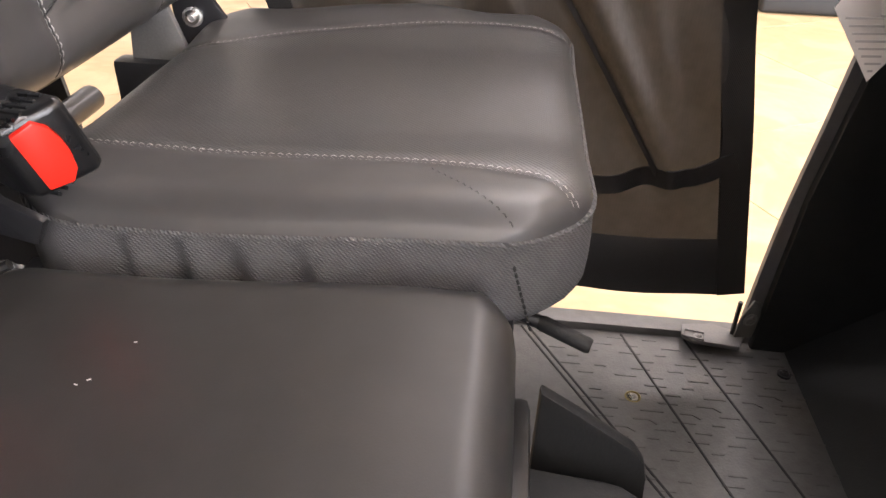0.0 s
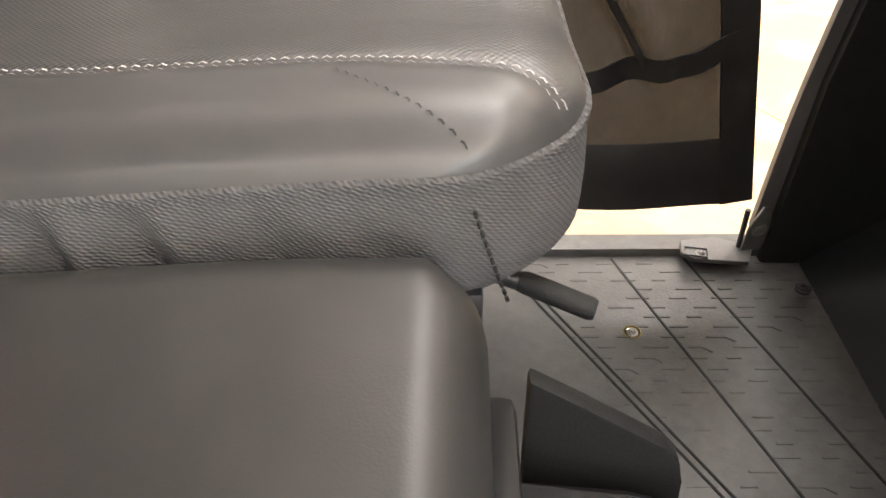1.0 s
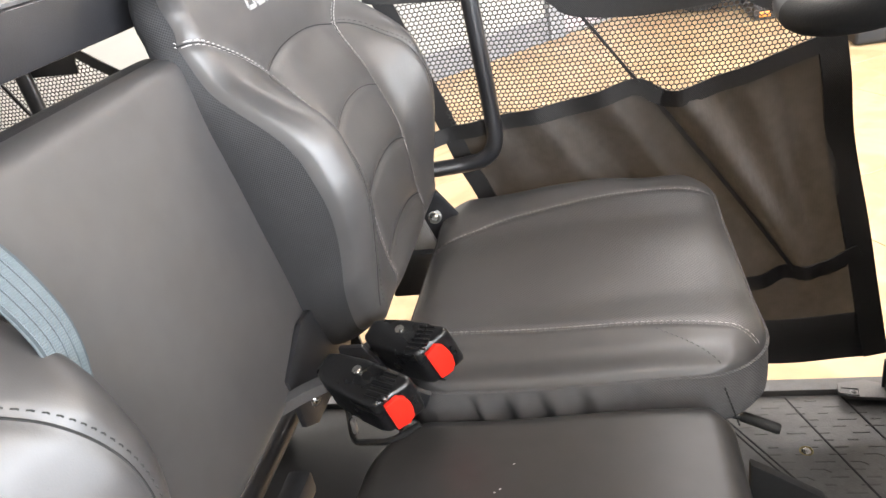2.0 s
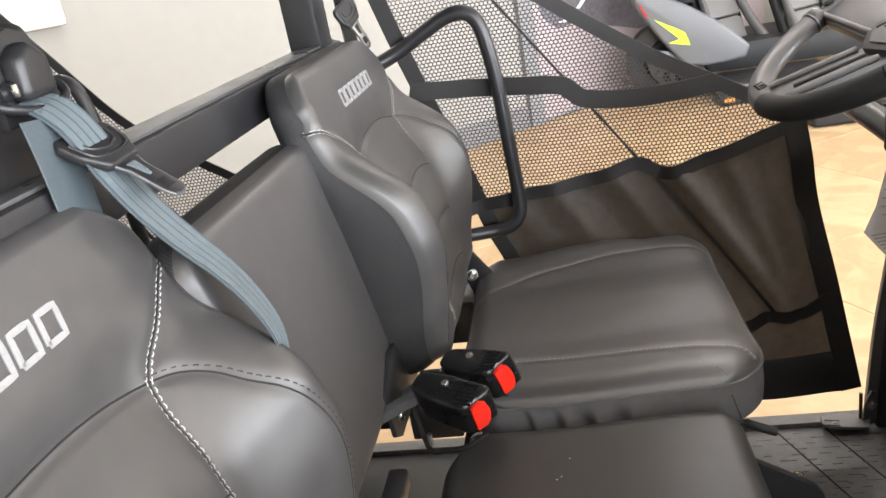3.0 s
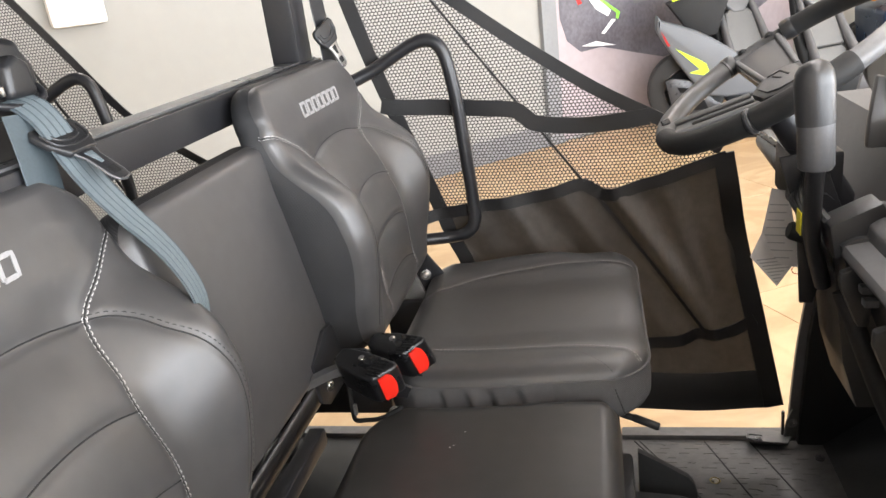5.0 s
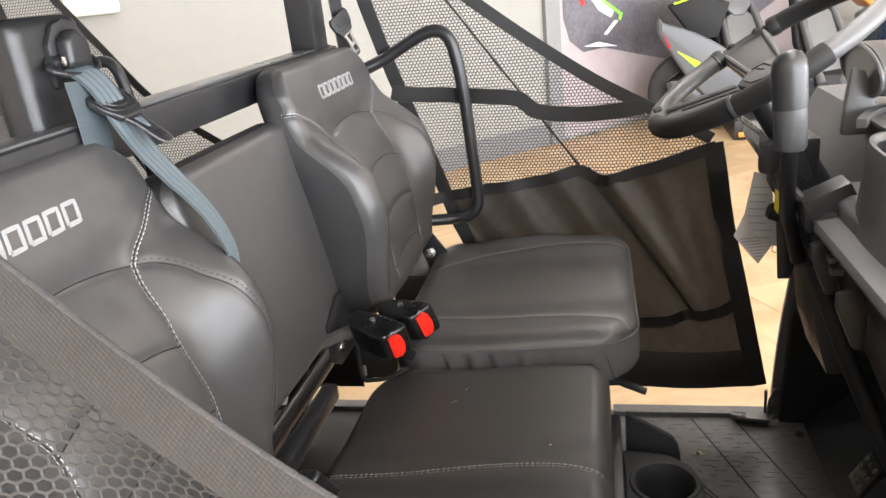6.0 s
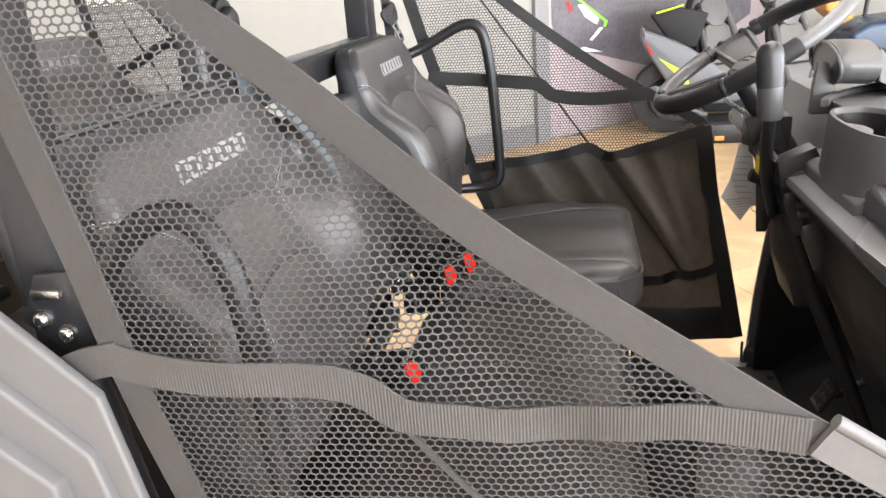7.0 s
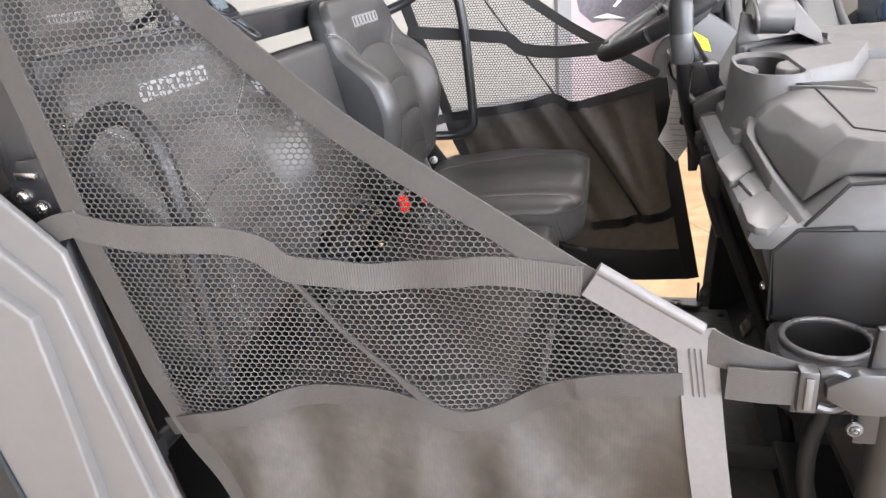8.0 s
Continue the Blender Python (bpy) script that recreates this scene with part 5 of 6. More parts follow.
part("shut_line", lo(sweep([(0.505, -0.549, 1.232), (0.513, -0.552, 1.243), (0.55, -0.552, 1.287), (0.62, -0.552, 1.292)], 0.0025, 6), dash), RUBBER, dash, "dark shut line")
part("shut_line", lo(sweep([(0.472, -0.5515, 1.1), (0.47, -0.5515, 1.198), (0.497, -0.5515, 1.228), (0.56, -0.5515, 1.232), (0.6, -0.5515, 1.19)], 0.0022, 6), dash), RUBBER, dash, "dark shut line")
# end face in darker plastic, because less light reaches this side
part("end_cover", lo(slab([(0.478, 1.1), (0.47, 1.197), (0.497, 1.226), (0.9, 1.232), (0.9, 1.1)], 0.006, Matrix.Translation((0, -0.5495, 0)) @ XZ, 0.002), dash), DARK_AND_SHADE, dash)
# black slab stands for the shade below the dash end
part("lower_end_shade", lo(slab([(0.51, 1.06), (0.57, 0.92), (0.63, 0.8), (0.9, 0.8), (0.9, 1.095), (0.5, 1.095)], 0.006, Matrix.Translation((0, -0.5505, 0)) @ XZ, 0.002), dash), PLASTIC, dash, "black slab for the shade under the dash end")
# upper cup holders: an oval pod with two tongues that part it into two cups
pod = loft([oval(0.548, -0.02, 0.08, 0.176, 1.222), oval(0.547, -0.018, 0.073, 0.162, 1.26), oval(0.543, -0.014, 0.064, 0.148, 1.32), oval(0.542, -0.012, 0.061, 0.143, 1.345), oval(0.542, -0.012, 0.0595, 0.142, 1.352), oval(0.542, -0.012, 0.0545, 0.136, 1.352), oval(0.542, -0.012, 0.052, 0.131, 1.346), oval(0.543, -0.012, 0.045, 0.12, 1.262)])
part("upper_cup_holder", lo(pod, dash), GREYPLASTIC, dash, "oval moulded twin cup holder", angle=50)
# dark skin puts the shade inside the cups into colour
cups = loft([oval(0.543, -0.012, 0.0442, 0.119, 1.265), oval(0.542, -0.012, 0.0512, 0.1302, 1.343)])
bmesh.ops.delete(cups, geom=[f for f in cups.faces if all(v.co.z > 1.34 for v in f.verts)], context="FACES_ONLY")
part("cup_shade", lo(cups, dash), DARK_AND_SHADE, dash, "dark skin for the shade inside the cups", angle=50)
part("cup_tongue", lo(slab([(0.488, -0.085), (0.512, -0.06), (0.522, -0.04), (0.52, -0.01), (0.508, 0.012), (0.488, 0.03)], 0.082, Matrix.Translation((0, 0, 1.264)), 0.006, 3), dash), GREYPLASTIC, dash)
part("cup_tongue", lo(slab([(0.592, 0.06), (0.566, 0.03), (0.557, 0.0), (0.552, -0.04), (0.562, -0.06), (0.592, -0.06)], 0.082, Matrix.Translation((0, 0, 1.264)), 0.006, 3), dash), GREYPLASTIC, dash)
# a flat tongue runs forward from the cups, with an open pocket on either side of it
part("cup_deck", lo(soften(loft([[(0.586, 0.13, 1.315), (0.586, -0.125, 1.315), (0.685, -0.03, 1.315), (0.77, 0.2, 1.315), (0.765, 0.235, 1.315), (0.73, 0.24, 1.315)], [(0.586, 0.115, 1.3525), (0.586, -0.11, 1.3525), (0.68, -0.024, 1.3525), (0.765, 0.2, 1.3525), (0.76, 0.225, 1.3525), (0.732, 0.225, 1.3525)]]), 0.004, 2, 30), dash), GREYPLASTIC, dash, angle=30)
part("pocket_floor", lo(slab([(0.55, 0.14), (0.73, 0.2), (0.73, 0.41), (0.55, 0.3)], 0.006, Matrix.Translation((0, 0, 1.334)), 0.002), dash), GREYPLASTIC, dash)
# flat dark patch stands for the shade at the pocket's end
part("pocket_shade", lo(slab([(0.672, 0.215), (0.71, 0.22), (0.722, 0.375), (0.7, 0.37)], 0.005, Matrix.Translation((0, 0, 1.3385)), 0.001), dash), RUBBER, dash, "dark patch for the pocket's shaded end")
part("pocket_rim", lo(strap(spline([(0.53, 0.24, 1.34), (0.565, 0.3, 1.341), (0.64, 0.368, 1.343), (0.71, 0.405, 1.345), (0.735, 0.37, 1.345)], 5), 0.014, 0.014, (0, 0, 1)), dash), GREYPLASTIC, dash, "pocket rim")
# second pocket: dark floor and a flat dark patch in place of shade
part("pocket_floor", lo(slab([(0.566, -0.128), (0.69, -0.06), (0.72, -0.139), (0.6, -0.139)], 0.006, Matrix.Translation((0, 0, 1.319)), 0.002), dash), DARK_AND_SHADE, dash)
part("pocket_shade", lo(slab([(0.56, -0.152), (0.655, -0.142), (0.668, -0.215), (0.65, -0.22)], 0.004, Matrix.Translation((0, 0, 1.3345)), 0.001), dash), RUBBER, dash, "dark patch for a shaded pocket")
part("pocket_rim", lo(strap([(0.556, -0.16, 1.331), (0.6, -0.188, 1.334), (0.662, -0.228, 1.334)], 0.01, 0.01, (0, 0, 1)), dash), GREYPLASTIC, dash, "pocket rim")
# lower cup holder at the passenger's corner
low_cup = cup_plate([(0.47, -0.556), (0.5, -0.552), (0.59, -0.552), (0.595, -0.672), (0.475, -0.676), (0.464, -0.64)], 0.53, -0.61, 0.048, 1.04, 1.105)
part("lower_cup_holder", lo(low_cup, dash), DARK_AND_SHADE, dash, "moulded lower cup holder")
# black skin stands for the shade down in this cup
part("cup_shade", lo(lathe([(0.0, 1.0), (0.0395, 1.0), (0.0398, 1.034), (0.0452, 1.1), (0.0475, 1.1045)], 36, Matrix.Translation((0.53, -0.61, 0))), dash), RECESS_SHADE, dash, "black skin for the shade inside the lower cup")
part("cup_rim", lo(sweep([(0.53 + 0.051 * math.cos(a), -0.61 + 0.051 * math.sin(a), 1.107) for a in [i * math.pi / 20 for i in range(40)]], 0.004, 10, closed=True), dash), GUNMETAL, dash, "pale rounded cup rim")
# centre bezel towards the driver, with its fixings
part("centre_bezel", lo(run([(0.5, 1.0), (0.452, 1.17), (0.438, 1.225), (0.46, 1.235), (0.6, 1.235), (0.6, 1.0)], 0.2, 0.12), dash), PLASTIC, dash, "black centre bezel")
for y, z in ((0.06, 1.19), (0.045, 1.178)):
    part("switch", lo(block(0.445, 0.462, y - 0.008, y + 0.008, z - 0.006, z + 0.004, 0.002), dash), GUNMETAL, dash, "small grey switch")
part("hook", lo(run([(0.43, 1.16), (0.43, 1.18), (0.455, 1.19), (0.47, 1.17), (0.47, 1.1), (0.455, 1.1)], -0.03, -0.045), dash), PLASTIC, dash)
part("hook", lo(run([(0.43, 1.18), (0.43, 1.2), (0.455, 1.21), (0.47, 1.19), (0.47, 1.12), (0.455, 1.12)], 0.1, 0.085), dash), PLASTIC, dash)
part("bolt", lo(bolt((0.452, -0.36, 1.2), (-1, 0, 0.2), 0.006, 0.004), dash), STEEL, dash)
part("bolt", lo(bolt((0.5, -0.36, 1.06), (-1, 0, -0.2), 0.006, 0.004), dash), STEEL, dash)
part("lower_brace", lo(sweep(spline([(0.45, 0.14, 1.15), (0.5, 0.1, 1.0), (0.56, 0.06, 0.85), (0.62, 0.02, 0.68), (0.66, 0.0, 0.5)], 6), 0.014, 10), dash), RUBBER, dash)
part("under_shelf", lo(block(0.6, 0.75, -0.66, -0.1, 0.56, 0.585, 0.006), dash), PLASTIC, dash)
part("floor_rail", lo(block(0.5, 0.67, -0.05, -0.02, 0.468, 0.51, 0.004), shell), GREYPLASTIC, shell, "grey cross rail on the floor")

# ---------------- instrument hood, column, wheel and shifter ----------------
hood = thing("instrument_hood", "smooth grey moulded instrument hood on the dashboard", "instrument hood", at=(0.62, 0.38, 1.318))
shell_line = spline([(0.566, 0.375, 1.402), (0.585, 0.375, 1.402), (0.605, 0.375, 1.401), (0.622, 0.375, 1.4), (0.638, 0.375, 1.399)], 5)
part("shell", lo(sweep(shell_line, [0.1 + 0.004 * min(1, k / 4) for k in range(21)], 36, flat=0.42, side=(0, 1, 0)), hood), SILVER, hood, "pale grey hood")
part("front_panel", lo(soften(loft([[(0.64, 0.285, 1.37), (0.64, 0.3, 1.436), (0.64, 0.45, 1.436), (0.64, 0.465, 1.37)], [(0.7, 0.27, 1.34), (0.697, 0.29, 1.365), (0.697, 0.46, 1.365), (0.7, 0.48, 1.34)]]), 0.003), hood), SILVER, hood, "sloping grey panel", angle=20)
part("shell_rim", lo(sweep([(0.564 - 0.2 * (0.042 * math.sin(a)), 0.375 + 0.1 * math.cos(a), 1.402 + 0.042 * math.sin(a)) for a in [i * math.pi / 24 for i in range(48)]], 0.004, 8, closed=True), hood), SILVER, hood, "rounded rim")
part("side_panel", lo(slab([(0.53, 1.3), (0.532, 1.35), (0.538, 1.412), (0.56, 1.405), (0.575, 1.36), (0.6, 1.3)], 0.02, Matrix.Translation((0, 0.35, 0)) @ XZ, 0.006), hood), SILVER, hood, "pale grey side panel")
part("base", lo(loft([[(0.52, 0.22, 1.2), (0.95, 0.22, 1.2), (0.95, 0.7, 1.2), (0.52, 0.7, 1.2)], [(0.58, 0.24, 1.325), (0.95, 0.24, 1.335), (0.95, 0.68, 1.335), (0.58, 0.68, 1.325)]]), hood), GREYPLASTIC, hood)

wheel = thing("steering_wheel", "black and grey steering wheel with a faceted hub pad", "steering wheel", at=(0.416, 0.384, 1.433))
WB, WA, WNRM = Vector((0.861, 0, 0.509)), Vector((0, 1, 0)), Vector((-0.509, 0, 0.861))
WR = 0.2055


def rim_arc(d0, d1, n=24):
    return [WB * (WR * math.cos(radians(d0 + (d1 - d0) * i / n))) + WA * (WR * math.sin(radians(d0 + (d1 - d0) * i / n))) for i in range(n + 1)]


def wheel_at(a, b, h=0.0):
    return WA * a + WB * b + WNRM * h


def wheel_plate(pts, h0, h1, bevel=0.003):
    """A plate in the wheel's plane, its outline in (across, up) and its height from h0 to h1."""
    area = sum(p[0] * q[1] - q[0] * p[1] for p, q in zip(pts, pts[1:] + pts[:1]))
    m = Matrix(((WA.x, -WB.x, WNRM.x, 0), (WA.y, -WB.y, WNRM.y, 0), (WA.z, -WB.z, WNRM.z, 0), (0, 0, 0, 1)))
    out = [(p[0], -p[1]) for p in (pts if area < 0 else pts[::-1])]
    return slab(out, h1 - h0, m @ Matrix.Translation((0, 0, h0)), bevel)


for d0, d1, r, mtl, lab in ((-76, 8, 0.0155, WHEELGREY, "bare grey rim"), (8, 70, 0.0175, RUBBER, "black grip"), (76, 101, 0.0105, WHEELDARK, "slim bare rim at the spoke"), (108, 182, 0.0172, WHEELDARK, "smooth dark rim"), (182, 242, 0.0182, RUBBER, "black grip"), (245, 284, 0.0178, RUBBER, "black grip")):
    part("rim", sweep(rim_arc(d0, d1), r, 18), mtl, wheel, lab)
for d, w in ((72.5, 3), (105, 3), (243.5, 1.2)):
    part("rim_collar", sweep(rim_arc(d - w, d + w, 4), [0.0175, 0.0192, 0.0192, 0.0192, 0.0175], 18), PLASTIC, wheel)
part("rim_ring", sweep(rim_arc(106.5, 107.3, 2), 0.0194, 18), GUNMETAL, wheel, "thin pale ring")
part("rim_ring", sweep(rim_arc(243.2, 243.9, 2), 0.0195, 18), GUNMETAL, wheel, "thin pale ring")
hub = part("hub", wheel_plate([(0.072, -0.002), (0.062, 0.016), (0.034, 0.028), (-0.034, 0.026), (-0.064, 0.006), (-0.06, -0.03), (-0.04, -0.052), (0.02, -0.06), (0.062, -0.036)], -0.052, -0.02, 0.005), DARK_AND_SHADE, wheel, "dark faceted hub pad")
part("hub_face", wheel_plate([(0.058, -0.004), (0.05, 0.01), (0.03, 0.02), (-0.026, 0.018), (-0.05, 0.002), (-0.046, -0.026), (-0.03, -0.042), (0.016, -0.048), (0.048, -0.03)], -0.0202, -0.017, 0.002), GREYPLASTIC, hub, "grey pad face")
part("tab", wheel_plate([(-0.06, 0.006), (-0.034, 0.024), (-0.026, 0.019), (-0.05, -0.002)], -0.0168, -0.0135, 0.001), STEEL, hub, "bright silver tab")
for p0, p1 in (((0.044, -0.024), (0.038, -0.003)), ((0.038, -0.003), (-0.006, 0.0)), ((0.03, -0.018), (-0.002, -0.012))):
    part("emblem_line", sweep([wheel_at(*p0, -0.0168), wheel_at(*p1, -0.0168)], 0.0016, 6), RUBBER, hub)
for sgn in (1, -1):
    spoke = part("spoke", soften(loft([[wheel_at(sgn * 0.05, -0.036, -0.05), wheel_at(sgn * 0.05, 0.03, -0.05), wheel_at(sgn * 0.05, 0.03, -0.032), wheel_at(sgn * 0.05, -0.036, -0.032)],
                                       [wheel_at(sgn * 0.2, -0.048, -0.014), wheel_at(sgn * 0.2, 0.05, -0.014), wheel_at(sgn * 0.2, 0.05, 0.002), wheel_at(sgn * 0.2, -0.048, 0.002)]]), 0.003), GREYPLASTIC, wheel, "grey spoke plate")
    for b in (-0.036, 0.036):
        part("spoke_rib", sweep([wheel_at(sgn * 0.06, b * 0.75, -0.028), wheel_at(sgn * 0.19, b * 1.12, 0.002)], 0.005, 10), GREYPLASTIC, spoke)
    for b in (-0.022, 0.03):
        part("screw", bolt(wheel_at(sgn * 0.202, b, 0.0105), WNRM, 0.006, 0.004), RUBBER, spoke, "black recessed screw")
low = part("spoke", soften(loft([[wheel_at(-0.04, -0.04, -0.048), wheel_at(0.05, -0.04, -0.048), wheel_at(0.05, -0.04, -0.034), wheel_at(-0.04, -0.04, -0.034)],
                                 [wheel_at(-0.034, -0.2, -0.016), wheel_at(0.06, -0.195, -0.016), wheel_at(0.06, -0.195, 0.0), wheel_at(-0.034, -0.2, 0.0)]]), 0.003), GREYPLASTIC, wheel, "grey lower spoke plate")
for a0, a1 in ((-0.034, -0.026), (0.042, 0.05)):
    part("spoke_rib", sweep([wheel_at(a0, -0.06, -0.026), wheel_at(a1, -0.185, 0.002)], 0.005, 10), GREYPLASTIC, low)
part("spoke_rib", sweep([wheel_at(0.006, -0.062, -0.028), wheel_at(0.012, -0.16, -0.006)], 0.003, 8), RUBBER, low, "dark groove")
for k in range(3):
    part("grip_notch", sweep([wheel_at(0.02 + 0.012 * k, -0.2, 0.017), wheel_at(0.03 + 0.012 * k, -0.188, 0.013)], 0.0025, 6), RUBBER, low)

column = thing("steering_column", "black steering column with its bracket and wiring", "steering column", at=(0.44, 0.38, 1.2))
part("tube", lo(sweep([(0.4, 0.375, 1.385), (0.5, 0.375, 1.22), (0.6, 0.375, 1.05)], 0.026, 14), column), DARKMETAL, column)
part("bracket", lo(block(0.42, 0.5, 0.33, 0.43, 1.22, 1.3, 0.006), column), DARKMETAL, column)
part("plate", lo(run([(0.4, 1.3), (0.46, 1.31), (0.5, 1.2), (0.46, 1.05), (0.44, 1.05), (0.43, 1.2)], 0.32, 0.312, 0.002), column), DARKMETAL, column)
part("bolt", lo(bolt((0.43, 0.4, 1.29), (-0.6, -0.7, 0.3), 0.009, 0.008), column), STEEL, column)
part("linkage", lo(sweep([(0.395, 0.5, 1.31), (0.43, 0.4, 1.288)], 0.005, 8), column), STEEL, column, "bright steel link")
part("cross_tube", lo(sweep([(0.46, 0.68, 1.24), (0.46, 0.3, 1.22)], 0.022, 12), column), DARKMETAL, column)
part("warning_label", lo(block(0.412, 0.4135, 0.22, 0.245, 1.205, 1.24, 0.0004), column), YELLOW, column, "yellow warning label")
for k in range(4):
    part("wire", lo(sweep(spline([(0.44, 0.3 + 0.01 * k, 1.3 - 0.02 * k), (0.43 - 0.006 * k, 0.27, 1.24), (0.45, 0.25 - 0.012 * k, 1.18), (0.48, 0.22, 1.12 - 0.015 * k)], 6), 0.0045, 8), column), RUBBER, column)
part("ignition_knob", lo(lathe([(0, 0.03), (0.012, 0.03), (0.015, 0.025), (0.016, 0.006), (0.02, 0.0), (0.02, -0.02)], 20, Matrix.Translation((0.447, 0.315, 1.17)) @ pose(0, 0, 0, 0, -70, 0)), column), RUBBER, column, "black round knob")
part("lower_cover", lo(run([(0.462, 1.19), (0.456, 1.15), (0.476, 1.0), (0.5, 0.92), (0.57, 0.92), (0.57, 1.19)], 0.33, 0.2), column), PLASTIC, column)

shifter = thing("gear_shifter", "tall black gear shifter with a grey collar", "gear lever", at=(0.42, 0.16, 1.2))
part("knob", lo(sweep([(0.389, 0.110, 1.475), (0.390, 0.110, 1.471), (0.391, 0.110, 1.462), (0.392, 0.110, 1.447), (0.396, 0.110, 1.397)], [0.008, 0.017, 0.0225, 0.0245, 0.0235], 20, flat=0.85), shifter), PLASTIC, shifter, "black rounded knob")
part("collar", lo(sweep([(0.396, 0.110, 1.398), (0.399, 0.111, 1.342), (0.399, 0.111, 1.337)], [0.0225, 0.0225, 0.019], 20, flat=0.85), shifter), GUNMETAL, shifter, "grey collar")
part("shaft", lo(sweep(spline([(0.399, 0.111, 1.342), (0.408, 0.15, 1.27), (0.425, 0.2, 1.2), (0.45, 0.23, 1.12)], 5), 0.012, 12), shifter), DARKMETAL, shifter)
part("gate", lo(run([(0.425, 1.25), (0.49, 1.28), (0.52, 1.22), (0.435, 1.2)], 0.18, 0.13, 0.006), shifter), PLASTIC, shifter)
part("link", lo(sweep([(0.42, 0.17, 1.26), (0.47, 0.12, 1.2)], 0.008, 8), shifter), DARKMETAL, shifter)

tag = thing("hang_tag", "white printed cards hanging on a string below the steering column", "tag", at=(0.425, 0.4, 1.19))
for outline, rz, dy, tilt in (([(-0.012, 0.09), (0.014, 0.085), (0.036, -0.055), (-0.034, -0.045)], -14, 0.0, 6), ([(0.0, 0.06), (0.045, -0.03), (0.0, -0.09), (-0.045, -0.032)], 10, 0.008, -4)):
    mm = pose(0.414, 0.36 + dy, 1.15, 90, 0, rz) @ pose(0, 0, 0, tilt, 0, 0)
    co = part("card", lo(slab(outline, 0.0009, mm, 0), tag), CARD, tag, "white printed card")
    for i in range(8):
        v = 0.06 - 0.014 * i if dy == 0 else -0.04 - 0.006 * i
        half = 0.012 + 0.014 * (0.08 - v) / 0.13 if dy == 0 else 0.034 - 0.0045 * i
        bar = slab([(-half, v), (half * (1 - 0.25 * (i % 3)), v), (half * (1 - 0.25 * (i % 3)), v + 0.0018), (-half, v + 0.0018)], 0.0004, mm @ Matrix.Translation((0, 0, 0.001)), 0)
        part("print_bar", lo(bar, tag), INK, co, smooth=False)
part("card_mark", lo(sweep([Vector((0.447 + 0.008 * math.cos(a), 0.3655, 1.088 + 0.008 * math.sin(a))) for a in [i * math.pi / 8 for i in range(16)]], 0.0008, 5, closed=True), tag), REDLENS, tag, "red printed ring")
part("string", lo(sweep([(0.43, 0.37, 1.29), (0.424, 0.362, 1.23)], 0.001, 6), tag), PAPER, tag)

# ---------------- net fastening on the passenger's side ----------------
part("stiff_sleeve", lo(nr.tape([(0.249, 1.243), (0.3, 1.212), (0.357, 1.178)], 0.036, 0.012, lift=-0.004), net_right), SLEEVE, net_right, "pale grey stiff sleeve")
part("sleeve_edge", lo(sweep([nr.p(0.257, 1.259, -0.006), nr.p(0.31, 1.226, -0.006), nr.p(0.367, 1.191, -0.006)], 0.007, 10), net_right), SLEEVE, net_right)
for k in range(3):
    part("seam_line", lo(nr.tape([(0.354 + 0.006 * k, 1.165), (0.358 + 0.006 * k, 1.135), (0.362 + 0.006 * k, 1.105)], 0.0014, 0.0105, lift=0.0), net_right), TAPE, net_right)
fast = thing("net_buckle", "grey webbing with a side-release plastic buckle closing the net", "buckle", "", at=(0.46, -0.755, 1.13))
part("webbing", lo(strap(spline([(0.37, -0.752, 1.17), (0.4, -0.757, 1.16), (0.44, -0.757, 1.148), (0.47, -0.757, 1.14)], 5), [0.045, 0.044, 0.042, 0.04, 0.038, 0.036, 0.035, 0.034, 0.033, 0.032, 0.031, 0.03, 0.03, 0.03, 0.03, 0.03], 0.003, (0, 0, 1)), fast), TAPE, fast, "grey folded webbing")
part("webbing", lo(strap([(0.393, -0.765, 1.132), (0.43, -0.768, 1.131), (0.465, -0.768, 1.131)], 0.041, 0.0035, (0, 0, 1)), fast), TAPE, fast, "grey doubled webbing")
part("buckle_slider", lo(block(0.462, 0.482, -0.777, -0.755, 1.106, 1.156, 0.004), fast), BUCKLEGREY, fast, "grey ribbed buckle slider")
part("slider_bar", lo(block(0.468, 0.476, -0.781, -0.776, 1.112, 1.15, 0.002), fast), GUNMETAL, fast)
part("buckle_prong", lo(sweep(spline([(0.484, -0.766, 1.15), (0.5, -0.766, 1.153), (0.515, -0.766, 1.143), (0.51, -0.766, 1.133)], 5), 0.005, 8), fast), BUCKLEGREY, fast)
part("buckle_prong", lo(sweep(spline([(0.484, -0.766, 1.11), (0.5, -0.766, 1.107), (0.515, -0.766, 1.117), (0.51, -0.766, 1.127)], 5), 0.005, 8), fast), BUCKLEGREY, fast)
part("buckle_socket", lo(slab([(0.49, 1.138), (0.52, 1.155), (0.55, 1.155), (0.55, 1.105), (0.52, 1.105), (0.49, 1.122)], 0.016, Matrix.Translation((0, -0.758, 0)) @ XZ, 0.004), fast), BUCKLEGREY, fast, "grey buckle socket")
part("anchor_plate", lo(slab([(0.525, 1.06), (0.56, 1.06), (0.56, 1.2), (0.535, 1.2)], 0.012, Matrix.Translation((0, -0.748, 0)) @ XZ, 0.004), fast), DARKMETAL, fast)
part("bolt", lo(bolt((0.525, -0.765, 1.082), (0, -1, 0), 0.006, 0.005), fast), GUNMETAL, fast)
apost = thing("front_post", "black tubular front door post at the dashboard's end", "post", at=(0.6, -0.74, 0.46))
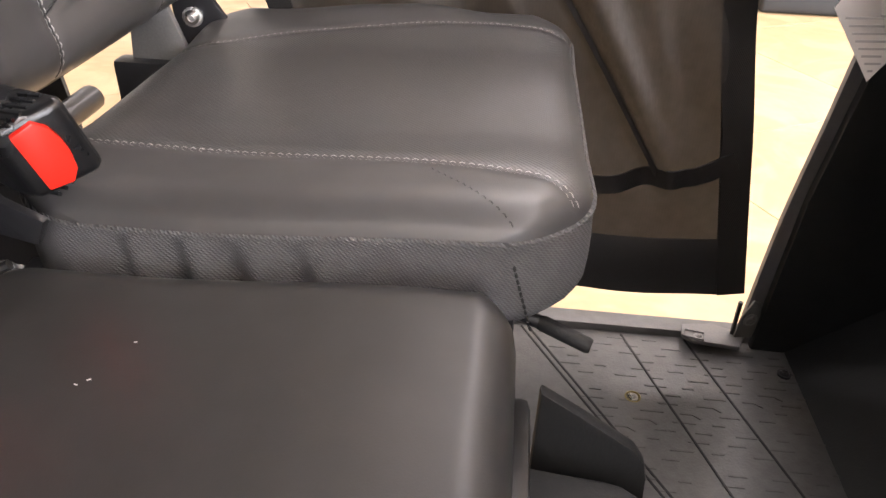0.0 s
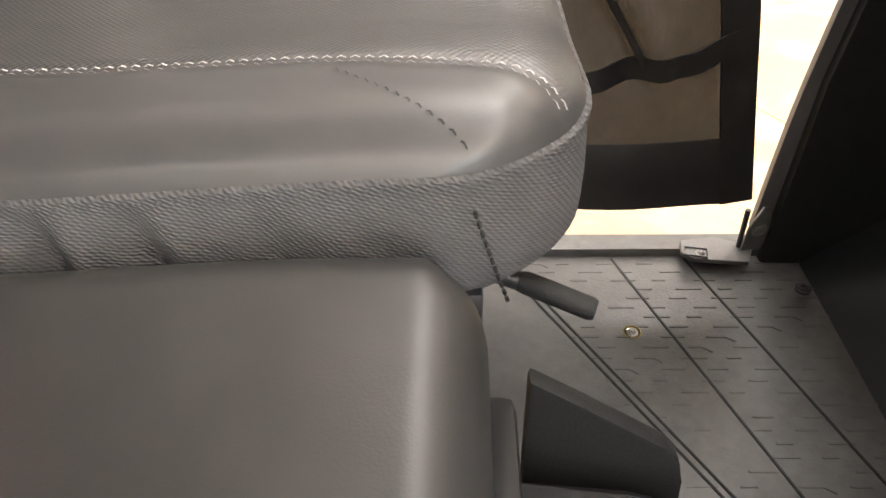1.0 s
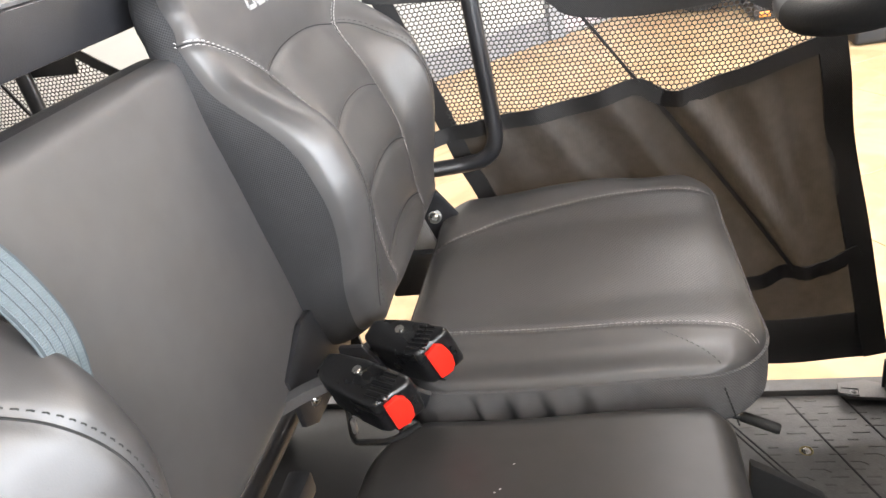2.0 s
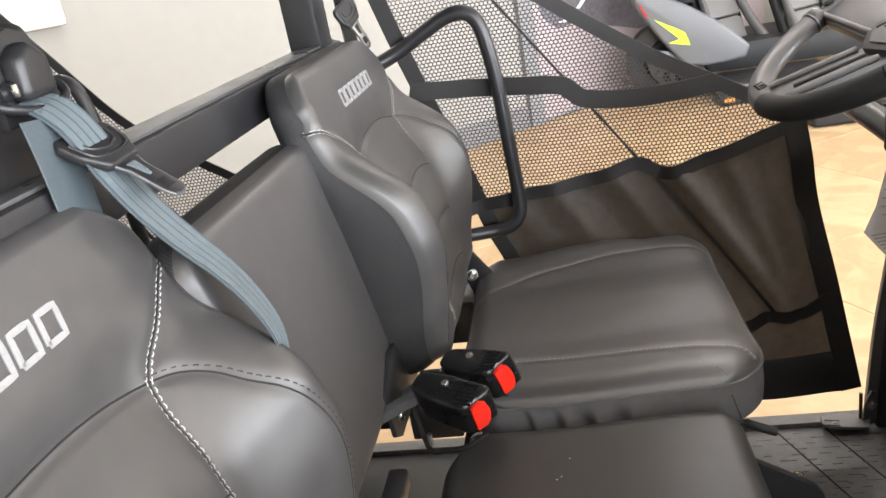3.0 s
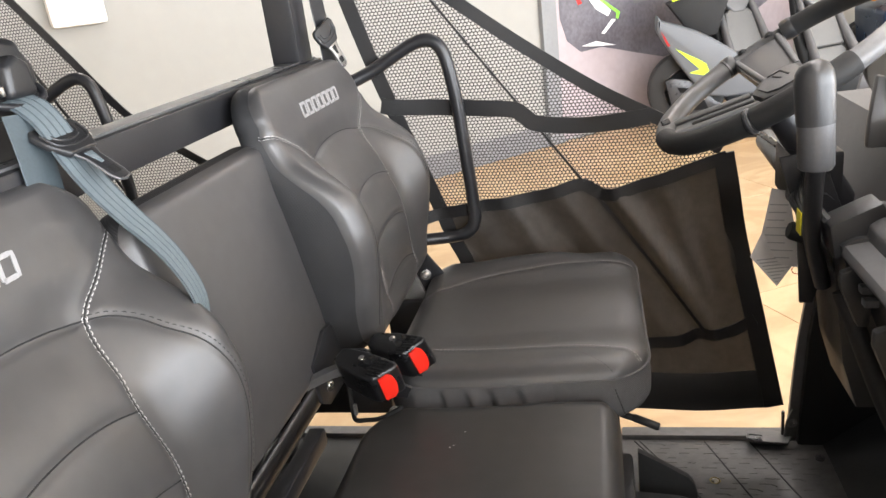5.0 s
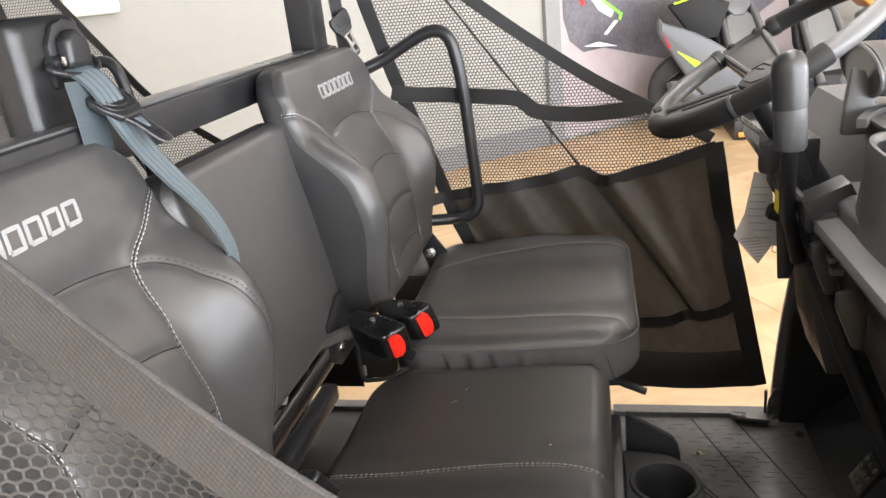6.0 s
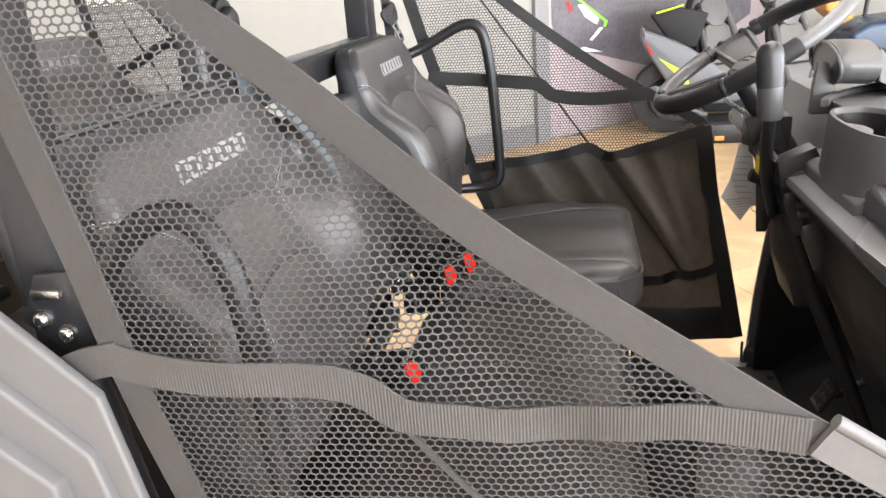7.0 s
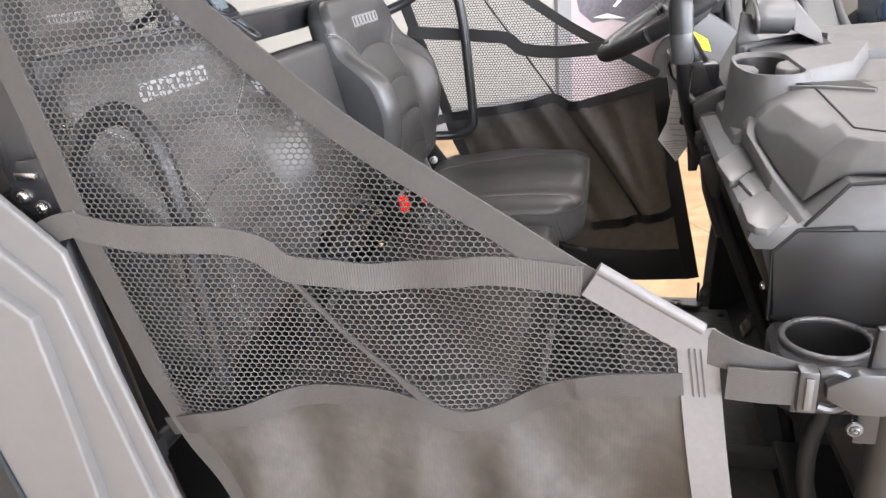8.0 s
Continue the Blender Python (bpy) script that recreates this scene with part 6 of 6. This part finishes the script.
part("tube", lo(sweep(spline([(0.585, -0.745, 0.46), (0.572, -0.745, 0.8), (0.565, -0.745, 1.0), (0.575, -0.745, 1.2), (0.66, -0.745, 1.35), (0.8, -0.72, 1.6)], 6), 0.022, 14), apost), DARK_AND_SHADE, apost)
hose = thing("hose", "curved black hose under the dashboard's corner", "hose", at=(0.52, -0.7, 0.75))
part("tube", lo(sweep(spline([(0.53, -0.64, 1.03), (0.515, -0.65, 0.97), (0.52, -0.65, 0.9), (0.55, -0.65, 0.83), (0.6, -0.65, 0.77)], 6), 0.011, 12), hose), RUBBER, hose)

# ---------------- body side behind the passenger's opening ----------------
panel = thing("rear_door_panel", "pale silver rear door panel with stepped bevelled edges", "body panel", at=(-0.8, -0.78, 0.5))
for name, pts, y0, th, mtl in (("inner_frame", [(-1.5, 1.375), (-0.5, 1.372), (-0.397, 1.271), (-0.368, 1.1), (-0.322, 0.89), (-0.28, 0.62), (-0.28, 0.5), (-1.5, 0.5)], -0.757, 0.014, SILVER),
                               ("step_frame", [(-1.5, 1.318), (-0.52, 1.314), (-0.411, 1.212), (-0.388, 1.09), (-0.349, 0.89), (-0.31, 0.62), (-0.31, 0.5), (-1.5, 0.5)], -0.768, 0.016, SILVER),
                               ("outer_skin", [(-1.5, 1.27), (-0.537, 1.267), (-0.443, 1.19), (-0.434, 1.08), (-0.421, 0.88), (-0.37, 0.62), (-0.37, 0.5), (-1.5, 0.5)], -0.777, 0.026, SILVER)):
    part(name, lo(slab(pts, th, Matrix.Translation((0, y0, 0)) @ XZ, 0.005, 3), panel), mtl, panel)
part("dark_insert", lo(slab([(-1.5, 1.1), (-0.62, 1.1), (-0.56, 0.98), (-0.5, 0.7), (-0.48, 0.5), (-1.5, 0.5)], 0.012, Matrix.Translation((0, -0.801, 0)) @ XZ, 0.006), panel), DARKPANEL, panel, "dark lower insert")
part("gap_filler", lo(block(-0.42, -0.36, -0.755, -0.72, 0.88, 0.9, 0.004), panel), SILVER, panel)
part("latch_block", lo(block(-0.41, -0.36, -0.75, -0.715, 0.925, 0.965, 0.006), panel), RUBBER, panel, "black latch block")
pb = thing("cage_bracket", "black steel bracket with two bright bolts on the door post", "bracket", at=(-0.46, -0.73, 1.3))
part("plate", lo(slab([(-0.5, 1.325), (-0.475, 1.375), (-0.43, 1.38), (-0.405, 1.32), (-0.42, 1.285), (-0.455, 1.29)], 0.008, Matrix.Translation((0, -0.712, 0)) @ XZ, 0.002), pb), DARKMETAL, pb)
for x, z in ((-0.453, 1.312), (-0.477, 1.328)):
    part("bolt", lo(bolt((x, -0.721, z), (0, -1, 0), 0.008, 0.006), pb), STEEL, pb, "bright bolt head")
part("clip", lo(block(-0.478, -0.445, -0.728, -0.72, 1.352, 1.362, 0.003), pb), STEEL, pb)
part("tail_strap", lo(nr.tape([(-0.44, 1.285), (-0.41, 1.297), (-0.375, 1.305)], 0.034, 0.004, lift=-0.004), net_right), RIBTAPE, net_right)
side_post = thing("door_post", "dark painted door post behind the front seats", "post", at=(-0.45, -0.7, 0.45))
part("column", lo(sweep(spline([(-0.39, -0.68, 0.7), (-0.43, -0.68, 0.9), (-0.48, -0.675, 1.2), (-0.525, -0.67, 1.45), (-0.57, -0.66, 1.8)], 6), 0.024, 14), side_post), DARKMETAL, side_post)

# ---------------- rear row ----------------
rear_left = copy_thing(driver_seat, pose(-0.95, 0.48, 0.95))
rear_left.name = "rear_bucket_seat"
tagged(rear_left, "black vinyl rear seat with white stitching behind the driver's seat", "seat", "rear seats")
rear_right = copy_thing(passenger_seat, pose(-0.98, -0.42, 0.95))
rear_right.name = "rear_passenger_seat"
tagged(rear_right, "black vinyl rear backrest with white stitching behind the passenger seat", "seat", "rear seats")
rear_bench = copy_thing(middle_seat, pose(-0.98, CENTRE, 0.95))
rear_bench.name = "rear_bench_seat"
tagged(rear_bench, "smooth black vinyl rear bench cushion with a plain middle backrest", "seat", "rear seats")
part("rear_seat_base", lo(block(-1.25, -0.82, -0.66, 0.7, 0.44, 0.9, 0.012), shell), PLASTIC, shell)
rbar = copy_thing(bar_d, Matrix.Translation(bar_d.location + Vector((-0.86, 0.0, 0.0))))
tagged(rbar, "black steel grab bar beside the rear seat")
net_rear, nq = side_net(0.75, "black mesh side net of the rear door opening", lambda x, z: 0.004 * math.sin(13 * x + 5 * z), [(-1.3, 1.06), (-1.0, 1.08), (-0.6, 1.06)],
                        [(-1.32, 1.36), (-1.1, 1.33), (-0.93, 1.32)], rear=[(-1.4, 1.85), (-1.36, 1.6), (-1.3, 1.3), (-1.22, 1.0), (-1.15, 0.6)],
                        slope=[(-1.36, 1.87), (-1.21, 1.68), (-1.11, 1.55), (-1.0, 1.405), (-0.9, 1.32), (-0.72, 1.2), (-0.6, 1.12)], front=[(-0.6, 1.12), (-0.57, 0.9), (-0.53, 0.57)],
                        dart=[(-1.25, 1.6), (-1.1, 1.3), (-0.95, 1.0), (-0.85, 0.7)], span=(-1.42, -0.52), zr=(1.0, 1.9), foot=[(-1.14, 0.6), (-0.9, 0.6), (-0.54, 0.6)], edge=0.02)

# ---------------- wall picture, trim and wall box ----------------
POSTER_BG = mat("pinkish_grey_print", (0.34, 0.29, 0.3), 0.6, var=0.1, scale=1.5)
POSTER_DARK = mat("dark_violet_print", (0.095, 0.088, 0.103), 0.45, var=0.45, scale=3)
tagged(wall_piece("trim", 0.91, 1.075, 0.0, 0.05, 0, CEIL - GROUND, mat("grey_trim_paint", (0.19, 0.195, 0.2), 0.5, var=0.08, scale=4), 0.004), "grey vertical trim between wall and printed panel", "trim", kind="structure")
poster = thing("printed_wall_panel", "large glossy printed wall panel with a dark sports vehicle picture", "poster", at=WM @ Vector((2.6, 0.02, 0.0)))


def on_wall(outline, d, th, bevel=0.0):
    m = WM @ Matrix(((1, 0, 0, 0), (0, 0, 1, d), (0, 1, 0, -GROUND), (0, 0, 0, 1)))
    return lo(slab(outline, th, m, bevel), poster)


part("sheet", on_wall([(1.08, GROUND + 0.03), (4.6, GROUND + 0.03), (4.6, 2.5), (1.08, 2.5)], 0.01, 0.012, 0.002), POSTER_BG, poster, smooth=False)
part("picture_body", on_wall([(1.12, 2.4), (1.13, 1.15), (1.2, 0.95), (1.36, 0.83), (1.62, 0.84), (2.1, 0.71), (2.45, 0.62), (3.4, 0.7), (4.2, 1.0), (4.2, 2.0), (3.0, 2.4)], 0.0235, 0.002), POSTER_DARK, poster, "dark printed vehicle shape", smooth=False)
part("picture_line", on_wall([(1.3, 1.45), (1.34, 1.45), (1.87, 1.12), (1.84, 1.06), (1.81, 1.075), (1.825, 1.115)], 0.026, 0.002), GREENPRINT, poster, "green printed stripe", smooth=False)
part("picture_light", on_wall([(1.46, 1.3), (1.54, 1.3), (1.75, 1.15), (1.71, 1.1), (1.56, 1.18)], 0.0285, 0.002), PAPER, poster, "white printed patch", smooth=False)
part("picture_light", on_wall([(1.62, 0.96), (1.66, 0.95), (1.81, 1.06), (1.76, 1.07)], 0.026, 0.002), PAPER, poster, "white printed patch", smooth=False)
part("picture_light", on_wall([(1.37, 0.88), (1.55, 0.9), (1.8, 0.83), (1.5, 0.86)], 0.026, 0.002), PAPER, poster, "white printed patch", smooth=False)
part("picture_light", on_wall([(2.05, 1.24), (2.33, 1.24), (2.33, 1.18), (2.05, 1.17)], 0.026, 0.002), SILVER, poster, "pale printed patch", smooth=False)
part("picture_mark", on_wall([(1.31, 1.33), (1.35, 1.34), (1.4, 1.25), (1.35, 1.24)], 0.026, 0.002), REDLENS, poster, "red printed patch", smooth=False)
box = thing("wall_box", "white wall-mounted box on the showroom wall", "wall box", at=WM @ Vector((-2.66, 0.05, 1.74)))
part("casing", lo((lambda b: (bmesh.ops.transform(b, matrix=WM, verts=b.verts), b)[1])(block(-2.88, -2.56, 0.001, 0.1, 1.56, 1.95, 0.03)), box), WALLPAINT, box)

# ---------------- neighbouring roadster ----------------
car = thing("roadster", "grey three-wheeled roadster with a yellow chevron parked beyond", "vehicle", at=(1.2, 6.05, GROUND))
part("rear_fender", lo(slab([(0.66, 1.05), (0.675, 1.085), (0.71, 1.03), (0.845, 0.985), (1.0, 0.92), (1.121, 0.855), (1.29, 0.74), (1.443, 0.616), (1.6, 0.46), (1.56, 0.36), (1.4, 0.345), (1.233, 0.338), (1.067, 0.366), (0.928, 0.53), (0.836, 0.662), (0.723, 0.844), (0.66, 0.95)], 0.22, Matrix.Translation((0, 6.2, 0)) @ XZ, 0.03, 3), car), GREYPAINT, car, "grey gloss fender")
part("chevron", lo(slab([(0.816, 0.795), (1.002, 0.69), (1.071, 0.645), (1.108, 0.534), (0.929, 0.578), (1.02, 0.6)], 0.003, Matrix.Translation((0, 5.9795, 0)) @ XZ, 0), car), LIME, car, "bright yellow chevron", smooth=False)
part("tail_lens", lo(slab([(0.695, 0.955), (0.725, 0.911), (0.774, 0.825), (0.75, 0.82)], 0.004, Matrix.Translation((0, 5.9793, 0)) @ XZ, 0), car), REDLENS, car, "red tail lens", smooth=False)
wheel_m = Matrix.Translation((0.93, 6.25, 0.4)) @ Matrix.Rotation(radians(90), 4, "X")
w1 = part("wheel", lo(lathe([(0.2, -0.1), (0.3, -0.11), (0.335, -0.09), (0.345, 0), (0.335, 0.09), (0.3, 0.11), (0.2, 0.1)], 40, wheel_m), car), TYRE, car, "black tyre")
part("rim", lo(lathe([(0.0, 0.06), (0.05, 0.065), (0.06, 0.03), (0.17, 0.05), (0.2, 0.1)], 10, wheel_m), car), DARKMETAL, w1, "dark rim", smooth=False)
guard = part("guard", lo(slab([(0.73, 0.51), (0.8, 0.53), (1.0, 0.49), (1.16, 0.3), (1.3, 0.24), (1.25, 0.16), (0.88, 0.2), (0.78, 0.3)], 0.05, Matrix.Translation((0, 6.1, 0)) @ XZ, 0.012), car), BUCKLEGREY, car, "grey swing arm plate")
# black slabs stand for the shaded holes in the plate
for hole in ([(0.83, 0.45), (0.97, 0.43), (0.93, 0.39), (0.86, 0.4)], [(0.87, 0.33), (0.93, 0.34), (0.94, 0.24), (0.88, 0.25)], [(0.97, 0.34), (1.06, 0.33), (1.1, 0.24), (0.98, 0.23)]):
    part("opening", lo(slab(hole[::-1], 0.004, Matrix.Translation((0, 6.0495, 0)) @ XZ, 0.001), car), RECESS_SHADE, guard, "dark slab for a shaded opening")
part("hull", lo(slab([(1.2, 0.42), (1.5, 0.46), (2.75, 0.46), (2.9, 0.4), (2.8, 0.22), (1.3, 0.22)], 0.9, Matrix.Translation((0, 7.1, 0)) @ XZ, 0.04), car), DARKPANEL, car, "black tub")
part("skid", lo(block(1.25, 2.2, 5.6, 6.2, 0.05, 0.22, 0.02), car), DARKMETAL, car, "black underside")
part("low_side_block", lo(block(1.66, 2.7, 4.6, 5.62, 0.055, 0.19, 0.03, 3), car), RUBBER, car, "low black block beside the roadster")
part("yellow_mark", lo(block(1.29, 1.37, 5.585, 5.6, 0.08, 0.12, 0.003), car), ORANGE, car)
SEAT_FACE = Matrix(((0, 0, 1, 0), (1, 0, 0, 0), (0, 1, 0, 0), (0, 0, 0, 1)))
for x, y, z in ((1.52, 6.45, 0.45), (2.2, 6.45, 0.42)):
    m = Matrix.Translation((x, y, z)) @ Matrix.Rotation(radians(-58), 4, "Z") @ Matrix.Rotation(radians(-20), 4, "Y")
    seat = part("seat", lo(slab([(-0.24, -0.1), (0.24, -0.1), (0.26, 0.35), (0.2, 0.75), (0.12, 0.84), (-0.12, 0.84), (-0.2, 0.75), (-0.26, 0.35)], 0.08, m @ SEAT_FACE @ Matrix.Translation((0, 0, -0.09)), 0.03, 3), car), RUBBER, car, "black bucket seat shell")
    for z0, z1, half, top in ((-0.05, 0.2, 0.2, 0.2), (0.21, 0.6, 0.2, 0.15)):
        part("seat_pad", lo(slab([(-half, z0), (half, z0), (top, z1 - 0.03), (top - 0.05, z1), (0.05 - top, z1), (-top, z1 - 0.03)], 0.06, m @ SEAT_FACE @ Matrix.Translation((0, 0, -0.02)), 0.025, 4), car), LIGHTGREY, seat, "light grey padded panel")
    part("head_pad", lo(slab([(-0.06, 0.57), (0.06, 0.57), (0.15, 0.66), (0.16, 0.8), (0.1, 0.86), (-0.1, 0.86), (-0.16, 0.8), (-0.15, 0.66)], 0.06, m @ SEAT_FACE @ Matrix.Translation((0, 0, -0.008)), 0.02, 3), car), WHEELGREY, seat, "grey head pad")
    for sgn in (-1, 1):
        edge = spline([m @ Vector((0.16, sgn * 0.27, -0.1)), m @ Vector((0.1, sgn * 0.24, 0.1)), m @ Vector((0.06, sgn * 0.215, 0.3)), m @ Vector((0.03, sgn * 0.2, 0.5)), m @ Vector((0.0, sgn * 0.17, 0.75))], 5)
        part("seat_bolster", lo(sweep(edge, [0.05 - 0.0008 * k for k in range(21)], 14, flat=0.75), car), GREYPLASTIC, seat, "grey moulded bolster")
part("roll_hoop", lo(sweep(spline([(1.2, 6.6, 0.7), (1.15, 6.55, 1.2), (1.3, 6.4, 1.42), (1.6, 6.2, 1.42), (1.75, 6.0, 1.2)], 6), 0.035, 12), car), DARKMETAL, car)
part("light_bar", lo(slab([(0.8, 1.19), (1.05, 1.25), (1.05, 1.235), (0.81, 1.175)], 0.03, Matrix.Translation((0, 6.15, 0)) @ XZ, 0.006), car), LIME, car, "lime trim")
part("rear_deck", lo(slab([(0.78, 1.15), (1.0, 1.22), (1.3, 1.15), (1.2, 0.85), (1.0, 0.85)], 0.3, Matrix.Translation((0, 6.55, 0)) @ XZ, 0.02), car), RUBBER, car)

# ---------------- second parked vehicle, far behind the roadster ----------------
buggy = thing("buggy", "dark blue open buggy with an orange cowl parked by the wall", "vehicle", at=(3.5, 7.8, GROUND))
part("hull", lo(slab([(2.95, 0.4), (2.92, 0.78), (3.1, 0.88), (3.6, 0.92), (4.3, 0.85), (4.5, 0.6), (4.4, 0.36)], 0.95, Matrix.Translation((0, 8.3, 0)) @ XZ, 0.05, 3), buggy), BLUEPAINT, buggy, "dark blue hull")
part("cowl", lo(slab([(2.72, 1.02), (2.7, 1.2), (2.8, 1.26), (2.93, 1.08), (3.02, 0.92), (2.9, 0.86)], 0.5, Matrix.Translation((0, 8.1, 0)) @ XZ, 0.03, 3), buggy), ORANGE, buggy, "orange cowl")
part("roll_hoop", lo(sweep(spline([(3.3, 7.45, 0.88), (3.35, 7.5, 1.5), (3.4, 7.8, 1.62), (3.35, 8.1, 1.5), (3.3, 8.15, 0.88)], 6), 0.025, 12), buggy), DARKMETAL, buggy)
for x in (3.1, 4.25):
    for y in (7.25, 8.32):
        bw = Matrix.Translation((x, y, GROUND + 0.3)) @ Matrix.Rotation(radians(90), 4, "X")
        bt = part("wheel", lo(lathe([(0.16, -0.09), (0.25, -0.1), (0.29, -0.08), (0.3, 0), (0.29, 0.08), (0.25, 0.1), (0.16, 0.09)], 32, bw), buggy), TYRE, buggy, "black tyre")
        part("rim", lo(lathe([(0.0, 0.05), (0.06, 0.05), (0.14, 0.03), (0.16, 0.09), (0.16, -0.09), (0.0, -0.05)], 20, bw), buggy), GUNMETAL, bt, "grey rim")

# ---------------- chassis, wheels, hood and cargo box ----------------
truck = thing("vehicle_chassis", "black tubular chassis with four knobby tyres under the cab", "chassis", at=(0, 0, GROUND))
for y in (-0.38, 0.42):
    part("frame_rail", lo(block(-2.3, 1.6, y - 0.03, y + 0.03, 0.35, 0.425, 0.008), truck), DARKMETAL, truck)
for x in (1.2, -1.75):
    part("axle", lo(sweep([(x, -0.66, 0.38), (x, 0.7, 0.38)], 0.03, 12), truck), DARKMETAL, truck)
    for y in (-0.66, 0.7):
        wm = Matrix.Translation((x, y, GROUND + 0.33)) @ Matrix.Rotation(radians(90), 4, "X")
        ty = part("wheel", lo(lathe([(0.17, -0.12), (0.26, -0.13), (0.31, -0.115), (0.33, -0.06), (0.332, 0.06), (0.31, 0.115), (0.26, 0.13), (0.17, 0.12)], 40, wm), truck), TYRE, truck, "black knobby tyre")
        part("rim", lo(lathe([(0.0, 0.05), (0.06, 0.055), (0.07, 0.03), (0.15, 0.05), (0.17, 0.12), (0.17, -0.12), (0.0, -0.1)], 20, wm), truck), GUNMETAL, ty, "grey rim")
part("hood", lo(run([(0.96, 0.7), (0.96, 1.2), (1.2, 1.17), (1.55, 1.05), (1.68, 0.85), (1.6, 0.6)], 0.6, -0.56, 0.03), truck), SILVER, truck, "silver front hood")
part("cargo_box", lo(run([(-1.55, 0.75), (-1.55, 1.12), (-2.5, 1.12), (-2.5, 0.75)], 0.72, -0.68, 0.02), truck), DARKPANEL, truck, "dark cargo box")
part("belly_pan", lo(block(-1.6, -0.34, -0.5, 0.54, 0.425, 0.432, 0.002), truck), PLASTIC, truck)
part("belly_pan", lo(block(-0.14, 1.2, -0.5, 0.54, 0.425, 0.432, 0.002), truck), PLASTIC, truck)

# ---------------- lint on the middle seat ----------------
rl = random.Random(11)
flecks = []
for k in range(4):
    x, y = -0.16 + 0.1 * rl.random(), -0.06 + 0.17 * rl.random()
    if k > 2:
        x, y = -0.05 + 0.15 * rl.random(), -0.1 + 0.2 * rl.random()
    w = rl.random() * 3.1
    q = msc.at(x, y, 0.0008) + middle_seat.location
    e = Vector((math.cos(w), math.sin(w), 0)) * (0.0007 + 0.001 * rl.random())
    flecks.append(sweep([q - e, q + e], 0.0004, 5))
tagged(part("lint_specks", join(*flecks), PAPER), "tiny white lint specks on the middle seat", "lint", kind="stuff")
